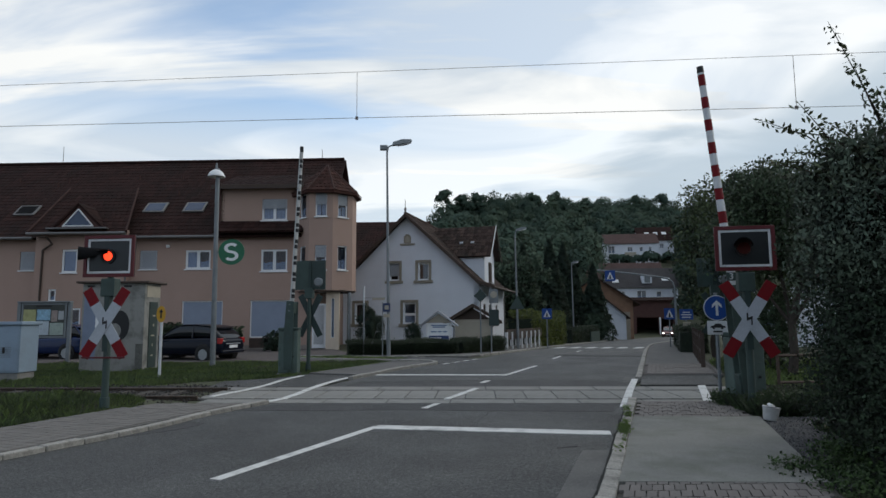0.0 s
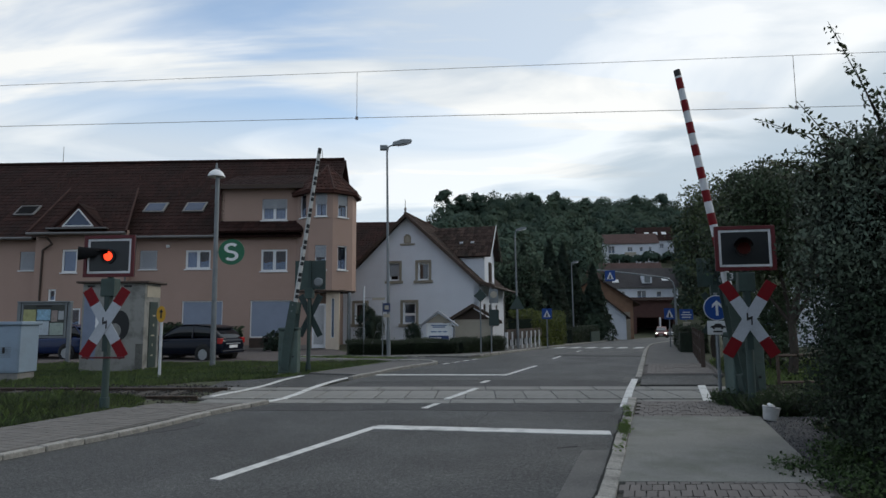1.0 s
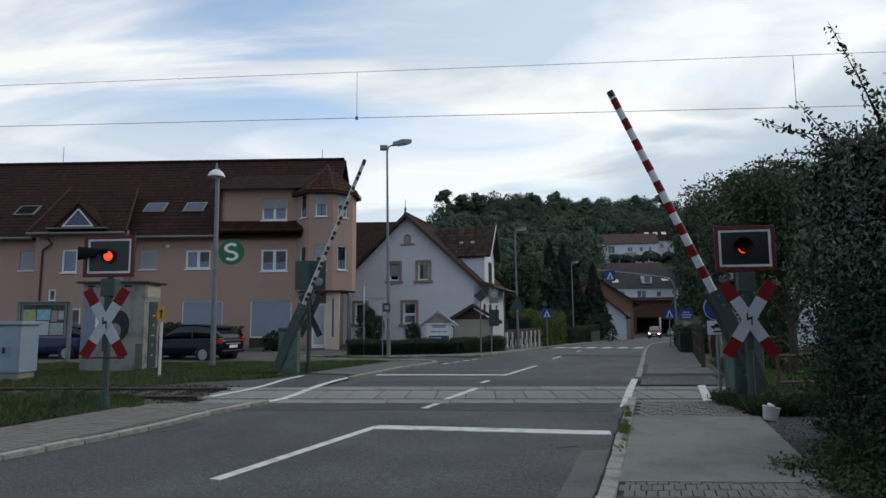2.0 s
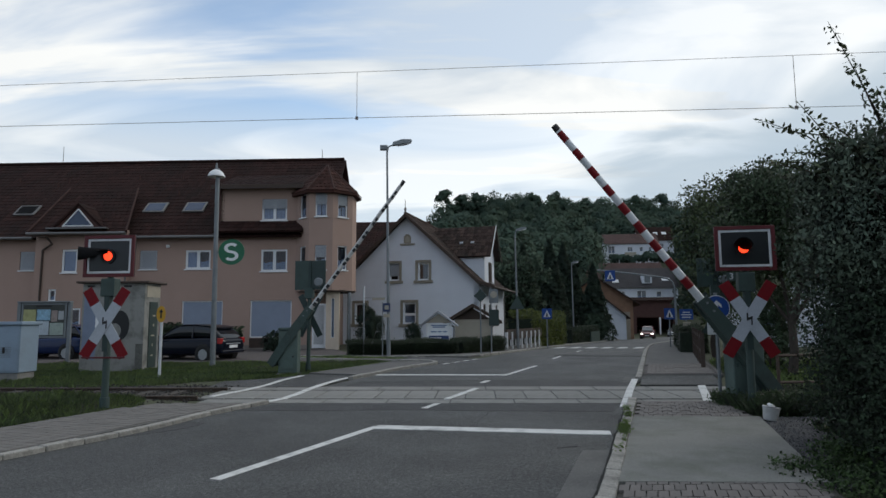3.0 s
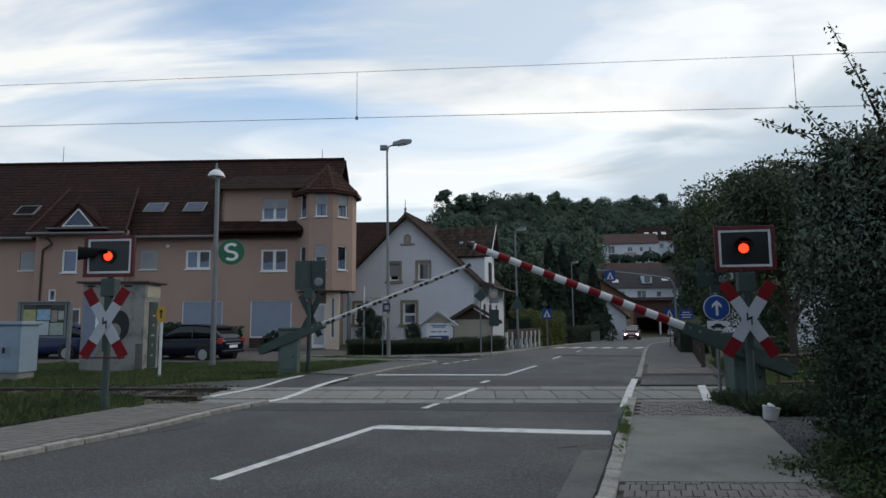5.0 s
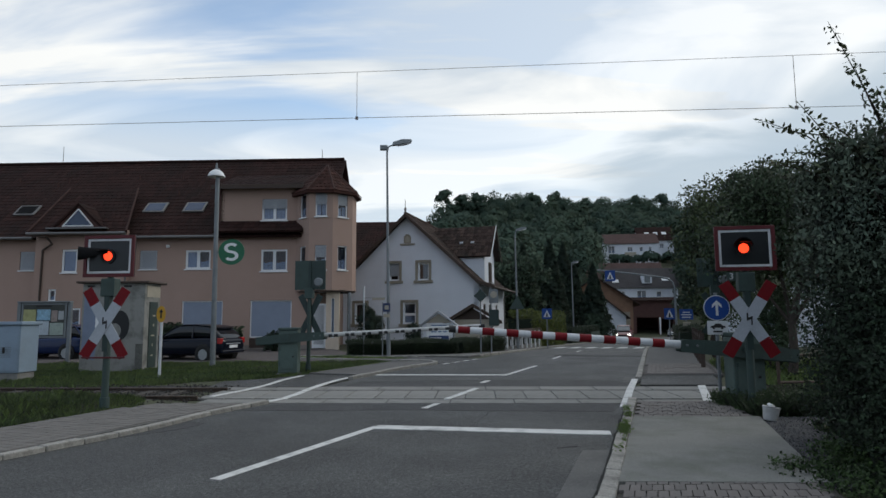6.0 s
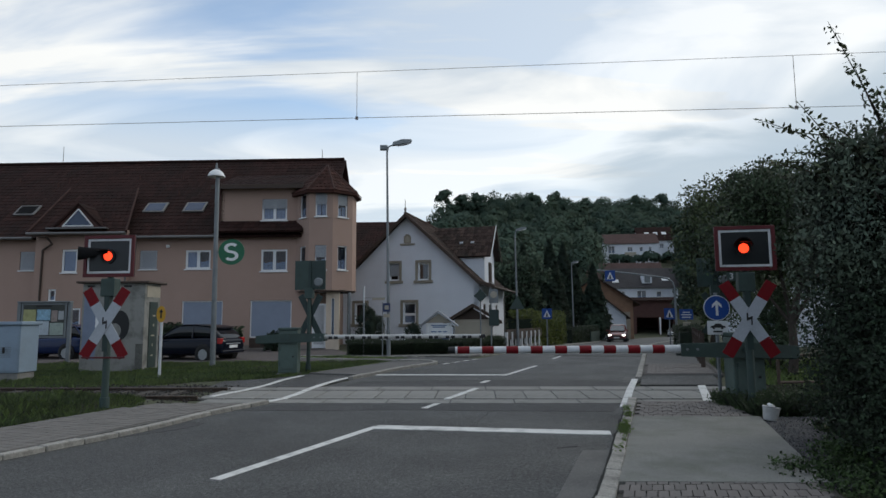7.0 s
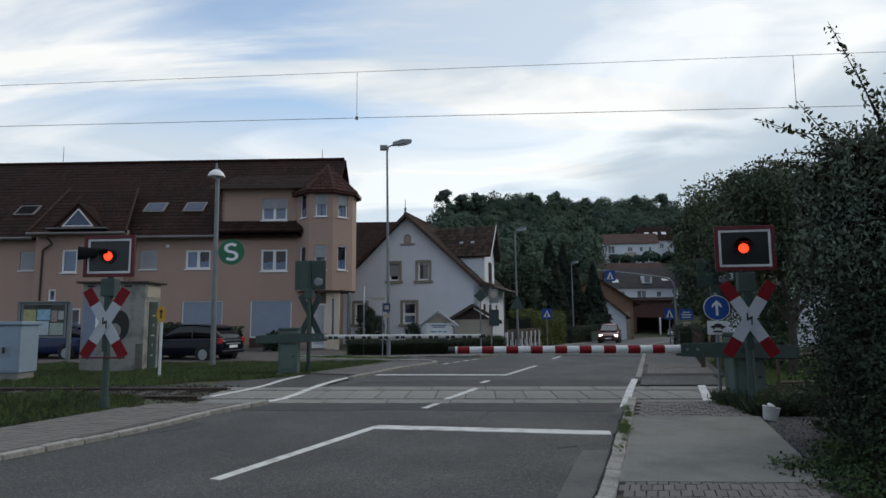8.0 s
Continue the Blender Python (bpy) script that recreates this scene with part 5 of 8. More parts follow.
def white_house():
    H = thing("white_house", pose(-2.28, 40, -0.2, 0, 0, -15), "white rendered old gabled house with sandstone window surrounds", "house")
    z_ap, ez, hw, dep = 8.35, 4.0, 4.65, 8.9
    holes = [(-1.24, -0.56, 4.2, 5.32), (0.70, 1.42, 4.2, 5.32), (-0.30, 0.56, 1.45, 2.8), (-3.6, -2.8, 1.45, 2.8)]
    part("wall", wall_bm(-hw, hw, -0.3, 3.85, [h for h in holes if h[2] < 3], 0.35), RENDER_WHITE, H)
    # gable above the eaves, with its windows cut through
    s = (z_ap - ez) / hw
    bm = wall_bm(-3.15, 3.15, 3.85, 5.34, [h for h in holes if h[2] > 3], 0.35)
    for q in (-1, 1):
        extr(bm, [(q * 3.15, 0, 3.85), (q * 4.65, 0, 3.85), (q * 3.15, 0, 5.34)], (0, 0.35, 0))
    extr(bm, [(-3.15, 0, 5.34), (3.15, 0, 5.34), (0, 0, z_ap)], (0, 0.35, 0))
    part("gable", bm, RENDER_WHITE, H)
    part("wall", wall_bm(0, dep, -0.3, 3.8, [(1.3, 2.2, 1.3, 2.7), (3.2, 4.1, 1.3, 2.7), (5.6, 6.4, 1.3, 2.7)], 0.35), RENDER_WHITE, H, m=pose(hw, 0, 0, 0, 0, 90))
    part("wall", box(-hw, -hw + 0.35, 0.35, dep, -0.3, 3.8), RENDER_WHITE, H)
    part("wall", box(-hw, hw, dep, dep + 0.3, -0.3, 3.8), RENDER_WHITE, H)
    part("gable", extr(bmesh.new(), [(-hw, dep, 3.8), (hw, dep, 3.8), (0, dep, z_ap - 0.05)], (0, 0.3, 0)), RENDER_WHITE, H)
    for k, (a, b, z0, z1) in enumerate(holes):
        bm = bmesh.new()
        t = 0.17
        boxm(bm, a - t, b + t, -0.04, 0.02, z1 + 0.003, z1 + t, 0.01)
        boxm(bm, a - t, a - 0.003, -0.04, 0.02, z0 + 0.003, z1, 0.01)
        boxm(bm, b + 0.003, b + t, -0.04, 0.02, z0 + 0.003, z1, 0.01)
        boxm(bm, a - t - 0.1, b + t + 0.1, -0.09, 0.02, z0 - t, z0, 0.01)
        part("window_surround", bm, SANDSTONE, H, "carved sandstone surround")
        window(H, a, b, z0, z1, leaves=1, depth=0.12, sill=False, shut=(0.72, 0.0, 0.0, 0.0)[k], pane=PANE_BARE if k != 2 else PANE, fr=0.10)
        if k == 2:
            part("transom", box(a + 0.06, b - 0.06, 0.09, 0.16, 1.98, 2.14), PVC, H)
    for a, b in ((1.3, 2.2), (3.2, 4.1), (5.6, 6.4)):
        window(H, a, b, 1.3, 2.7, m=pose(hw, 0, 0, 0, 0, 90), leaves=2, frame_mat=WOOD_DARK)
    # arched attic opening
    bm = bmesh.new()
    pts = [(-0.24, -0.03, 6.6), (0.24, -0.03, 6.6)] + [(0.24 * math.cos(radians(a)), -0.03, 6.95 + 0.24 * math.sin(radians(a))) for a in range(0, 181, 20)]
    extr(bm, pts, (0, 0.05, 0))
    boxm(bm, -0.5, 0.5, -0.07, 0.02, 6.48, 6.58, 0.01)
    at = part("attic_window", bm, SANDSTONE, H, "small arched sandstone attic window")
    part("attic_pane", extr(bmesh.new(), [(-0.15, -0.04, 6.66), (0.15, -0.04, 6.66), (0.15, -0.04, 6.95), (0, -0.04, 7.1), (-0.15, -0.04, 6.95)], (0, 0.008, 0)), STUCCO, at)
    # roofs
    ov = 0.45
    kx, fx = hw + 0.05, hw + 0.95
    kz = z_ap + 0.12 - s * kx
    lo = kz - 0.36
    for q in (1, -1):
        # steep slope with a flatter flared eave
        roof_plane("roof", (q * kx, -ov, kz), (q * kx, dep + ov, kz), (0, dep + ov, z_ap + 0.12), (0, -ov, z_ap + 0.12), TILE_OLD, H, course=0.3, tile=0.24)
        roof_plane("flared_eave", (q * fx, -ov, lo), (q * fx, dep + ov, lo), (q * kx, dep + ov, kz + 0.02), (q * kx, -ov, kz + 0.02), TILE_OLD, H, course=0.3, tile=0.24)
        bm = extr(bmesh.new(), [(0, -ov - 0.05, z_ap - 0.10), (0, -ov - 0.05, z_ap + 0.16), (q * kx, -ov - 0.05, kz + 0.05), (q * kx, -ov - 0.05, kz - 0.2)], (0, 0.05, 0))
        extr(bm, [(q * kx, -ov - 0.05, kz - 0.2), (q * kx, -ov - 0.05, kz + 0.05), (q * fx, -ov - 0.05, lo + 0.05), (q * fx, -ov - 0.05, lo - 0.12)], (0, 0.05, 0))
        part("bargeboard", bm, WOOD_DARK, H)
    bm = bmesh.new()
    for k in range(26):
        rod(bm, (0, -ov + 0.38 * k, z_ap + 0.13), (0, -ov + 0.38 * k + 0.4, z_ap + 0.16), 0.11, 0.095, 8)
    tagged(part("ridge_tiles", bm, TILE_OLD, H), kind="stuff")
    fin = part("finial", lathe(bmesh.new(), [(0.10, 0.0), (0.09, 0.15), (0.04, 0.22), (0.09, 0.34), (0.05, 0.42), (0.025, 0.5), (0.015, 0.95), (0.004, 1.0)], 10, pose(0, -ov, z_ap + 0.05)), WOOD_DARK, H, "turned roof finial")
    # cross gable on the street side
    yc, w2, zr, xw = 3.45, 1.95, 7.98, hw + 0.02
    part("cross_gable", extr(bmesh.new(), [(xw, yc - w2 + 0.25, 3.8), (xw, yc + w2 - 0.25, 3.8), (xw, yc + w2 - 0.25, 6.0), (xw, yc, zr - 0.12), (xw, yc - w2 + 0.25, 6.0)], (-3.2, 0, 0)), RENDER_WHITE, H)
    window(H, yc - 0.4, yc + 0.4, 4.2, 5.5, m=pose(xw + 0.06, 0, 0, 0, 0, 90), leaves=2, depth=-0.02, sill=True, frame_mat=WOOD_DARK)
    for q in (1, -1):
        roof_plane("cross_roof", (xw + 0.42, yc + q * w2, 5.78), (0.9, yc + q * w2, 5.78), (0.9, yc, zr), (xw + 0.47, yc, zr), TILE_OLD, H, course=0.3, tile=0.24)
        part("bargeboard", extr(bmesh.new(), [(xw + 0.48, yc, zr + 0.06), (xw + 0.48, yc, zr - 0.08), (xw + 0.48, yc + q * (w2 + 0.05), 5.65), (xw + 0.48, yc + q * (w2 + 0.05), 5.79)], (0.04, 0, 0)), PVC if q < 0 else WOOD_DARK, H)
    for k in range(2):
        part("roof_window", box(-0.12, 0.12, -0.09, 0.09, 0, 0.05, 0.01, pose(3.0 + 0.75 * k, yc - 1.1, 6.77, 48, 0, 0)), SHUTTER, H)
    part("gutter", pole((fx + 0.05, -ov, lo - 0.03), (fx + 0.05, dep + ov, lo - 0.03), 0.07, 0.07, 8), WOOD_DARK, H)
    part("downpipe", rod(rod(bmesh.new(), (fx, dep - 0.2, lo), (hw + 0.1, dep - 0.2, lo - 0.4), 0.05), (hw + 0.1, dep - 0.2, lo - 0.4), (hw + 0.1, dep - 0.2, -0.2), 0.05), ZINC, H)
    part("chimney", box(-0.9, -0.3, 5.5, 6.1, 6.5, 8.4, 0.02), BRICK, H)


white_house()


def small_garage():
    H = thing("garden_garage", pose(1.55, 33.2, -0.1, 0, 0, -5), "small beige garage with a tiled gable roof", "garage")
    part("wall", box(-0.95, 0.95, 0, 2.6, -0.2, 1.62), STUCCO, H)
    part("gable", extr(bmesh.new(), [(-0.95, 0.0, 1.62), (0.95, 0.0, 1.62), (0, 0.0, 2.2)], (0, 0.2, 0)), WOOD_DARK, H)
    part("garage_door", box(-0.75, 0.75, -0.03, 0.0, 0.0, 1.5, 0.01), STUCCO, H, "pale garage door")
    for q in (1, -1):
        roof_plane("roof", (q * 1.5, -0.35, 1.52), (q * 1.5, 2.9, 1.52), (0, 2.9, 2.42), (0, -0.35, 2.42), TILE_OLD, H, course=0.28)
        part("bargeboard", extr(bmesh.new(), [(0, -0.38, 2.4), (0, -0.38, 2.27), (q * 1.52, -0.38, 1.36), (q * 1.52, -0.38, 1.5)], (0, 0.03, 0)), WOOD_DARK, H)
        bm = rod(bmesh.new(), (q * 1.48, -0.3, 1.45), (q * 1.0, -0.1, 1.25), 0.035)
        rod(bm, (q * 1.0, -0.1, 1.25), (q * 1.0, -0.1, 0.0), 0.035)
        part("downpipe", bm, ZINC, H)


small_garage()


def sign_house():
    H = thing("notice_sign", pose(-0.22, 30, -0.05, 0, 0, -6), "roofed blue and white advertising sign on two posts", "sign board")
    for q in (1, -1):
        part("post", box(q * 0.56 - 0.045, q * 0.56 + 0.045, -0.045, 0.045, -0.1, 1.42), PVC, H)
        roof_plane("roof", (q * 0.92, -0.22, 1.28), (q * 0.92, 0.25, 1.28), (0, 0.25, 1.98), (0, -0.22, 1.98), SHUTTER, H, course=0.24, thick=0.05)
    bd = part("board", box(-0.5, 0.5, -0.03, 0.03, 0.5, 1.40, 0.005), PVC, H)
    part("gable_board", extr(bmesh.new(), [(-0.62, -0.02, 1.42), (0.62, -0.02, 1.42), (0, -0.02, 1.86)], (0, 0.04, 0)), STUCCO, H)
    part("blue_panel", box(-0.47, 0.47, -0.036, -0.03, 0.52, 0.82), mat("navy_panel", (0.02, 0.05, 0.16), 0.5), bd)
    for k in range(2):
        part("text_bar", box(-0.40, 0.12, -0.04, -0.035, 0.60 + 0.10 * k, 0.64 + 0.10 * k), PVC, bd)
    for x0, x1, z in ((-0.38, 0.38, 1.28), (-0.30, 0.30, 1.20), (-0.38, -0.1, 0.98), (-0.05, 0.14, 0.98), (0.2, 0.38, 0.98)):
        part("text_bar", box(x0, x1, -0.036, -0.03, z, z + 0.05), mat("sign_text_blue", (0.10, 0.17, 0.32), 0.5), bd)


sign_house()


def simple_house(name, m, w, dep, ez, rz, wall, roof_mat, label, holes=(), shut=0.0, ov=0.4, sills=True):
    """House whose long side with the eaves looks along -y of its own frame."""
    H = thing(name, m, label, "house")
    part("wall", wall_bm(-w / 2, w / 2, -1.5, ez, list(holes), 0.3), wall, H)
    for q in (-1, 1):
        x = q * w / 2 - (0.3 if q > 0 else 0)
        part("gable", extr(bmesh.new(), [(x, 0.3, -1.5), (x, dep, -1.5), (x, dep, ez), (x, dep / 2 + 0.15, rz - 0.1), (x, 0.3, ez)], (0.3, 0, 0)), wall, H)
    part("wall", box(-w / 2, w / 2, dep, dep + 0.3, -1.5, ez), wall, H)
    for a, b, z0, z1 in holes:
        window(H, a, b, z0, z1, leaves=2 if b - a > 1.1 else 1, sill=sills)
    sl = (rz - ez) / (dep / 2)
    r = roof_plane("roof", (-w / 2 - ov, -ov, ez - ov * sl), (w / 2 + ov, -ov, ez - ov * sl), (w / 2 + ov, dep / 2, rz), (-w / 2 - ov, dep / 2, rz), roof_mat, H, course=0.4)
    roof_plane("roof", (-w / 2 - ov, dep + ov, ez - ov * sl), (w / 2 + ov, dep + ov, ez - ov * sl), (w / 2 + ov, dep / 2, rz), (-w / 2 - ov, dep / 2, rz), roof_mat, H, course=0.4)
    return H, r


def far_houses():
    h, r = simple_house("hillside_house", pose(57.4, 190, 19.6, 0, 0, -8), 15.6, 9, 4.7, 8.0, RENDER_WHITE, TILE_RED, "white hillside house with a red tiled roof",
                        [(-6.9, -4.9, 1.6, 3.8), (-1.2, 0.4, 2.0, 3.4), (2.4, 3.4, 2.0, 3.4), (5.0, 6.0, 2.0, 3.4)])
    part("balcony", box(-2.0, 1.2, -1.4, 0, 0.6, 1.7, 0.05), STUCCO, h)
    h, r = simple_house("hillside_house", pose(68.5, 200, 22.3, 0, 0, -8), 11, 9, 4.2, 8.8, RENDER_WHITE, TILE_BROWN, "white hillside house with a dark brown roof",
                        [(-3.6, -2.4, 1.4, 2.8), (1.0, 2.2, 1.4, 2.8)])
    for k in range(3):
        part("roof_window", box(-0.7, 0.7, -0.6, 0.6, 0.06, 0.16, 0.02, pose(-2.6 + 2.7 * k, 1.9, 6.35, 45, 0, 0)), PVC, r)
    h, r = simple_house("street_house", pose(44.6, 140, 5.6, 0, 0, -6), 15.0, 9.5, 2.9, 7.3, RENDER_WHITE, TILE_DARK, "white street house with a dark slate-grey roof",
                        [(-5.4, -4.0, 0.2, 1.9), (-1.4, 0.6, 0.0, 2.0), (2.8, 3.9, 0.5, 1.8)])
    dm = part("dormer", box(-0.1, 2.0, 0.3, 3.0, 3.6, 5.4, 0.03), RENDER_WHITE, h)
    part("dormer_pane", box(0.45, 1.45, 0.27, 0.3, 3.9, 5.0), PANE, dm)
    part("roof_window", box(-0.9, 0.9, -0.5, 0.5, 0.05, 0.15, 0.02, pose(5.3, 1.6, 4.45, 43, 0, 0)), PVC, r)
    part("roof_window", box(-0.7, 0.7, -0.5, 0.5, 0.05, 0.15, 0.02, pose(-5.8, 1.4, 4.15, 43, 0, 0)), PVC, r)
    simple_house("street_house", pose(41.5, 150, 8.4, 0, 0, -6), 22, 9, 2.6, 6.6, BRICK, TILE_RED, "house with a wide red-brown roof behind the street")
    # brick barn and its white annexe, gables to the crossing
    b = thing("brick_barn", pose(19.9, 82, -1.3, 0, 0, -12), "brick barn with grey tiled roof beside the road", "barn")
    part("wall", box(-4.6, 4.6, 0, 12, -0.5, 5.0), BRICK, b)
    part("gable", extr(bmesh.new(), [(-4.6, 0, 5.0), (4.6, 0, 5.0), (0, 0, 8.1)], (0, 11.9, 0)), BRICK, b)
    part("barn_door", box(2.4, 4.2, -0.06, 0.0, -0.2, 3.6, 0.02), SANDSTONE, b)
    for q in (1, -1):
        roof_plane("roof", (q * 5.5, -0.7, 4.5), (q * 5.5, 12.5, 4.5), (0, 12.5, 8.25), (0, -0.7, 8.25), TILE_OLD, b, course=0.4)
    a = thing("white_annexe", pose(18.4, 74, -1.1, 0, 0, -12), "small white annexe with a steep tiled roof", "annexe")
    part("wall", box(-2.9, 2.9, 0, 6, -0.5, 3.0), RENDER_WHITE, a)
    part("gable", extr(bmesh.new(), [(-2.9, 0, 3.0), (2.9, 0, 3.0), (0, 0, 5.3)], (0, 5.9, 0)), RENDER_WHITE, a)
    for q in (1, -1):
        roof_plane("roof", (q * 3.4, -0.4, 2.6), (q * 3.4, 6.3, 2.6), (0, 6.3, 5.45), (0, -0.4, 5.45), TILE_OLD, a, course=0.4)
    # red-brown boarded barn with an open front at the bend
    c = thing("boarded_barn", pose(37.5, 112, -1.8, 0, 0, -10), "red-brown boarded barn with an open dark front", "barn")
    part("wall", wall_bm(-3.6, 3.6, -0.3, 6.5, [(-3.1, 0.6, -0.3, 3.4), (1.1, 3.1, -0.3, 3.2)], 0.3), TIMBER_RED, c)
    part("wall", box(-3.6, -3.3, 0.3, 9, -0.3, 6.5), TIMBER_RED, c)
    part("wall", box(3.3, 3.6, 0.3, 9, -0.3, 6.5), TIMBER_RED, c)
    part("wall", box(-3.6, 3.6, 9, 9.3, -0.3, 6.5), TIMBER_RED, c)
    part("post", box(0.75, 1.0, -0.15, -0.02, -0.3, 3.4), PVC, c)
    roof_plane("roof", (-4.2, -0.7, 6.4), (4.2, -0.7, 6.4), (4.2, 4.6, 7.1), (-4.2, 4.6, 7.1), TILE_BROWN, c, course=0.4)
    roof_plane("roof", (-4.2, 9.9, 6.4), (4.2, 9.9, 6.4), (4.2, 4.6, 7.1), (-4.2, 4.6, 7.1), TILE_BROWN, c, course=0.4)
    simple_house("street_house", pose(-6.6, 58, 0.7, 0, 0, -2), 9.5, 9, 6.6, 10.6, STUCCO, TILE_BROWN, "house with brown roof behind the white gable")
    simple_house("garden_house", pose(21.5, 37.5, -0.3, 0, 0, -30), 8, 7, 4.4, 6.6, RENDER_WHITE, TILE_RED, "low white house behind the garden trees", [(-2.5, -1.5, 1.0, 2.1), (0.5, 1.5, 1.0, 2.1)])
    simple_house("street_house", pose(46.5, 96, -1.5, 0, 0, -60), 10, 8, 4.5, 8.0, RENDER_WHITE, TILE_RED, "white house beside the road bend", [(-3, -2, 1.2, 2.6), (0, 1, 1.2, 2.6)])


far_houses()


# ---- street furniture ----
def street_lamp(x, y, z, h, rz, arm, label, lean=0.0, twin=False, size=1.0):
    L = thing("street_lamp", pose(x, y, z, 0, lean, rz), label, "street lamp", "street lamps")
    part("post", pole((0, 0, -0.2), (0, 0, 1.1), 0.085, 0.085, 12), GREY_STEEL, L)
    part("shaft", pole((0, 0, 1.1), (0, 0, h - 0.25), 0.065, 0.04, 12), GREY_STEEL, L)
    part("arm", rod(rod(bmesh.new(), (0, 0, h - 0.25), (0.05, 0, h - 0.02), 0.04, 0.035), (0.0, 0, h - 0.03), (arm, 0, h + 0.13), 0.03, 0.03), GREY_STEEL, L)
    bm = bmesh.new()
    extr(bm, [(arm - 0.1, -0.13, h + 0.05), (arm + 0.45, -0.15, h + 0.15), (arm + 0.72, -0.10, h + 0.26), (arm + 0.68, -0.08, h + 0.34), (arm + 0.3, -0.10, h + 0.33), (arm - 0.1, -0.08, h + 0.2)], (0, 0.24, 0))
    if size != 1.0:
        bmesh.ops.transform(bm, matrix=Matrix.Translation((arm, 0, h)) @ Matrix.Diagonal((size, size, size, 1)) @ Matrix.Translation((-arm, 0, -h)), verts=bm.verts)
    hd = part("lamp_head", bm, GREY_STEEL, L)
    bm = extr(bmesh.new(), [(arm + 0.1, -0.10, h + 0.075), (arm + 0.5, -0.12, h + 0.155), (arm + 0.66, -0.09, h + 0.23), (arm + 0.70, -0.09, h + 0.21), (arm + 0.52, -0.12, h + 0.115), (arm + 0.12, -0.10, h + 0.045)], (0, 0.2, 0))
    if size != 1.0:
        bmesh.ops.transform(bm, matrix=Matrix.Translation((arm, 0, h)) @ Matrix.Diagonal((size, size, size, 1)) @ Matrix.Translation((-arm, 0, -h)), verts=bm.verts)
    part("diffuser", bm, PVC if size != 1.0 else SHUTTER, hd, "pale lamp glass")
    if twin:
        part("sensor", box(-0.3, 0.02, -0.09, 0.09, h - 0.16, h + 0.06, 0.03), GREY_STEEL, L)
    return L


lamp_a = street_lamp(-2.29, 26.4, 0, 8.95, 8, 0.35, "tall galvanised street lamp at the corner", -0.6, True)
street_lamp(4.1, 34.9, fall(0, 34.9), 6.55, 5, 0.15, "grey street lamp beside the road", -0.5, size=0.72)
street_lamp(10.72, 52.0, fall(0, 52.0), 6.55, 5, 0.1, "grey street lamp far along the road", -0.4, size=0.72)


def s_band(r, w):
    """White S-shaped band, two arcs joined."""
    bm = bmesh.new()
    pts = []
    for k in range(15):
        a = radians(35 + 235 * k / 14)
        pts.append((r * math.cos(a), r + r * 0.86 * math.sin(a) - r * 0.12))
    for k in range(1, 15):
        a = radians(90 - 235 * k / 14)
        pts.append((r * math.cos(a), -r + r * 0.86 * math.sin(a) + r * 0.12))
    vs = []
    for i, p in enumerate(pts):
        a, b = Vector(pts[max(0, i - 1)]), Vector(pts[min(len(pts) - 1, i + 1)])
        d = (b - a).normalized()
        nv = Vector((-d.y, d.x)) * w / 2
        vs.append([bm.verts.new((p[0] + s * nv.x, yy, p[1] + s * nv.y)) for s, yy in ((1, -0.012), (-1, -0.012), (-1, -0.001), (1, -0.001))])
    for a, b in zip(vs, vs[1:]):
        for k in range(4):
            bm.faces.new((a[k], a[(k + 1) % 4], b[(k + 1) % 4], b[k]))
    bm.faces.new(vs[0])
    bm.faces.new(list(reversed(vs[-1])))
    bmesh.ops.recalc_face_normals(bm, faces=bm.faces)
    return bm


def station_pole():
    P = thing("station_lamp", pose(-8.0, 22.0, 0, 0, -0.35, 0), "grey platform lamp post carrying a round green station sign", "lamp post")
    part("post", pole((0, 0, -0.2), (0, 0, 3.4), 0.095, 0.085, 14), GREY_STEEL, P)
    part("shaft", pole((0, 0, 3.4), (0, 0, 6.95), 0.08, 0.07, 14), GREY_STEEL, P)
    part("shade", lathe(bmesh.new(), [(0.30, 0.0), (0.29, 0.06), (0.22, 0.17), (0.10, 0.25), (0.05, 0.27)], 20, pose(-0.05, 0, 6.66)), PVC, P, "white dome lamp shade", smooth=True)
    part("cap", pole((-0.05, 0, 6.9), (-0.05, 0, 7.15), 0.05, 0.03, 10), GREY_STEEL, P)
    part("bracket", box(-0.02, 0.3, -0.03, 0.03, 3.9, 3.98), GREY_STEEL, P)
    dsc = part("sign_disc", lathe(bmesh.new(), [(0.455, 0.0), (0.455, 0.04)], 36, pose(0.59, -0.06, 3.94, 90, 0, 0)), GREEN_SIGN, P, "round dark green sign")
    part("sign_figure", s_band(0.155, 0.095), PVC, dsc, "white curved band", m=pose(0.59, -0.10, 3.94, 0, 0, 0) @ Matrix.Diagonal((1.25, 1, 1.0, 1)))


station_pole()


def sign_post(name, x, y, z, h, label, r=0.03, category="sign post", rz=0):
    S = thing(name, pose(x, y, z, 0, 0, rz), label, category)
    part("post", pole((0, 0, -0.2), (0, 0, h), r, r, 10), GREY_STEEL, S)
    return S


def plate(parent, name, pts, z, material, y=-0.045, label="", x=0.0):
    return part(name, extr(bmesh.new(), [(px, 0, pz) for px, pz in pts], (0, 0.006, 0)), material, parent, label, m=pose(x, y, z))


def disc(r, n=28):
    return [(r * math.cos(2 * math.pi * k / n), r * math.sin(2 * math.pi * k / n)) for k in range(n)]


def rect(w, h):
    return [(-w / 2, -h / 2), (w / 2, -h / 2), (w / 2, h / 2), (-w / 2, h / 2)]


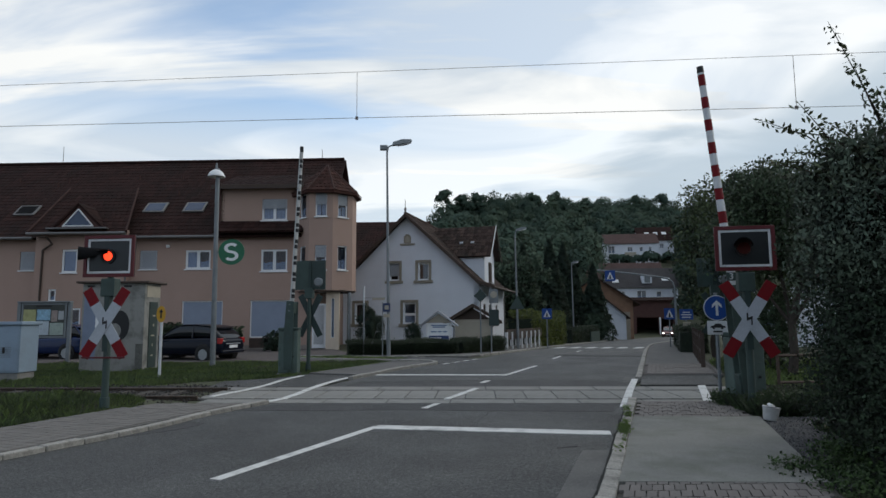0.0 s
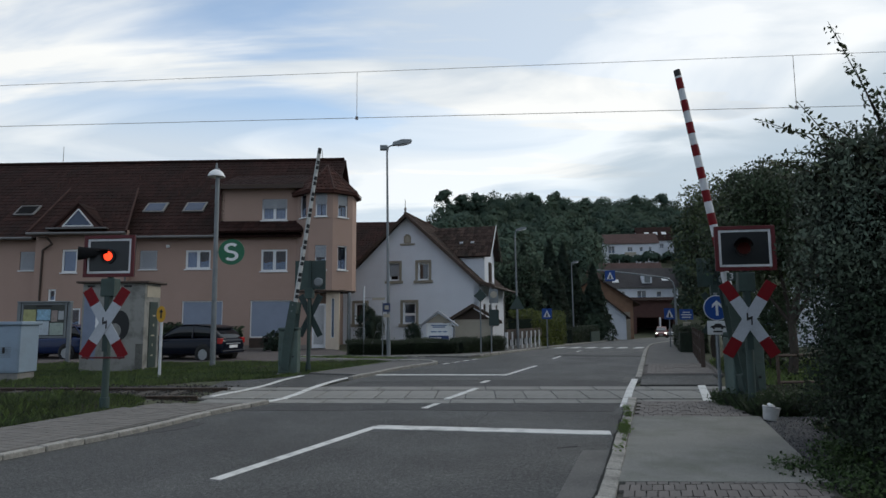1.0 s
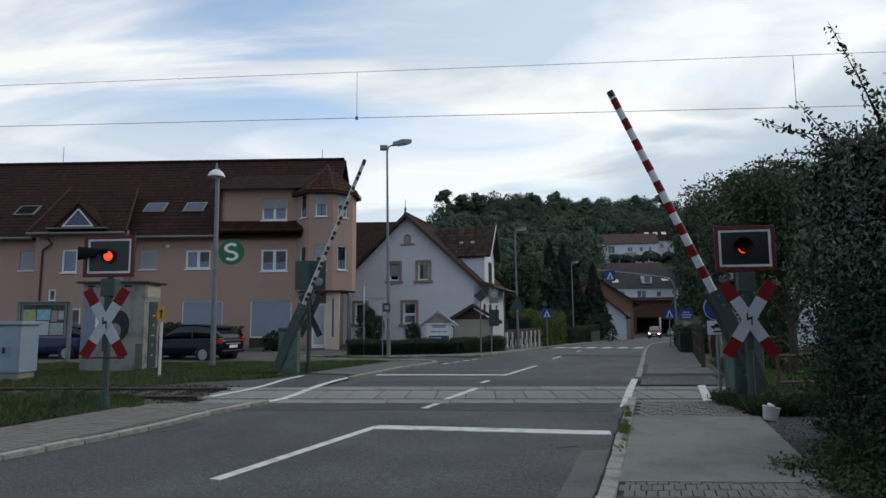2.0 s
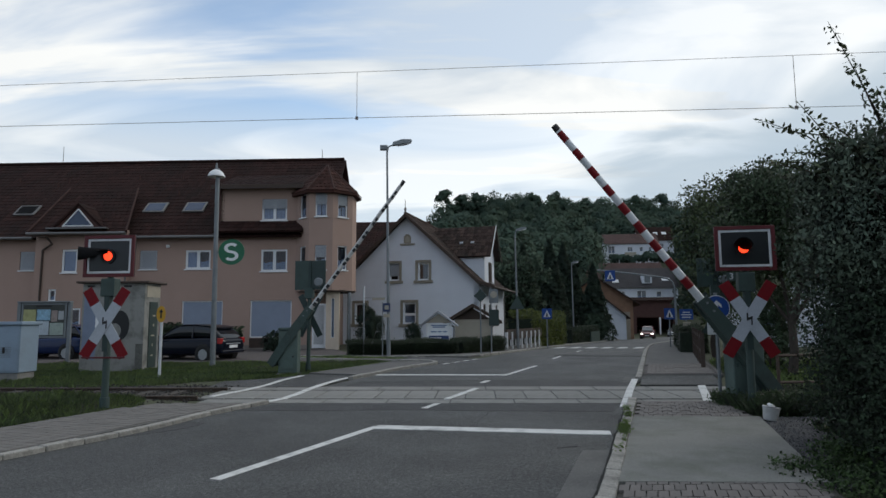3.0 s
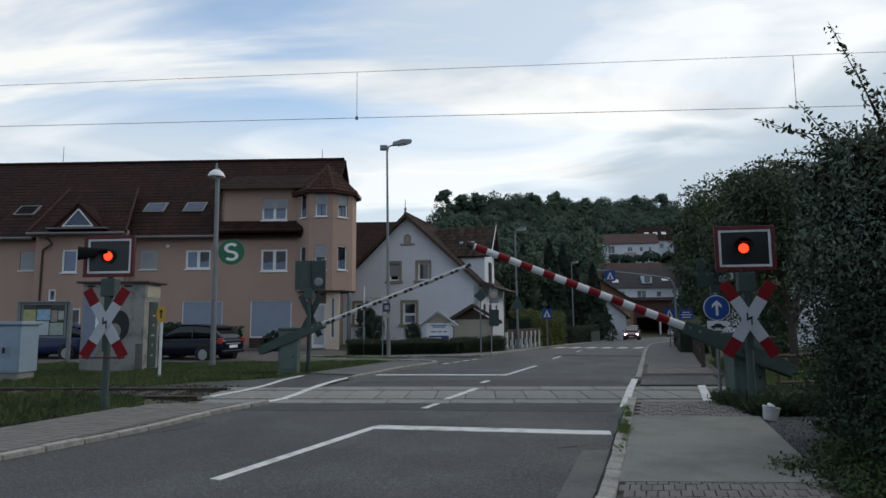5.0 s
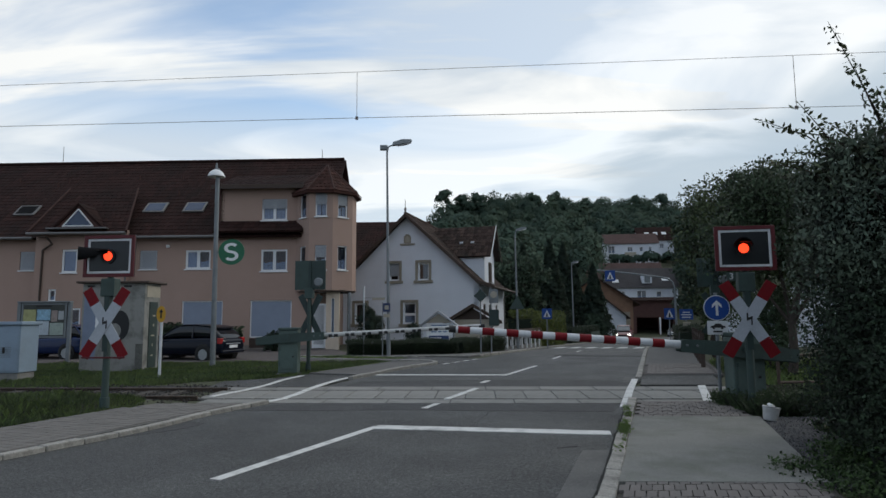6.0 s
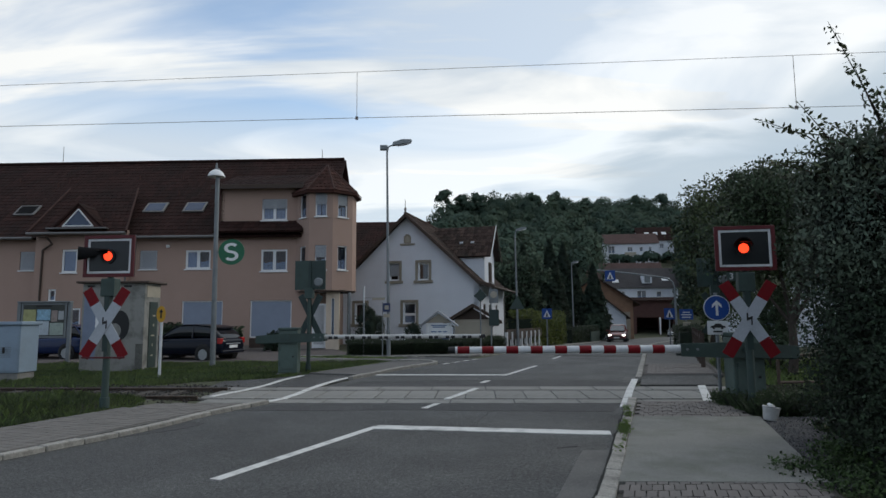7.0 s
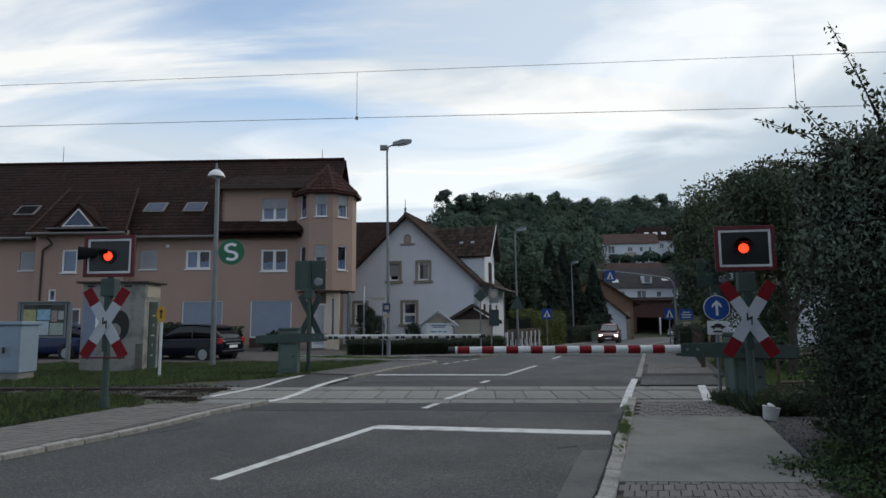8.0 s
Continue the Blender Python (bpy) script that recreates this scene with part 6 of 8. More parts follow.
def blue_arrow_sign():
    S = sign_post("direction_sign", 5.025, 11.62, 0, 2.0, "round blue sign with white upward arrow over a white plate", 0.03, "traffic sign", -8)
    part("clamp", box(-0.05, 0.05, -0.05, 0.03, 1.66, 1.74), GREY_STEEL, S)
    plate(S, "white_edge", disc(0.233), 1.72, WHITE_PAINT, -0.05)
    b = plate(S, "blue_disc", disc(0.218), 1.72, BLUE_SIGN, -0.058)
    plate(S, "arrow", [(-0.022, -0.14), (0.022, -0.14), (0.022, 0.06), (0.085, 0.0), (0.085, 0.055), (0.0, 0.14), (-0.085, 0.055), (-0.085, 0.0), (-0.022, 0.06)], 1.72, WHITE_PAINT, -0.066)
    w = plate(S, "supplement_plate", rect(0.36, 0.25), 1.36, WHITE_PAINT, -0.05)
    car = [(-0.13, -0.02), (-0.115, 0.015), (-0.07, 0.02), (-0.035, 0.055), (0.05, 0.055), (0.085, 0.02), (0.13, 0.01), (0.135, -0.02)]
    plate(S, "car_figure", car, 1.38, BLACK, -0.058)
    for q in (-0.07, 0.075):
        plate(S, "car_wheel_figure", disc(0.022, 12), 1.355, BLACK, -0.06, x=q)
    plate(S, "text_bar", rect(0.16, 0.03), 1.29, BLACK, -0.058)


blue_arrow_sign()


def yellow_post():
    S = sign_post("marker_post", -7.95, 17.8, 0, 1.85, "white post with an oval yellow marker sign", 0.035, "sign post")
    part("white_sleeve", pole((0, 0, -0.05), (0, 0, 1.55), 0.04, 0.04, 10), WHITE_PAINT, S)
    plate(S, "yellow_plate", [(0.13 * math.cos(a), 0.23 * math.sin(a)) for a in [2 * math.pi * k / 24 for k in range(24)]], 1.74, YELLOW_SIGN)
    plate(S, "black_mark", [(-0.02, -0.12), (0.02, -0.12), (0.02, 0.05), (0.06, 0.05), (0.0, 0.14), (-0.06, 0.05), (-0.02, 0.05)], 1.74, BLACK, -0.053)


yellow_post()


def zebra_plate(S, z, s, y=-0.05, x=0.0):
    b = plate(S, "blue_plate", rect(s, s * 1.05), z, BLUE_SIGN, y, x=x)
    plate(S, "white_triangle", [(-s * 0.36, -s * 0.34), (s * 0.36, -s * 0.34), (0, s * 0.38)], z, WHITE_PAINT, y - 0.008, x=x)
    plate(S, "black_bars", [(-s * 0.10, -s * 0.3), (s * 0.12, -s * 0.3), (s * 0.03, s * 0.1), (-s * 0.04, s * 0.1)], z, BLACK, y - 0.014, x=x)


def signs():
    S = sign_post("crossing_sign", 5.9, 36.0, fall(0, 36), 2.25, "blue zebra crossing sign on a grey post", 0.035, "traffic sign")
    zebra_plate(S, 1.98, 0.56)
    S = sign_post("crossing_sign", 13.1, 36.6, fall(0, 36.6), 2.25, "blue zebra crossing sign beside the footway", 0.035, "traffic sign")
    zebra_plate(S, 1.95, 0.62)
    S = sign_post("direction_sign", 14.0, 36.4, fall(0, 36.4), 2.2, "blue direction sign with white writing bars", 0.035, "traffic sign")
    plate(S, "blue_plate", rect(0.78, 0.60), 1.9, BLUE_SIGN)
    for k, (a, w) in enumerate(((0.1, 0.4), (0.0, 0.6), (-0.1, 0.5))):
        plate(S, "text_bar", rect(w, 0.05), 1.88 + a * 1.4, WHITE_PAINT, -0.053)
    for k in range(3):
        plate(S, "white_plate", rect(0.42, 0.09), 1.42 - 0.14 * k, STUCCO)
    # mast arm over the road with a zebra crossing sign
    M = thing("sign_gantry", pose(15.1, 41.0, fall(0, 41)), "curved mast arm holding a zebra crossing sign over the road", "sign gantry")
    part("mast", pole((0, 0, -0.2), (0, 0, 3.8), 0.085, 0.075, 12), GREY_STEEL, M)
    bm = bmesh.new()
    pts = [(0, 0, 3.8), (-0.12, 0, 4.15), (-0.45, 0, 4.38), (-1.2, 0, 4.5), (-2.6, 0, 4.68), (-5.0, 0, 4.95)]
    for p, q in zip(pts, pts[1:]):
        rod(bm, p, q, 0.06, 0.055, 10)
    part("arm", bm, GREY_STEEL, M)
    part("lamp_box", box(-1.9, -1.6, -0.15, 0.15, 4.1, 4.55, 0.03), GREY_STEEL, M)
    zebra_plate(M, 4.56, 0.66, -0.08, -4.2)
    part("hanger", box(-4.25, -4.15, -0.07, -0.03, 4.3, 4.9), GREY_STEEL, M)
    # signs seen from behind, by the white house
    S = sign_post("priority_sign", 1.62, 27.5, 0, 2.95, "grey back of a square priority sign on a post", 0.03, "traffic sign")
    plate(S, "sign_back", [(-0.29, 0), (0, -0.29), (0.29, 0), (0, 0.29)], 2.55, GREEN_DARK)
    S = sign_post("bus_stop_sign", 2.12, 28.0, 0, 2.95, "bus stop sign plate with a pale round mark", 0.03, "bus stop sign")
    plate(S, "stop_plate", rect(0.40, 0.62), 2.55, GREY_STEEL, -0.04, x=0.12)
    plate(S, "round_mark", disc(0.15, 20), 2.62, STUCCO, -0.048, x=0.12)
    part("timetable_case", box(-0.1, 0.34, -0.06, 0.02, 1.25, 1.95, 0.01), GREEN_DARK, S)
    S = sign_post("yield_sign", 4.02, 34.4, fall(0, 34.4), 2.6, "grey back of a triangular yield sign", 0.03, "traffic sign")
    plate(S, "sign_back", [(-0.42, -0.3), (0.42, -0.3), (0, 0.42)], 2.5, GREEN_STEEL)
    S = sign_post("street_name_sign", -3.38, 26.8, 0, 2.95, "thin pale post with a small street name plate", 0.032, "street sign", 0)
    part("sleeve", pole((0, 0, 2.25), (0, 0, 2.95), 0.04, 0.04, 10), WHITE_PAINT, S)
    plate(S, "name_plate", rect(0.55, 0.10), 2.42, STUCCO, -0.05, x=0.62)
    part("plate_arm", box(0.0, 0.9, -0.03, -0.02, 2.46, 2.48), GREY_STEEL, S)
    P = sign_post("parking_sign", -2.52, 26.15, 0, 2.25, "small dark blue sign with white bars on a thin post", 0.02, "traffic sign")
    plate(P, "blue_plate", rect(0.30, 0.36), 2.04, mat("navy_sign", (0.015, 0.03, 0.10), 0.5), -0.09, x=0.17)
    plate(P, "white_figure", rect(0.17, 0.17), 2.04, STUCCO, -0.098, x=0.17)
    plate(P, "white_figure", rect(0.26, 0.14), 1.70, STUCCO, -0.09, x=0.17)


signs()


def utility_cabinet():
    C = thing("utility_cabinet", pose(-11.98, 17.1, 0, 0, 0, 0), "pale blue-grey utility cabinet on a concrete foot", "cabinet")
    CAB = mat("cabinet_paint", (0.25, 0.325, 0.41), 0.55, var=0.08, scale=2, fine=40, bump=0.05, stain=(0.17, 0.20, 0.22), stain_amt=0.4, stain_scale=1.2)
    part("foot", box(-0.72, 0.70, -0.25, 0.45, -0.2, 0.2, 0.02), CONCRETE, C)
    b = part("body", box(-0.76, 0.74, -0.28, 0.48, 0.2, 1.46, 0.02), CAB, C)
    part("roof", box(-0.82, 0.80, -0.34, 0.54, 1.46, 1.56, 0.025), CAB, C)
    for x0, x1 in ((-0.72, -0.02), (0.0, 0.70)):
        part("door", box(x0, x1, -0.298, -0.28, 0.26, 1.42, 0.006), CAB, b)
    part("handle", box(-0.06 - 0.33, -0.02 - 0.33, -0.325, -0.29, 0.72, 0.88, 0.008), BLACK, b)
    for k in range(6):
        part("louvre", box(0.12, 0.52, -0.306, -0.296, 0.62 + 0.05 * k, 0.635 + 0.05 * k), GREY_STEEL, b)
    part("handle", box(0.30, 0.35, -0.325, -0.29, 0.72, 0.88, 0.008), BLACK, b)


utility_cabinet()


def switch_hut():
    W = mat("hut_concrete", (0.275, 0.272, 0.255), 0.92, var=0.14, scale=1.2, fine=50, bump=0.15, stain=(0.115, 0.115, 0.105), stain_amt=0.85, stain_scale=2.3)
    H = thing("switch_hut", pose(-10.2, 19.5, 0), "grey concrete railway hut with graffiti and a dark door", "hut")
    part("wall", box(-1.0, 0.95, 0, 1.05, -0.2, 2.72, 0.02), W, H)
    part("roof", box(-1.14, 1.10, -0.14, 1.2, 2.72, 2.785, 0.015), WOOD_DARK, H, "dark flat roof slab")
    for x0, x1 in ((-0.85, -0.62), (0.28, 0.52)):
        part("vent", box(x0, x1, -0.012, 0.0, 2.60, 2.66, 0.004), BLACK, H)
    part("vent", box(0.95, 0.962, 0.35, 0.75, 2.5, 2.57, 0.004), BLACK, H)
    part("corner_stain", box(0.72, 0.94, -0.006, -0.002, 0.0, 0.85), mat("damp_stain", (0.12, 0.12, 0.11), 0.95, var=0.5, scale=5, fine=30), H)
    d = part("door", box(0.955, 0.975, 0.3, 0.85, 0.1, 2.15, 0.005), GREEN_DARK, H)
    part("lintel", box(0.955, 0.97, 0.1, 1.0, 2.3, 2.65), STUCCO, H)
    for k, (a, b) in enumerate(((0.46, 0.60), (0.52, 0.58), (0.44, 0.66), (0.55, 0.62), (0.50, 0.68))):
        part("writing_bar", box(0.977, 0.982, a, b, 0.45 + 0.31 * k, 0.50 + 0.31 * k + 0.03 * (k % 2)), STUCCO, d)
    part("graffiti", extr(bmesh.new(), [(0.20 + 0.30 * math.cos(a), -0.004, 1.42 + 0.46 * math.sin(a)) for a in [2 * math.pi * k / 26 for k in range(26)]], (0, 0.003, 0)), BLACK, H, "black round graffiti patch")
    part("graffiti", extr(bmesh.new(), [(0.05 + 0.2 * math.cos(a) , -0.006, 1.25 + 0.24 * math.sin(a)) for a in [2 * math.pi * k / 18 for k in range(18)]], (0, 0.003, 0)), W, H, "pale gap in the graffiti")
    part("graffiti", extr(bmesh.new(), [(-0.95, -0.004, 0.5), (-0.55, -0.004, 0.35), (-0.42, -0.004, 1.3), (-0.6, -0.004, 2.2), (-0.92, -0.004, 2.4)], (0, 0.003, 0)), mat("faded_blue_graffiti", (0.21, 0.25, 0.34), 0.9, var=0.2, scale=3), H, "faded blue graffiti")
    part("poster", box(-0.55, -0.18, -0.012, -0.002, 1.35, 1.85), PVC, H, "white paper notice")


switch_hut()


def notice_case():
    N = thing("notice_case", pose(-15.43, 24.4, 0), "glazed notice case with maps on two grey posts", "notice board")
    for x in (-0.98, 0.98):
        part("post", box(x - 0.07, x + 0.07, -0.05, 0.05, -0.1, 2.3, 0.01), GREY_STEEL, N)
    f = part("case", box(-0.88, 0.88, -0.06, 0.06, 0.92, 2.28, 0.015), GREY_STEEL, N)
    part("back_panel", box(-0.80, 0.80, -0.068, -0.06, 1.0, 2.20), mat("case_felt", (0.06, 0.065, 0.06), 0.9), f)
    part("header", box(-0.30, 0.30, -0.075, -0.068, 2.10, 2.18), BLACK, f)
    for x0, x1, z0, z1, m_ in ((-0.78, -0.30, 1.05, 2.02, mat("pale_yellow_paper", (0.36, 0.36, 0.17), 0.7, var=0.4, scale=5)), (-0.26, 0.26, 1.60, 2.02, mat("map_paper", (0.25, 0.42, 0.55), 0.7, var=0.6, scale=9)),
                               (-0.26, 0.22, 1.04, 1.56, mat("white_paper", (0.46, 0.52, 0.58), 0.7, var=0.3, scale=8)), (0.30, 0.53, 1.55, 1.98, mat("pinkish_paper", (0.30, 0.24, 0.22), 0.7, var=0.4, scale=9)),
                               (0.57, 0.78, 1.62, 1.96, mat("grey_paper", (0.36, 0.38, 0.40), 0.7, var=0.3, scale=7)), (0.26, 0.78, 1.04, 1.50, mat("pale_green_paper", (0.34, 0.40, 0.36), 0.7, var=0.4, scale=7))):
        part("paper", box(x0, x1, -0.074, -0.068, z0, z1), m_, f)
    part("roof", box(-1.02, 1.02, -0.12, 0.12, 2.28, 2.34, 0.01), GREY_STEEL, N)


notice_case()


# ---- vehicles ----
CAR_BLACK = mat("black_car_paint", (0.005, 0.007, 0.015), 0.18, var=0.1, bump=0, spec=0.22)
CAR_BLUE = mat("dark_blue_car_paint", (0.010, 0.022, 0.075), 0.2, var=0.1, bump=0, spec=0.35)
CAR_RED = mat("dark_red_car_paint", (0.15, 0.022, 0.024), 0.28, var=0.1, bump=0, coat=0.5)
CAR_SILVER = mat("silver_car_paint", (0.36, 0.38, 0.40), 0.3, 0.4, var=0.06, bump=0, coat=0.6)
TYRE = mat("tyre_rubber", (0.014, 0.014, 0.014), 0.85, var=0.2)
GLASS = mat("car_glass", (0.008, 0.010, 0.014), 0.08, var=0.1, bump=0, spec=0.5)
SCREEN = mat("windscreen_glass", (0.15, 0.165, 0.18), 0.12, 0.9, var=0.05, bump=0)
HEAD_ON = glow_mat("lit_headlamp", (1.0, 0.95, 0.88), 4.5)
HEAD_OFF = mat("headlamp_glass", (0.5, 0.5, 0.5), 0.15, var=0.05, bump=0)
TAIL = mat("tail_lamp", (0.38, 0.02, 0.02), 0.25, var=0.1, bump=0)


def loft(stations, inset=0.72):
    """Rounded body through stations (x, half width, z low, z high)."""
    bm = bmesh.new()
    rings = []
    for x, hw, z0, z1 in stations:
        h = z1 - z0
        pr = [(-hw * 0.90, z0), (-hw, z0 + h * 0.18), (-hw, z0 + h * 0.62), (-hw * 0.95, z0 + h * 0.88), (-hw * inset, z1), (hw * inset, z1), (hw * 0.95, z0 + h * 0.88), (hw, z0 + h * 0.62), (hw, z0 + h * 0.18), (hw * 0.90, z0)]
        rings.append([bm.verts.new((x, y, z)) for y, z in pr])
    for a, b in zip(rings, rings[1:]):
        for k in range(len(a)):
            bm.faces.new((a[k], a[(k + 1) % len(a)], b[(k + 1) % len(a)], b[k]))
    bm.faces.new(rings[0])
    bm.faces.new(list(reversed(rings[-1])))
    bmesh.ops.recalc_face_normals(bm, faces=bm.faces)
    return bm


def rounded(ob, levels=2):
    """Smooth a panel of a car body."""
    for p in ob.data.polygons:
        p.use_smooth = True
    md = ob.modifiers.new("round", "SUBSURF")
    md.levels = md.render_levels = levels
    return ob


def car(name, m, paint, label, lit=False, length=4.1):
    """A hatchback; its front looks along +x of its own frame."""
    C = thing(name, m, label, "car")
    k = length / 4.1
    hull = ((-2.06, 0.60, 0.46, 0.78), (-2.03, 0.74, 0.34, 0.90), (-1.92, 0.82, 0.27, 0.965), (-1.6, 0.86, 0.24, 0.99), (-1.0, 0.875, 0.22, 0.985), (0.0, 0.88, 0.21, 0.965), (0.8, 0.875, 0.21, 0.935),
            (1.2, 0.865, 0.22, 0.89), (1.6, 0.84, 0.23, 0.81), (1.88, 0.78, 0.26, 0.72), (2.0, 0.68, 0.30, 0.64), (2.05, 0.55, 0.36, 0.58))
    rounded(part("body", loft([(x * k, w, a, b) for x, w, a, b in hull], 0.86), paint, C))
    cabin = ((-1.98, 0.66, 0.88, 0.93), (-1.80, 0.69, 0.90, 1.16), (-1.55, 0.675, 0.92, 1.35), (-1.2, 0.665, 0.93, 1.43), (-0.6, 0.66, 0.93, 1.465), (0.0, 0.655, 0.93, 1.455), (0.35, 0.66, 0.93, 1.38), (0.7, 0.69, 0.91, 1.17), (1.05, 0.73, 0.88, 0.95))
    rounded(part("glasshouse", loft([(x * k, w, a, b) for x, w, a, b in cabin], 0.90), GLASS, C, "dark glazing"))
    top = ((-1.70, 0.55, 1.30, 1.335), (-1.5, 0.60, 1.36, 1.41), (-1.2, 0.62, 1.42, 1.46), (-0.6, 0.625, 1.45, 1.495), (0.0, 0.62, 1.44, 1.485), (0.3, 0.59, 1.385, 1.42))
    rounded(part("roof", loft([(x * k, w, a, b) for x, w, a, b in top], 0.9), paint, C))
    part("tailgate_trim", box(-2.075 * k, -2.03 * k, -0.45, 0.45, 0.70, 0.735, 0.01), CAR_SILVER, C)
    part("rear_bumper", box(-2.09 * k, -1.95 * k, -0.72, 0.72, 0.34, 0.47, 0.04), paint, C)
    for s in (-1, 1):
        for wx in (-1.28, 1.3):
            # Black drum: the shade inside the wheel arch is put into its colour.
            part("wheel_arch", pole((wx * k, s * 0.55, 0.34), (wx * k, s * 0.878, 0.34), 0.375, 0.375, 24), BLACK, C)
    for s in (-1, 1):
        for x0, z0, x1, z1 in ((-1.86, 0.93, -1.46, 1.39), (-0.62, 0.95, -0.60, 1.44), (0.98, 0.93, 0.20, 1.42)):
            part("pillar", pole((x0 * k, s * 0.71, z0), (x1 * k, s * 0.60, z1), 0.035, 0.03, 6), paint, C)
        part("mirror", box(0.68 * k, 0.82 * k, s * 0.86, s * 1.02, 0.92, 1.05, 0.02), paint, C)
        part("headlamp", box(1.80 * k, 2.0 * k, s * 0.48, s * 0.76, 0.56, 0.70, 0.02), HEAD_ON if lit else HEAD_OFF, C, "lit headlamp" if lit else "clear headlamp")
        part("tail_lamp", box(-2.03 * k, -1.88 * k, s * 0.60, s * 0.81, 0.72, 0.95, 0.02), TAIL, C, "red tail lamp")
        for wx in (-1.28, 1.3):
            wm = pose(wx * k, s * 0.79, 0.31, 90, 0, 0)
            wh = part("wheel", lathe(bmesh.new(), [(0.22, -0.10), (0.30, -0.10), (0.31, -0.06), (0.31, 0.06), (0.30, 0.10), (0.22, 0.10)], 22), TYRE, C, m=wm)
            part("rim", lathe(bmesh.new(), [(0.21, -0.105), (0.20, -0.08), (0.06, -0.085), (0.05, 0.085), (0.20, 0.08), (0.21, 0.105)], 14), CAR_SILVER, wh)
    part("grille", box(1.96 * k, 2.055 * k, -0.42, 0.42, 0.50, 0.62, 0.01), BLACK, C)
    part("number_plate", box(2.04 * k, 2.07 * k, -0.26, 0.26, 0.38, 0.48), PVC, C)
    part("rear_plate", box(-2.07 * k, -2.04 * k, -0.26, 0.26, 0.55, 0.66), PVC, C)
    part("bumper", box(1.9 * k, 2.06 * k, -0.70, 0.70, 0.24, 0.36, 0.03), BLACK, C)
    return C


car("parked_car", pose(-10.35, 26.0, -0.08, 0, 0, 163), CAR_BLACK, "black hatchback parked on the forecourt", False, 4.0)
car("parked_car", pose(-16.75, 27.3, -0.06, 0, 0, 170), CAR_BLUE, "dark blue car parked behind the notice case", False, 4.2)
car("parked_car", pose(39.0, 107.5, fall(0, 107.5), 0, 0, -112), CAR_SILVER, "silver car parked by the boarded barn", False)
moving_car = car("moving_car", pose(31, 98, fall(0, 98), 0, 0, -115), CAR_RED, "dark red car driving towards the crossing with lit headlamps", True)
for ch in moving_car.children:
    # a tall small car: stretch all but its wheels
    if not ch.name.startswith("wheel"):
        ch.data.transform(Matrix.Diagonal((0.95, 0.98, 1.07, 1.0)))
part("windscreen", extr(bmesh.new(), [(1.06, -0.64, 1.05), (1.06, 0.64, 1.05), (0.47, 0.56, 1.47), (0.47, -0.56, 1.47)], (0.02, 0, 0.02)), SCREEN, moving_car, "windscreen mirroring the pale sky")


# ---- smaller things by the footway ----
def pipe_rail():
    F = thing("pipe_railing", pose(7.35, 14.0, 0, 0, 0, 6), "rusty steel pipe railing in the grass", "railing")
    for x in (0, 1.9, 3.8):
        part("post", pole((x, 0, -0.2), (x, 0, 0.72), 0.035, 0.035, 8), RAIL, F)
    for z in (0.12, 0.70):
        part("rail", pole((-0.02, 0, z), (3.9, 0, z), 0.032, 0.032, 8), RAIL, F)


pipe_rail()


def footway_fence():
    F = thing("timber_fence", pose(7.75, 19.0, 0, 0, 0, 70), "weathered timber post and rail fence by the footway", "fence")
    for k in range(6):
        part("post", box(1.7 * k - 0.06, 1.7 * k + 0.06, -0.06, 0.06, -0.2, 1.08 + 0.04 * (k % 2), 0.01), WOOD_DARK, F)
    for z in (0.5, 0.95):
        part("rail", box(-0.1, 8.6, -0.03, 0.03, z - 0.05, z + 0.05, 0.008), WOOD_DARK, F)


footway_fence()


def bucket():
    B = thing("bucket", pose(4.9, 9.66, 0.0, 3, 9, 20), "dirty white plastic bucket standing on gravel", "bucket")
    part("body", lathe(bmesh.new(), [(0.095, 0.0), (0.10, 0.02), (0.118, 0.18), (0.125, 0.195), (0.125, 0.21), (0.112, 0.21), (0.105, 0.18), (0.09, 0.03)], 24), mat("dirty_white_plastic", (0.55, 0.55, 0.54), 0.45, var=0.1, stain=(0.35, 0.34, 0.32), stain_amt=0.6, stain_scale=9), B, smooth=True)
    bm = bmesh.new()
    for k in range(12):
        a, b = math.pi * k / 12, math.pi * (k + 1) / 12
        rod(bm, (0.128 * math.cos(a), -0.128 * math.sin(a) * 0.95, 0.19 + 0.02 * math.sin(a)), (0.128 * math.cos(b), -0.128 * math.sin(b) * 0.95, 0.19 + 0.02 * math.sin(b)), 0.004, 0.004, 5)
    part("handle", bm, GREY_STEEL, B)
    part("rag", boxm(bmesh.new(), -0.145, -0.06, -0.05, 0.04, 0.19, 0.235, 0.02, pose(0, 0, 0, 8, 14, 0)), PVC, B, "white rag over the rim")


bucket()


def low_fence():
    F = thing("low_garden_wall", pose(3.35, 33.6, fall(0, 34), 0, 0, 66), "low garden fence with white posts and dark boards", "fence")
    part("board", box(0, 7.0, 0.0, 0.06, 0.55, 1.1), WOOD_DARK, F)
    part("base", box(0, 7.0, 0.0, 0.14, -0.3, 0.2), CONCRETE, F)
    for k in range(8):
        part("post", box(0.9 * k - 0.07, 0.9 * k + 0.07, -0.06, 0.10, -0.3, 0.95, 0.01), WHITE_PAINT, F)


low_fence()


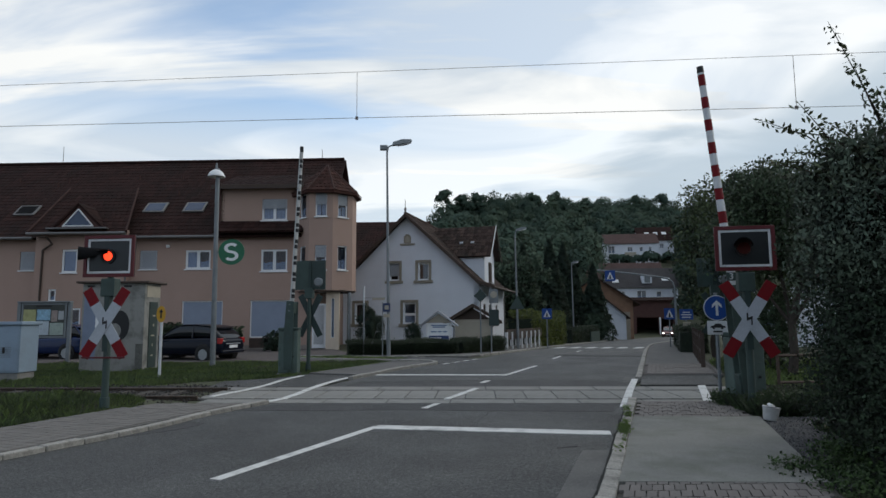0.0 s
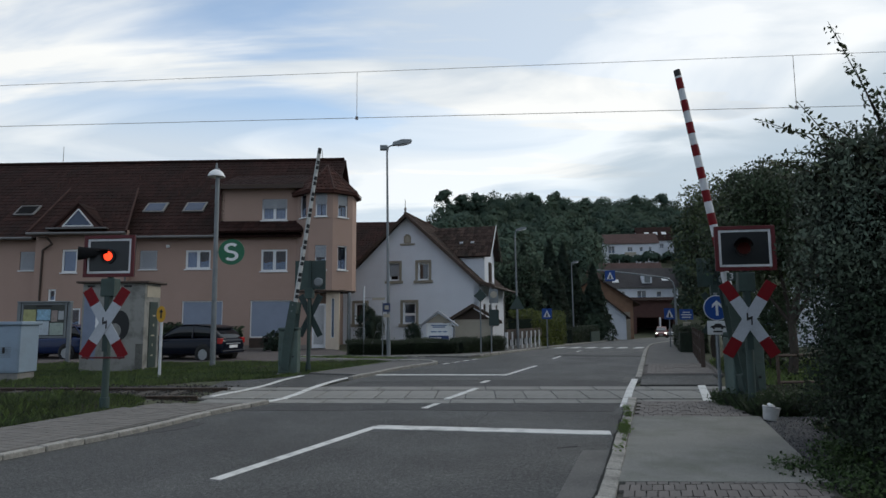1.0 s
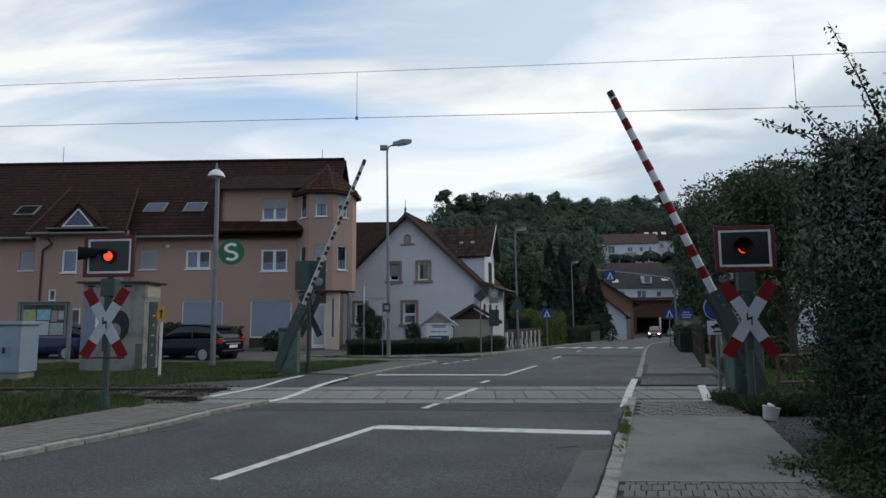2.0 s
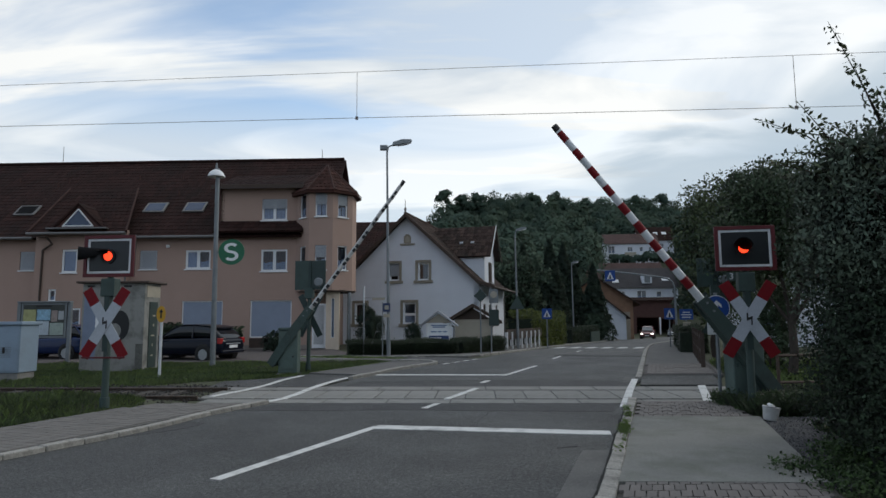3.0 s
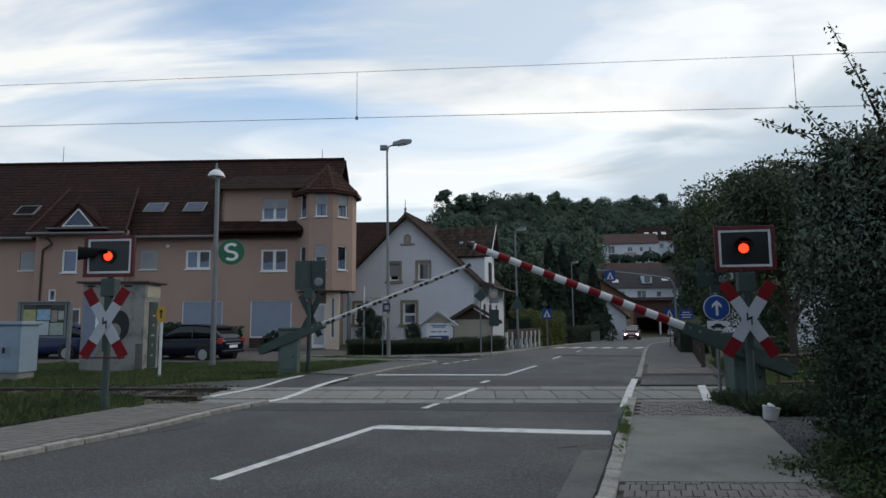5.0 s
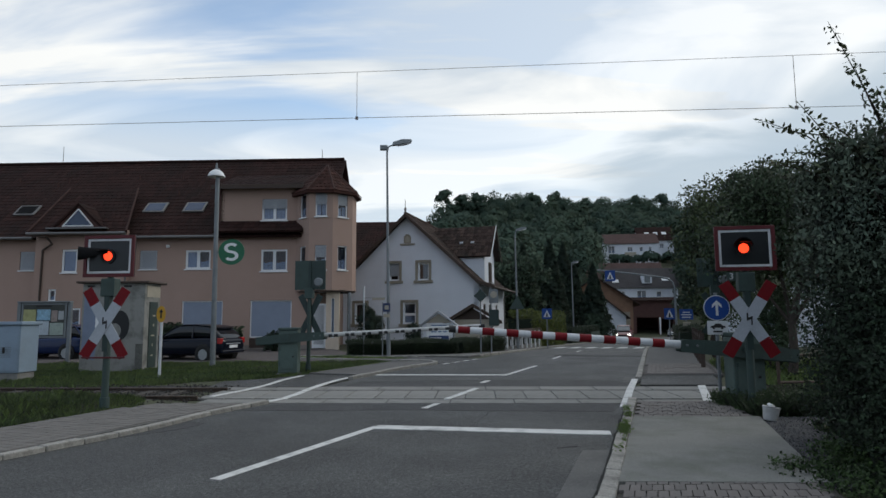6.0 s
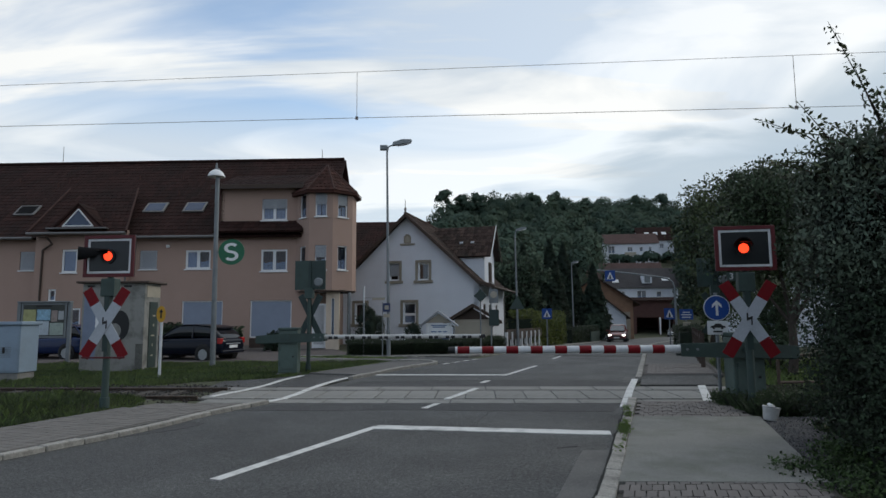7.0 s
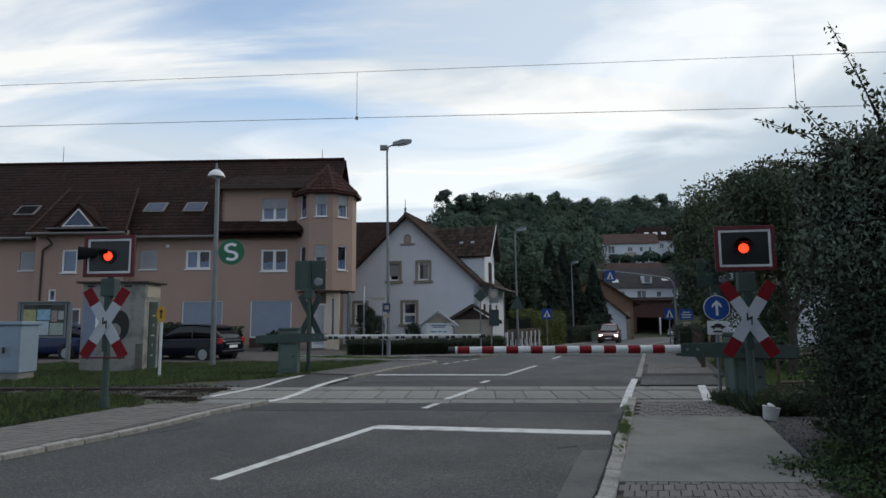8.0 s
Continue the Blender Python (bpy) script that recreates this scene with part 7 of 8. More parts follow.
def board_fence():
    F = thing("board_fence", pose(13.1, 56.2, fall(0, 57), 0, 0, 67), "low dark green board fence beside the far footway", "fence")
    paint = mat("dark_green_boards", (0.045, 0.068, 0.055), 0.8, var=0.25, scale=2, fine=20, bump=0.2)
    for k in range(4):
        part("post", box(1.5 * k - 0.05, 1.5 * k + 0.05, 0.0, 0.1, -0.2, 1.0, 0.01), paint, F)
    ob = None
    for k in range(30):
        m = pose(0.152 * k, -0.03, 0, 0, 0, 0)
        if ob is None:
            ob = part("board", box(0.0, 0.14, 0.0, 0.025, 0.05, 0.95, 0.004), paint, F, m=m)
        else:
            share("board", ob, F, m)


board_fence()


# ---- plants ----
def leaf_mat(name, col, var=0.45, trans=0.25, rough=0.55, patch=0.9):
    m = bpy.data.materials.new(name)
    m.use_nodes = True
    nt = m.node_tree
    n, l = nt.nodes, nt.links
    bs = n["Principled BSDF"]
    bs.inputs["Roughness"].default_value = rough
    bs.inputs["Specular IOR Level"].default_value = 0.3
    geo = n.new("ShaderNodeNewGeometry")
    r = n.new("ShaderNodeMapRange")
    r.inputs["To Min"].default_value, r.inputs["To Max"].default_value = 1 - var, 1 + var
    l.new(geo.outputs["Random Per Island"], r.inputs["Value"])
    co = n.new("ShaderNodeTexCoord")
    nz = n.new("ShaderNodeTexNoise")
    nz.inputs["Scale"].default_value = patch
    l.new(co.outputs["Object"], nz.inputs["Vector"])
    hue = n.new("ShaderNodeMix")
    hue.data_type = "RGBA"
    l.new(nz.outputs["Fac"], hue.inputs["Factor"])
    hue.inputs["A"].default_value = (col[0] * 0.6, col[1] * 0.72, col[2] * 0.85, 1)
    hue.inputs["B"].default_value = (col[0] * 1.5, col[1] * 1.3, col[2] * 0.95, 1)
    sc = n.new("ShaderNodeVectorMath")
    sc.operation = "SCALE"
    l.new(hue.outputs["Result"], sc.inputs[0])
    l.new(r.outputs[0], sc.inputs["Scale"])
    l.new(sc.outputs[0], bs.inputs["Base Color"])
    tr_ = n.new("ShaderNodeBsdfTranslucent")
    l.new(sc.outputs[0], tr_.inputs["Color"])
    # leaves shade with the swell of their clump
    at = n.new("ShaderNodeAttribute")
    at.attribute_name = "clump_normal"
    vt = n.new("ShaderNodeVectorTransform")
    vt.vector_type, vt.convert_from, vt.convert_to = "NORMAL", "OBJECT", "WORLD"
    l.new(at.outputs["Vector"], vt.inputs[0])
    l.new(vt.outputs[0], bs.inputs["Normal"])
    l.new(vt.outputs[0], tr_.inputs["Normal"])
    mx = n.new("ShaderNodeMixShader")
    mx.inputs[0].default_value = trans
    l.new(bs.outputs[0], mx.inputs[1])
    l.new(tr_.outputs[0], mx.inputs[2])
    l.new(mx.outputs[0], n["Material Output"].inputs["Surface"])
    return m


# Lower shade and upper backlit haze are put into these two leaf colours.
LEAF_BUSH_SHADED = leaf_mat("bush_leaf", (0.024, 0.045, 0.024), 0.45, 0.08, 0.7)
LEAF_UPPER_LIT = leaf_mat("backlit_upper_leaf", (0.100, 0.142, 0.108), 0.22, 0.08, 0.6)
# Shoot leaves are paler: the light from behind is painted into them.
LEAF_SHOOT = leaf_mat("backlit_shoot_leaf", (0.125, 0.165, 0.11), 0.4, 0.55, 0.45)
LEAF_TREE = leaf_mat("tree_leaf", (0.056, 0.092, 0.050), 0.35, 0.08)
# Distance haze is put into the next two colours: paler, bluer leaves.
LEAF_FAR = leaf_mat("hazy_far_leaf", (0.062, 0.100, 0.072), 0.4, 0.08, 0.8)
LEAF_FOREST = leaf_mat("hazy_forest_leaf", (0.056, 0.094, 0.074), 0.16, 0.05, 0.9, 0.09)
LEAF_DARK = leaf_mat("dark_needle", (0.034, 0.056, 0.042), 0.4, 0.1, 0.8)
LEAF_HEDGE = leaf_mat("hedge_leaf", (0.026, 0.046, 0.023), 0.4, 0.15)
LEAF_YELLOW = leaf_mat("yellow_green_leaf", (0.115, 0.155, 0.032), 0.4, 0.1)
BLADE = leaf_mat("grass_blade", (0.120, 0.205, 0.046), 0.5, 0.12)
WEED = leaf_mat("weed_leaf", (0.042, 0.082, 0.026), 0.45, 0.1)
# Near-black: the shade among the leaves is put into the core's colour.
HEDGE_CORE = mat("hedge_inner_shade", (0.012, 0.02, 0.011), 0.95, var=0.3)
BARK = mat("bark", (0.045, 0.036, 0.028), 0.95, var=0.35, scale=3, fine=25, bump=0.6)


def clump_normals(me, values):
    """Store a shading normal for each vertex."""
    at = me.attributes.new("clump_normal", "FLOAT_VECTOR", "POINT")
    at.data.foreach_set("vector", np.ascontiguousarray(values, dtype=np.float32).ravel())


def leaves_mesh(name, centres, size, rng, up=0.25, aspect=0.5, face=None, swell=None, soft=0.62):
    """One mesh of small pointed leaves, each its own island, at the centres."""
    n = len(centres)
    d = rng.normal(size=(n, 3))
    d[:, 2] -= up
    if face is not None:
        # leaves lie along the crown's skin
        d -= (d * face).sum(1)[:, None] * face * 0.8
    d /= np.linalg.norm(d, axis=1)[:, None]
    s = rng.normal(size=(n, 3)) if face is None else np.cross(face, d) + rng.normal(size=(n, 3)) * 0.25
    s -= (s * d).sum(1)[:, None] * d
    s /= np.linalg.norm(s, axis=1)[:, None]
    nn = np.cross(d, s)
    L = size * rng.uniform(0.65, 1.25, n)[:, None]
    W = L * aspect
    c = np.asarray(centres)
    a, b = c - d * L * 0.5, c + d * L * 0.5
    mid = c + nn * L * 0.06
    p, q = mid - s * W * 0.5 - d * L * 0.06, mid + s * W * 0.5 - d * L * 0.06
    v = np.stack([a, p, b, q], 1).reshape(-1, 3)
    me = bpy.data.meshes.new(name)
    me.vertices.add(4 * n)
    me.vertices.foreach_set("co", v.ravel())
    me.loops.add(4 * n)
    me.loops.foreach_set("vertex_index", np.arange(4 * n, dtype=np.int32))
    me.polygons.add(n)
    me.polygons.foreach_set("loop_start", np.arange(0, 4 * n, 4, dtype=np.int32))
    me.polygons.foreach_set("loop_total", np.full(n, 4, dtype=np.int32))
    me.update(calc_edges=True)
    out = swell if swell is not None else (face if face is not None else np.tile((0.0, 0.0, 1.0), (n, 1)))
    nn = nn * np.where((nn * out).sum(1) < 0, -1.0, 1.0)[:, None]
    shade = out * soft + nn * (1 - soft) + np.array((0.0, 0.0, 0.45))   # leaves turn to the sky
    shade /= np.linalg.norm(shade, axis=1)[:, None] + 1e-6
    clump_normals(me, np.repeat(shade, 4, 0))
    return me


def blob_points(blobs, n, rng, shell=0.55, tuft=24):
    """Points spread over a cluster of ellipsoids, thicker near their skins and bunched into twigs."""
    vol = np.array([b[3] * b[4] * b[5] for b in blobs]) ** 0.75
    pick = rng.choice(len(blobs), n // tuft + 1, p=vol / vol.sum())
    B = np.array(blobs)[pick]
    d = rng.normal(size=(len(pick), 3))
    d /= np.linalg.norm(d, axis=1)[:, None]
    r = shell + (1 - shell) * rng.random(len(pick)) ** 0.7
    r *= 1 + 0.16 * np.sin(d[:, 0] * 7 + B[:, 0] * 3) * np.sin(d[:, 2] * 6 + B[:, 1])
    tw = B[:, :3] + d * r[:, None] * B[:, 3:6]
    rad = np.minimum(np.minimum(B[:, 3], B[:, 4]), B[:, 5]) * 0.16
    pts = np.repeat(tw, tuft, 0) + np.clip(rng.normal(size=(len(tw) * tuft, 3)), -1.5, 1.5) * np.repeat(rad, tuft)[:, None]
    # outward direction of each point's clump, mixed with that of its own twig
    out = (pts - np.repeat(B[:, :3], tuft, 0)) / np.repeat(B[:, 3:6], tuft, 0) ** 2
    twig = pts - np.repeat(tw, tuft, 0)
    out = out / (np.linalg.norm(out, axis=1)[:, None] + 1e-6) + 0.8 * twig / (np.linalg.norm(twig, axis=1)[:, None] + 1e-6)
    out /= np.linalg.norm(out, axis=1)[:, None] + 1e-6
    return pts[:n], out[:n]


def crown(name, parent, blobs, n, size, material, seed, aspect=0.5, floor=None, shell=0.55, up=0.25):
    rng = np.random.default_rng(seed)
    pts, out = blob_points(blobs, n, rng, shell)
    if floor is not None:
        keep = pts[:, 2] > floor
        pts, out = pts[keep], out[keep]
    me = leaves_mesh(name, pts, size, rng, up, aspect, swell=out, soft=0.75)
    me.materials.append(material)
    ob = new(name, me)
    if parent is not None:
        ob.parent = parent
    return ob


def limbs(parent, base, top, r, branches, seed):
    rnd = random.Random(seed)
    bm = bmesh.new()
    b, t = Vector(base), Vector(top)
    pts = [b.lerp(t, k / 5) + Vector((rnd.uniform(-1, 1), rnd.uniform(-1, 1), 0)) * r * (0.6 if 0 < k < 5 else 0) for k in range(6)]
    for k in range(5):
        rod(bm, pts[k], pts[k + 1], r * (1 - 0.14 * k), r * (1 - 0.14 * (k + 1)), 9)
    part("trunk", bm, BARK, parent)
    for q in branches:
        q = Vector(q)
        s = pts[rnd.randint(2, 4)]
        m = s.lerp(q, 0.5) + Vector((0, 0, 0.12 * (q - s).length))
        part("limb", rod(rod(bmesh.new(), s, m, r * 0.42, r * 0.26, 7), m, q, r * 0.26, r * 0.08, 7), BARK, parent)


def near_bush():
    B = thing("roadside_bush", pose(0, 0, 0), "large dark leafy roadside bush with upright shoots", "bush")
    limbs(B, (5.3, 6.9, -0.1), (5.2, 6.9, 2.6), 0.09, [(4.6, 6.6, 2.9), (5.9, 6.7, 3.0), (4.9, 7.4, 2.4), (5.0, 6.2, 1.8)], 3)
    blobs = [(5.55, 6.9, 1.2, 1.25, 1.1, 1.3), (5.5, 7.2, 2.75, 1.3, 1.1, 0.95), (5.9, 7.2, 3.35, 0.95, 0.8, 0.6), (4.62, 5.9, 0.75, 0.62, 0.6, 0.85), (5.1, 7.6, 3.25, 0.75, 0.6, 0.5), (4.85, 6.7, 1.0, 0.75, 0.8, 1.1), (5.5, 8.1, 1.1, 0.85, 0.7, 1.3), (5.15, 7.5, 0.9, 0.65, 0.6, 1.0), (4.75, 6.1, 1.4, 0.5, 0.6, 0.9), (5.3, 8.0, 2.2, 0.8, 0.7, 0.8), (4.95, 6.9, 2.3, 0.75, 0.8, 0.8), (4.9, 6.3, 1.7, 0.55, 0.6, 0.7),
             (6.3, 6.6, 2.0, 1.0, 1.0, 1.4), (5.1, 5.2, 0.5, 0.75, 0.6, 0.75), (6.2, 8.2, 2.4, 1.1, 0.9, 1.3), (4.45, 6.35, 0.35, 0.5, 0.6, 0.5), (4.3, 5.6, 0.3, 0.5, 0.55, 0.42), (4.85, 7.2, 0.4, 0.5, 0.5, 0.5), (4.8, 7.25, 3.05, 0.5, 0.45, 0.45), (5.0, 7.3, 3.5, 0.42, 0.4, 0.36)]
    crown("foliage", B, [b for b in blobs if b[2] < 1.9], 110000, 0.052, LEAF_BUSH_SHADED, 11, 0.5, 0.0, 0.3, 0.5)
    crown("upper_foliage", B, [b for b in blobs if b[2] > 1.5], 62000, 0.064, LEAF_UPPER_LIT, 12, 0.45, 0.0, 0.6, 0.9)
    # upright and arching shoots with paired leaves
    rnd = random.Random(7)
    rng = np.random.default_rng(5)
    cs = []
    shoots = [((5.3, 7.0, 3.2), (4.23, 6.55, 4.76)), ((5.2, 7.0, 3.3), (4.5, 6.6, 4.3)), ((5.4, 7.0, 3.2), (4.75, 6.6, 4.0)), ((5.0, 7.2, 3.2), (3.86, 7.5, 3.98)), ((4.9, 7.3, 3.2), (4.38, 7.5, 4.2)), ((5.5, 7.1, 3.2), (4.95, 6.9, 4.15)), ((5.0, 7.0, 3.3), (4.1, 7.35, 3.78)), ((5.0, 7.2, 3.2), (4.2, 7.5, 3.55)), ((4.9, 7.2, 3.1), (3.95, 7.4, 3.4)), ((5.1, 7.2, 3.3), (4.55, 7.3, 3.9)),
              ((5.0, 7.3, 2.9), (3.88, 7.5, 3.45)), ((5.6, 7.1, 3.3), (5.05, 6.8, 4.4))]
    for k in range(46):
        a = (rnd.uniform(4.7, 6.2), rnd.uniform(6.6, 7.8), rnd.uniform(2.6, 3.3))
        shoots.append((a, (a[0] + rnd.uniform(-0.6, 0.15), a[1] + rnd.uniform(-0.3, 0.3), a[2] + rnd.uniform(0.25, 0.6))))
    bm = bmesh.new()
    for a, b in shoots:
        a, b = Vector(a), Vector(b)
        m = a.lerp(b, 0.5) + Vector((-0.05, 0, 0.12))
        rod(bm, a, m, 0.012, 0.008, 5)
        rod(bm, m, b, 0.008, 0.003, 5)
        n = max(7, int((b - a).length / 0.042))
        for k in range(n):
            t = k / n
            p = a.lerp(m, t * 2) if t < 0.5 else m.lerp(b, t * 2 - 1)
            for s in (-1, 1):
                cs.append((p.x + s * rnd.uniform(0.02, 0.07), p.y + rnd.uniform(-0.05, 0.05), p.z + rnd.uniform(-0.035, 0.03)))
    tagged(part("twig_work", bm, BARK, B), kind="stuff")
    me = leaves_mesh("shoot_foliage", np.array(cs), 0.082, rng, 0.5, 0.46, soft=0.2)
    me.materials.append(LEAF_SHOOT)
    tagged(new("shoot_foliage", me), kind="stuff").parent = B


near_bush()


def footway_tree(x, y, base, top, r, tips, blobs, n, size, leaf, seed, label):
    T = thing("tree", pose(x, y, land(x, y)), label, "tree")
    limbs(T, base, top, r, tips, seed)
    crown("crown", T, blobs, n, size, leaf, seed, 0.55, 0.15, 0.4)
    return T


footway_tree(8.9, 16.3, (0, 0, -0.1), (0.5, 0.2, 3.6), 0.13, [(-1.0, 0, 4.0), (1.6, 0.4, 4.4), (0.2, 1.4, 4.8), (1.2, -0.9, 3.2), (-0.6, 0.6, 2.4)],
             [(0.2, 0, 4.6, 1.7, 1.7, 1.0), (1.5, 0.4, 4.3, 1.7, 1.6, 1.2), (-0.9, 0.5, 3.6, 1.0, 1.2, 1.1), (0.7, -0.3, 3.3, 1.5, 1.2, 0.8), (2.6, 0.5, 4.1, 1.4, 1.5, 1.2), (-0.3, 0.6, 5.2, 0.9, 0.9, 0.5)],
             42000, 0.095, LEAF_TREE, 21, "bushy green tree leaning over the railway verge")
footway_tree(10.3, 24.0, (0, 0, -0.1), (0.2, 0.2, 3.4), 0.14, [(-0.8, 0, 4.4), (1.2, 0.4, 5.4), (0.2, 1.0, 5.8)],
             [(0.0, 0, 4.6, 1.3, 1.3, 1.6), (0.9, 0.5, 5.8, 1.7, 1.5, 1.3), (2.6, 0.3, 6.0, 1.8, 1.5, 1.6), (-0.3, -0.3, 2.6, 0.8, 1.0, 1.3), (1.4, 0.2, 3.4, 1.6, 1.3, 1.8), (3.8, 0.5, 4.2, 1.6, 1.4, 2.4)],
             30000, 0.13, leaf_mat("tree_leaf_light", (0.074, 0.108, 0.046), 0.35, 0.1), 22, "tree with yellowish green leaves beside the footway")
footway_tree(16.0, 30.0, (0, 0, -0.1), (0.2, 0.2, 4.0), 0.2, [(-1.6, 0, 6.4), (1.8, 0.4, 6.8), (0.2, 1.8, 7.2)],
             [(0.0, 0, 6.2, 3.0, 2.6, 2.2), (-1.8, 0.5, 4.2, 1.6, 2.0, 2.2), (2.6, 0.3, 6.0, 2.2, 2.4, 1.6)],
             15000, 0.24, LEAF_TREE, 23, "broad dark green tree behind the footway")


def conifer(x, y, h, r, seed, label, leaf=None):
    T = thing("conifer", pose(x, y, land(x, y)), label, "conifer")
    part("trunk", pole((0, 0, -0.3), (0, 0, h * 0.96), 0.022 * h, 0.02, 8), BARK, T)
    rng = np.random.default_rng(seed)
    r *= 1.22
    n = 10500
    t = rng.random(n) ** 0.75
    a = rng.random(n) * 6.283
    tier = (np.floor(t * 14) / 14)
    rad = r * (1.02 - t) * (0.55 + 0.45 * rng.random(n) ** 0.4) * (0.82 + 0.25 * np.sin(a * 5 + tier * 30))
    pts = np.stack([rad * np.cos(a), rad * np.sin(a), 0.4 + t * h * 0.97 - rad * 0.22], 1)
    sw = np.stack([np.cos(a), np.sin(a), 0.25 + 0.9 * np.sin(t * 14 * 6.283)], 1)
    me = leaves_mesh("needles", pts, 0.34, rng, 0.9, 0.4, swell=sw / np.linalg.norm(sw, axis=1)[:, None])
    me.materials.append(leaf or LEAF_DARK)
    new("needles", me).parent = T


for x, y, h, r, s in ((11.3, 66, 10.6, 2.3, 31), (14.6, 76, 11.8, 2.6, 32), (14.6, 70, 8.4, 2.0, 33), (9.2, 72, 11.0, 3.0, 34), (15.2, 63.5, 7.6, 1.9, 35)):
    conifer(x, y, h, r, s, "tall dark spruce beside the road")


def broad_tree(x, y, h, r, n, size, seed, label, leaf=None):
    T = thing("tree", pose(x, y, land(x, y)), label, "tree")
    limbs(T, (0, 0, -0.3), (0.2, 0, h * 0.55), 0.022 * h, [(r * 0.6, 0, h * 0.75), (-r * 0.6, 0.3, h * 0.72), (0, r * 0.5, h * 0.85)], seed)
    rnd = random.Random(seed)
    bl = [(rnd.uniform(-0.6, 0.6) * r, rnd.uniform(-0.6, 0.6) * r, h * rnd.uniform(0.36, 0.82), r * rnd.uniform(0.4, 0.6), r * rnd.uniform(0.4, 0.6), h * rnd.uniform(0.13, 0.2)) for _ in range(9)]
    crown("crown", T, bl, int(n * 1.8), size * 0.72, leaf or LEAF_FAR, seed, 0.6, None, 0.5)


for x, y, h, r, s in ((6.2, 58, 9.2, 3.6, 41), (7.4, 84, 12, 5.0, 42), (2.5, 64, 9.5, 4.0, 43), (13.0, 92, 11.5, 5.0, 44), (-8.2, 50, 7.6, 2.6, 45), (19.0, 100, 10.5, 4.4, 46), (-3.0, 75, 10.5, 4.5, 47),
                      (22.5, 46, 8.5, 3.6, 48), (27.5, 62, 9.5, 4.2, 49), (33.0, 72, 10.0, 4.4, 50), (44, 84, 10.5, 4.6, 52), (14.9, 62.6, 3.0, 1.1, 53), (16.3, 67.5, 3.6, 1.35, 54)):
    broad_tree(x, y, h, r, 5200, 0.42 if h > 6 else 0.25, s, "dark green broadleaf tree" if h > 6 else "rounded dark green shrub beside the annexe", LEAF_TREE if s in (48, 51) else None)


def forest():
    """The wooded hillside: countless crowns, one object."""
    rng = np.random.default_rng(77)
    pts, nrm = [], []

    def lobe(c, r, rz, m):
        d = rng.normal(size=(m, 3))
        d[:, 2] = np.abs(d[:, 2]) * np.where(rng.random(m) < 0.78, 1, -1)
        d /= np.linalg.norm(d, axis=1)[:, None]
        w = 1 + 0.20 * np.sin(d[:, 0] * 6 + c[0]) * np.sin(d[:, 2] * 5 + c[1]) + 0.12 * np.sin(d[:, 0] * 13 + d[:, 2] * 11 + c[1])
        pts.append(c + d * (w * (0.80 + 0.20 * rng.random(m)))[:, None] * np.array([r, r, rz]))
        nrm.append(d)

    k = 0
    while k < 430:
        y = rng.uniform(118, 330)
        q = rng.uniform(-0.24, 0.56)
        x = q * y
        if 0.225 < q < 0.40 and y < 208:
            if not (y < 128 and q < 0.27) and not (y > 170 and q < 0.245):
                continue
        k += 1
        h = rng.uniform(11, 19.5) + (rng.random() < 0.14) * rng.uniform(1, 4.5)
        if q < -0.012:
            h *= 0.5
        r = h * rng.uniform(0.30, 0.46)
        z = land(x, y)
        n = rng.integers(4, 8)
        for j in range(n):
            f = 0.85 * j / n + rng.uniform(0, 0.15)
            a = rng.random() * 6.283
            o = r * 0.62 * (1 - 0.65 * f)
            lobe(np.array([x + o * math.cos(a), y + o * math.sin(a), z + h * (0.36 + 0.48 * f)]), r * rng.uniform(0.42, 0.62), h * rng.uniform(0.13, 0.20), 290)
    # a few taller trees standing above the skyline
    for x, y, top, r in ((1.0, 236, 51.2, 5.0), (7.0, 240, 49.5, 4.2), (13.0, 238, 50.0, 5.0), (38, 262, 54.6, 5.0), (48, 266, 55.6, 5.5), (62, 268, 53.0, 5.0), (84, 270, 54.6, 3.2), (97, 274, 56.0, 6.0), (29, 290, 49.0, 6.0), (34, 312, 54.0, 6.5)):
        for j in range(26):
            f = rng.random()
            a = rng.random() * 6.283
            o = r * math.sqrt(max(0.05, 1 - (2 * f - 0.85) ** 2)) * rng.uniform(0.4, 0.95)
            q = rng.uniform(1.1, 2.1)
            lobe(np.array([x + o * math.cos(a), y + o * math.sin(a), top - 11 + 10.0 * f]), q, q * 0.8, 150)
    # garden bushes below the hillside houses
    for j in range(26):
        x = 49 + 0.75 * j + rng.uniform(-0.4, 0.4)
        y = 182 + rng.uniform(-2, 2)
        lobe(np.array([x, y, 18.0 + rng.uniform(-0.5, 1.0) + (0.8 if j > 12 else 0.0)]), rng.uniform(0.9, 1.6), rng.uniform(0.8, 1.3), 110)
    for j in range(60):
        y = rng.uniform(214, 262)
        x = rng.uniform(0.21, 0.42) * y
        for i in range(4):
            lobe(np.array([x + rng.uniform(-2, 2), y + rng.uniform(-2, 2), land(x, y) + rng.uniform(4, 11)]), 3.0, 3.0, 240)
    me = leaves_mesh("forest", np.concatenate(pts), 0.74, rng, 0.2, 0.7, np.concatenate(nrm), soft=0.8)
    me.materials.append(LEAF_FOREST)
    tagged(new("hillside_forest", me), "dense dark green wood covering the hillside", "forest", kind="stuff")


forest()


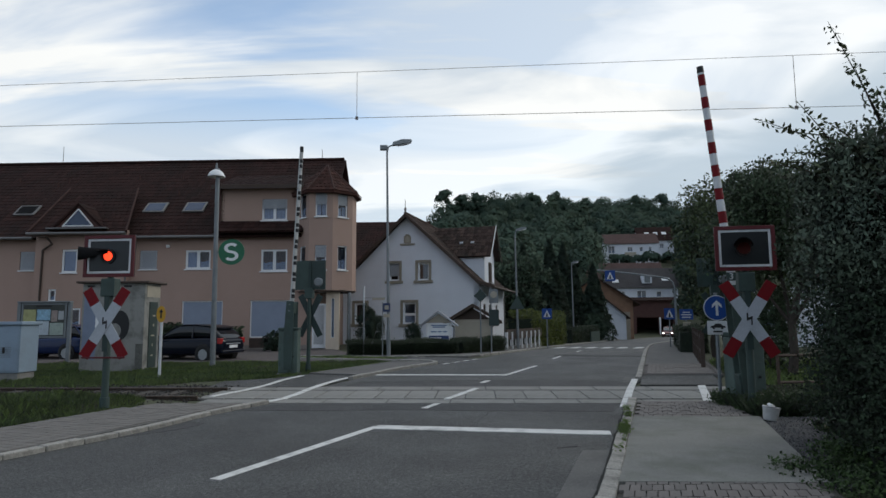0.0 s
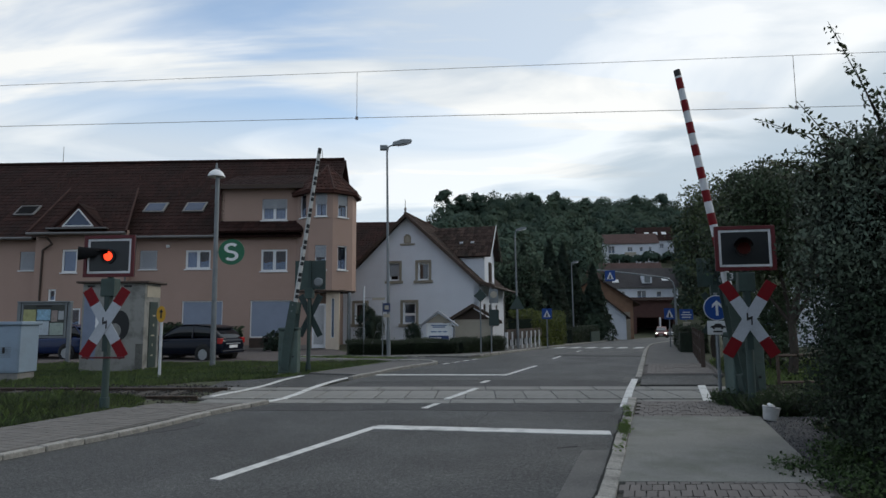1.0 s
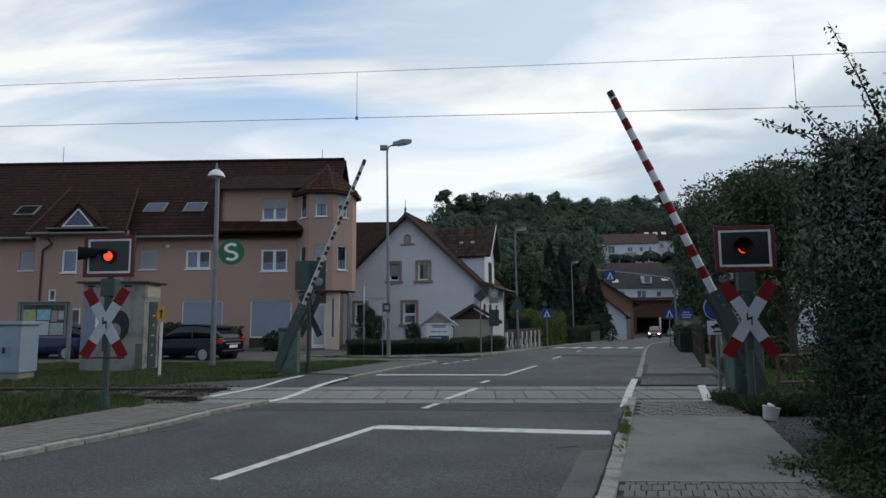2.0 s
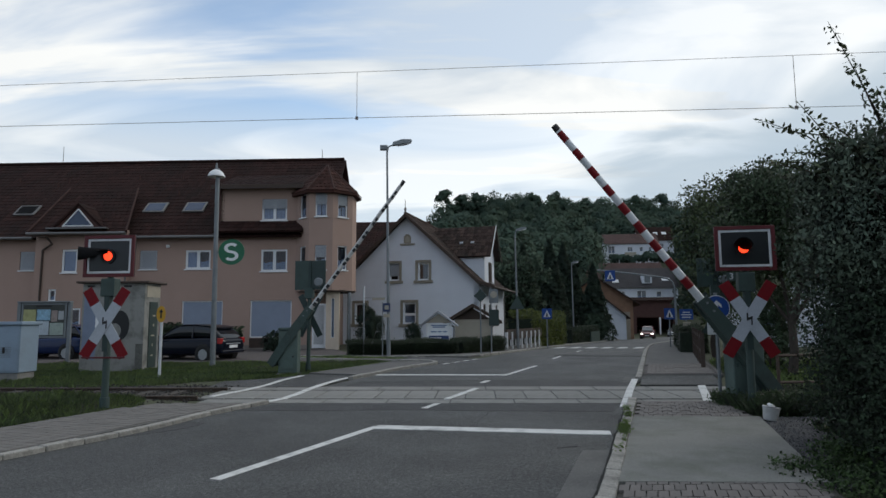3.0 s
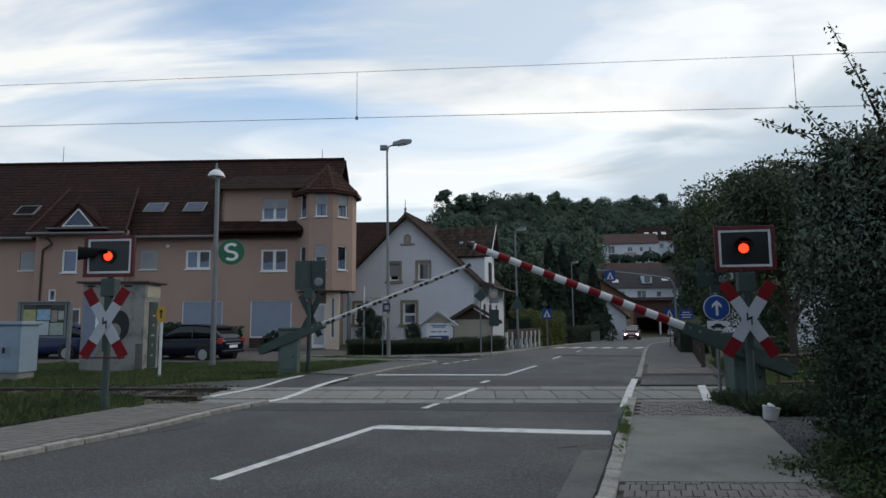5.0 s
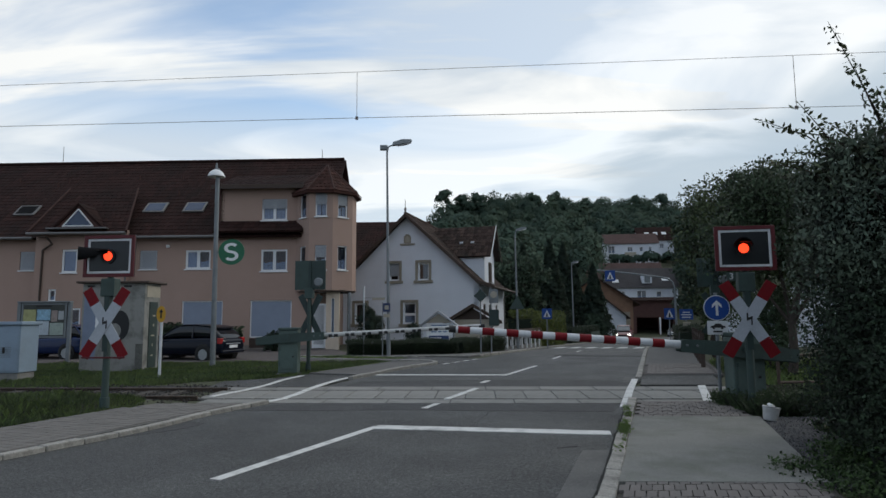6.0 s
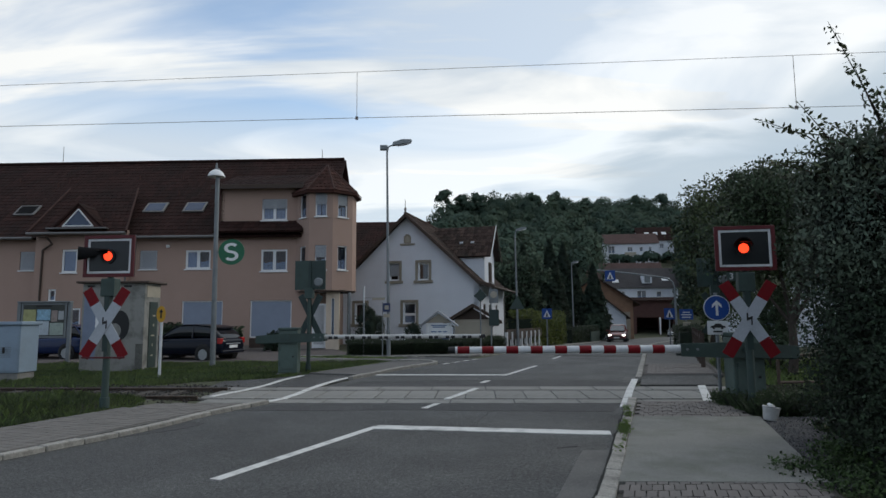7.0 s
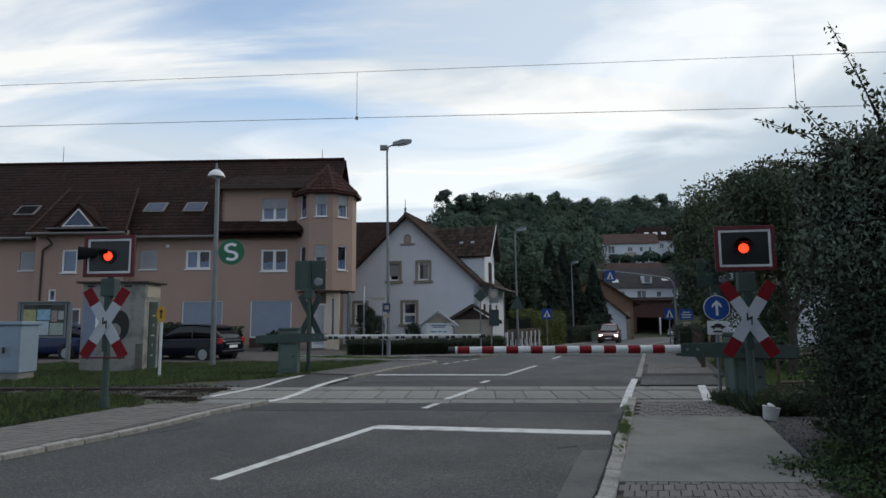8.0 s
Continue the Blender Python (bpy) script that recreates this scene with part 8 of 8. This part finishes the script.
def hedge(name, a, b, w, h, n, size, leaf, seed, label, wild=0.0):
    a, b = Vector(a), Vector(b)
    ln = (b - a).length
    H = thing(name, pose(a.x, a.y, fall(a.x, (a.y + b.y) / 2), 0, 0, math.degrees(math.atan2(b.y - a.y, b.x - a.x))), label, "hedge")
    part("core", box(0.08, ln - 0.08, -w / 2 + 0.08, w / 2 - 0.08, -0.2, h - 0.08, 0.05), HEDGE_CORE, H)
    rng = np.random.default_rng(seed)
    u, v, t = rng.random(n) * ln, rng.uniform(-0.5, 0.5, n) * w, rng.random(n) * h
    face = rng.integers(0, 5, n)
    v[face < 2] = -w / 2 + rng.normal(size=(face < 2).sum()) * 0.04
    t[(face == 2) | (face == 3)] = h + rng.normal(size=((face == 2) | (face == 3)).sum()) * 0.05
    t += (0.04 * np.sin(u * 2.3) + wild * (0.5 * np.sin(u * 1.7 + seed) + 0.35 * np.sin(u * 4.1) + 0.3 * rng.random(n))) * (t / h)
    me = leaves_mesh("foliage", np.stack([u, v, t], 1), size, rng, 0.0, 0.6)
    me.materials.append(leaf)
    new("foliage", me).parent = H


hedge("hedge", (-4.15, 27.0), (0.55, 28.3), 0.9, 0.60, 16000, 0.06, LEAF_HEDGE, 61, "clipped dark green hedge before the white house")
hedge("hedge", (0.55, 28.4), (2.75, 31.4), 0.8, 0.64, 9000, 0.065, LEAF_HEDGE, 62, "clipped green hedge curving along the footway")
hedge("hedge", (4.6, 38.5), (8.2, 46.5), 1.6, 1.9, 7000, 0.16, LEAF_YELLOW, 63, "loose yellow-green garden hedge", 0.45)
hedge("hedge", (9.6, 49.5), (15.8, 64.5), 1.0, 1.35, 6000, 0.16, LEAF_HEDGE, 64, "dark hedge along the far footway")
hedge("hedge", (16.2, 41.5), (20.2, 52.0), 1.4, 1.3, 6000, 0.14, LEAF_HEDGE, 65, "dark hedge beside the footway")
hedge("hedge", (11.0, 28.0), (15.3, 40.5), 1.2, 1.1, 9000, 0.13, LEAF_HEDGE, 66, "dark overgrown hedge beside the fence")


def shrub(x, y, r, h, n, size, leaf, seed, label, z=0.0):
    S = thing("shrub", pose(x, y, z), label, "shrub")
    part("stem", pole((0, 0, -0.1), (0, 0, h * 0.5), 0.03, 0.02, 6), BARK, S)
    crown("foliage", S, [(0, 0, h * 0.5, r, r, h * 0.5), (r * 0.3, 0, h * 0.6, r * 0.6, r * 0.7, h * 0.4)], n, size, leaf, seed, 0.55, 0.0, 0.5, -0.2)


shrub(-14.0, 32.8, 0.65, 1.5, 1600, 0.16, LEAF_TREE, 71, "round green shrub by the apartment house wall")
shrub(-11.0, 32.6, 0.7, 1.25, 1600, 0.16, LEAF_TREE, 72, "green grassy shrub by the apartment house wall")
shrub(-8.6, 31.8, 0.5, 1.0, 1200, 0.14, LEAF_DARK, 73, "dark shrub by the shop window")
shrub(-1.5, 31.0, 0.42, 1.45, 6000, 0.06, LEAF_DARK, 74, "clipped dark oval shrub beside the sign board")
shrub(-4.15, 33.9, 0.55, 2.3, 5200, 0.09, LEAF_DARK, 75, "dark tall shrub before the white house")
shrub(-3.75, 34.6, 0.5, 1.9, 4200, 0.09, LEAF_DARK, 76, "dark tall shrub beside the white house")
shrub(9.55, 18.6, 0.85, 2.7, 7000, 0.10, LEAF_TREE, 79, "tall leafy shrub behind the barrier")
shrub(13.2, 19.5, 1.5, 2.0, 4500, 0.12, LEAF_TREE, 78, "leafy shrub behind the pipe railing")


def in_poly(x, y, poly):
    c = False
    j = len(poly) - 1
    for i in range(len(poly)):
        (xi, yi), (xj, yj) = poly[i], poly[j]
        if (yi > y) != (yj > y) and x < (xj - xi) * (y - yi) / (yj - yi) + xi:
            c = not c
        j = i
    return c


def blades(name, poly, n, h, label, material, seed, w=0.012, patch=0.35, lift=0.0):
    rnd = random.Random(seed)
    x0, x1 = min(p[0] for p in poly), max(p[0] for p in poly)
    y0, y1 = min(p[1] for p in poly), max(p[1] for p in poly)
    vs, fs, ns = [], [], []
    while len(fs) < n:
        x, y = rnd.uniform(x0, x1), rnd.uniform(y0, y1)
        if not in_poly(x, y, poly):
            continue
        q = noise.noise(Vector((x * 0.9, y * 0.9, seed)))
        if q < -patch:
            continue
        z = land(x, y) + lift
        hh = h * rnd.uniform(0.45, 1.2) * (0.75 + 0.8 * max(0, q + 0.2))
        a = rnd.uniform(0, 6.283)
        dx, dy = math.cos(a) * w, math.sin(a) * w
        lx, ly = rnd.gauss(0, 0.35) * hh, rnd.gauss(0, 0.35) * hh
        b = len(vs)
        vs += [(x - dx, y - dy, z - 0.01), (x + dx, y + dy, z - 0.01), (x + dx * 0.6 + lx * 0.4, y + dy * 0.6 + ly * 0.4, z + hh * 0.6), (x + lx, y + ly, z + hh)]
        fs.append((b, b + 1, b + 2, b + 3))
        sh = Vector((dy * 60 + lx * 2, -dx * 60 + ly * 2, 1.3)).normalized()
        ns += [sh] * 4
    me = bpy.data.meshes.new(name)
    me.from_pydata(vs, [], fs)
    clump_normals(me, np.array([tuple(v) for v in ns]))
    me.materials.append(material)
    tagged(new(name, me), label, "grass", kind="stuff")


blades("verge_grass", [(-17, 9.4), (-12.0, 3.5), (-10.2, 2.5), (-7.1, 7.8), (-6.2, 9.6), (-5.45, 11.4), (-5.7, 12.2), (-6.6, 12.9), (-8.5, 13.5), (-17, 13.9)], 150000, 0.125, "mown green grass along the near side of the track", BLADE, 1, 0.0045, 0.5)
blades("verge_grass", [(-18, 15.0), (-8.6, 14.9), (-7.2, 15.4), (-6.3, 16.5), (-5.6, 16.75), (-4.55, 17.1), (-4.2, 17.7), (-3.65, 18.7), (-2.7, 20.9), (-1.85, 22.8), (-2.6, 23.7), (-18, 23.3)], 110000, 0.115, "mown green grass behind the track", BLADE, 2, 0.0065, 0.5)
blades("verge_grass", [(-4.3, 24.4), (-1.9, 24.9), (-1.4, 25.4), (-6, 26.4)], 3500, 0.13, "strip of grass at the corner", BLADE, 3, 0.016)
blades("weeds", [(4.86, 10.12), (8.6, 9.9), (9.5, 11.6), (5.05, 12.1)], 26000, 0.27, "tall weeds growing round the barrier housing", WEED, 4, 0.006, 0.6)
blades("verge_grass", [(6.9, 14.6), (15, 13.8), (18, 22), (9.2, 22)], 16000, 0.22, "rough grass behind the railing", BLADE, 5, 0.012)
blades("weeds", [(3.6, 5.0), (5.5, 4.6), (6.4, 9.0), (5.3, 9.2), (4.6, 7.9)], 7000, 0.17, "weeds under the bush beside the footway", WEED, 6, 0.012, 0.3)


def kerb_weeds():
    rng = np.random.default_rng(8)
    rnd = random.Random(8)
    bl = []
    for x, y, n, r in ((2.86, 10.1, 9, 0.10), (2.45, 8.75, 16, 0.10), (2.30, 8.3, 10, 0.07), (2.02, 7.45, 8, 0.06), (2.70, 9.5, 4, 0.05)):
        for k in range(n):
            t = rnd.uniform(-0.42, 0.42)
            x0 = x + 0.01
            bl.append((x0 + 0.32 * t + rnd.uniform(-0.04, 0.06), y + t, 0.085 + rnd.uniform(0, 0.03), r * rnd.uniform(0.4, 1.0), r * rnd.uniform(0.5, 1.1), r * rnd.uniform(0.3, 0.7)))
    me = leaves_mesh("kerb_weeds", blob_points(bl, 4200, rng, 0.1, 9)[0], 0.019, rng, -0.2, 0.45)
    me.materials.append(BLADE)
    tagged(new("kerb_weeds", me), "small leafy weeds sprouting along the kerb", "weeds", kind="stuff")


kerb_weeds()


# low plants creeping over the footway edge
def creepers():
    rng = np.random.default_rng(15)
    bl = [(3.55, 6.35, 0.06, 0.35, 0.45, 0.12), (3.75, 5.6, 0.05, 0.55, 0.5, 0.16), (4.2, 6.2, 0.1, 0.5, 0.6, 0.22), (3.9, 4.9, 0.1, 0.6, 0.5, 0.22), (5.3, 10.4, 0.1, 0.6, 0.3, 0.26), (6.2, 10.4, 0.12, 0.8, 0.4, 0.25), (5.0, 11.3, 0.1, 0.3, 0.4, 0.2), (5.6, 10.3, 0.14, 0.8, 0.3, 0.22), (6.7, 10.5, 0.16, 0.9, 0.4, 0.24), (4.15, 6.6, 0.12, 0.4, 0.5, 0.24)]
    me = leaves_mesh("creepers", blob_points(bl, 26000, rng, 0.2, 7)[0], 0.038, rng, 0.0, 0.6)
    me.materials.append(WEED)
    tagged(new("ground_creepers", me), "leafy ground plants creeping over the footway edge", "ground plants", kind="stuff")


creepers()


# ---- gravel and paving stones ----
gv = part("gravel_patch", strip([(2.9 + 0.6, 5.9), (4.2, 8.0), (4.85, 10.05)], [(6.6, 5.6), (6.8, 8.0), (6.9, 9.9)], lambda x, y: -0.2, lambda x, y: -0.002), mat("dark_gravel", (0.06, 0.061, 0.064), 0.95, var=0.5, scale=4, fine=45, bump=0.7))
tagged(gv, "dark grey gravel beside the concrete footway", "gravel", kind="structure")


def gravel():
    rnd = random.Random(9)
    vs, fs = [], []
    for i in range(3500):
        y = rnd.uniform(6.2, 10.0)
        x = rnd.uniform(right_edge(y) + 2.1, right_edge(y) + 4.0)
        s = rnd.uniform(0.008, 0.02)
        b = len(vs)
        for k in range(4):
            a = rnd.uniform(0, 0.8) + k * 1.57
            vs.append((x + s * math.cos(a), y + s * math.sin(a), -0.004))
        vs.append((x, y, s * 0.8))
        fs += [(b, b + 1, b + 4), (b + 1, b + 2, b + 4), (b + 2, b + 3, b + 4), (b + 3, b, b + 4)]
    me = bpy.data.meshes.new("gravel_stones")
    me.from_pydata(vs, [], fs)
    me.materials.append(mat("gravel_stone", (0.10, 0.10, 0.105), 0.95, var=0.3, island=0.5))
    tagged(new("gravel_stones", me), "loose grey gravel stones", "gravel", kind="stuff")


gravel()


def pavers(host, y0, y1, lx, ly, z, xr=1.96):
    ob = None
    row = 0
    y = y0
    while y < y1 - 0.02:
        x = right_edge(y) + KX + 0.01 + (0.5 * lx if row % 2 else 0.0)
        while x < right_edge(y) + xr - lx * 0.6:
            m = pose(x, y, z + random.uniform(-0.003, 0.003), random.uniform(-0.6, 0.6), random.uniform(-0.6, 0.6), random.uniform(-0.4, 0.4))
            if ob is None:
                bm = box(0.005, lx - 0.005, 0.005, ly - 0.005, -0.03, 0.03)
                for v in bm.verts:
                    v.co.x += 0.3345 * v.co.y
                ob = part("paver", bm, PAVER, host, m=m)
            else:
                share("paver", ob, host, m)
            x += lx
        y += ly
        row += 1


pavers(bpy.data.objects["footway_crossing"], 9.9, 11.55, 0.15, 0.2, 0.005)
pavers(bpy.data.objects["footway_near"], 4.9, 5.95, 0.10, 0.2, 0.015, 2.0)
pavers(bpy.data.objects["footway_beyond"], 17.0, 20.4, 0.24, 0.24, 0.04, 2.2)


# ---- what moves ----
def motions():
    swing_r = [(0.0, 84.6), (0.5, 84.3), (0.8, 82.2), (1.0, 79.8), (1.5, 72.1), (2.0, 65.2), (2.5, 58.4), (3.0, 51.6), (3.5, 44.3), (4.0, 37.2), (4.5, 29.8),
               (5.0, 21.4), (5.4, 14.2), (5.8, 7.0), (6.0, 4.2), (6.2, 1.8), (6.4, 0.5), (6.5, 0.2), (7.0, 0.1), (8.0, 0.1)]
    swing_l = [(0.0, 87.5), (0.5, 87.4), (0.8, 84.6), (1.0, 82.0), (1.5, 74.6), (2.0, 67.8), (2.5, 61.0), (3.0, 54.2), (3.5, 46.6), (4.0, 38.5), (4.5, 30.9),
               (5.0, 21.5), (5.4, 13.6), (5.8, 5.9), (6.0, 3.0), (6.2, 0.8), (6.4, 0.1), (6.5, 0.0), (7.0, 0.0), (8.0, 0.0)]
    walk(arm_r, [(t, pose(0, 0, 1.0, 0, a, 0)) for t, a in swing_r])
    walk(arm_l, [(t, pose(0, 0, 1.05, 0, -a, 0)) for t, a in swing_l])
    drive = [(0.0, 34.8, 98.0), (1.0, 31.9, 92.5), (2.0, 29.05, 87.0), (3.0, 26.3, 81.5), (4.0, 23.65, 76.0), (5.0, 21.05, 70.6), (6.0, 18.6, 65.2), (7.0, 16.45, 59.7), (8.0, 14.25, 54.3)]
    walk(moving_car, [(t, pose(x, y, fall(x, y) + 0.005, 0, 1.2, -112 + 0.45 * t)) for t, x, y in drive])
    # each lamp shows for about 0.6 s of every second, the two in turn
    def blink(flap, z, first_on, on, start):
        rows = []
        period = 0.985
        for k in range(-1, 9):
            a = first_on + k * period
            for t, open_ in ((a - 0.05, 0), (a + 0.03, 1), (a + on - 0.03, 1), (a + on + 0.09, 0)):
                rows.append((round(t * 30) / 30, open_))
        rows = [r for r in rows if 0.0 < r[0] < 8.0]
        rows = [(0.0, start)] + rows + [(8.0, rows[-1][1])]
        walk(flap, [(t, pose(-0.02, -0.05, z + 0.10, -86 * o, 0, 0)) for t, o in rows])
    blink(flap_r, 2.69, 0.06, 0.55, 0)
    blink(flap_l, 2.71, 0.60, 0.60, 1)


motions()
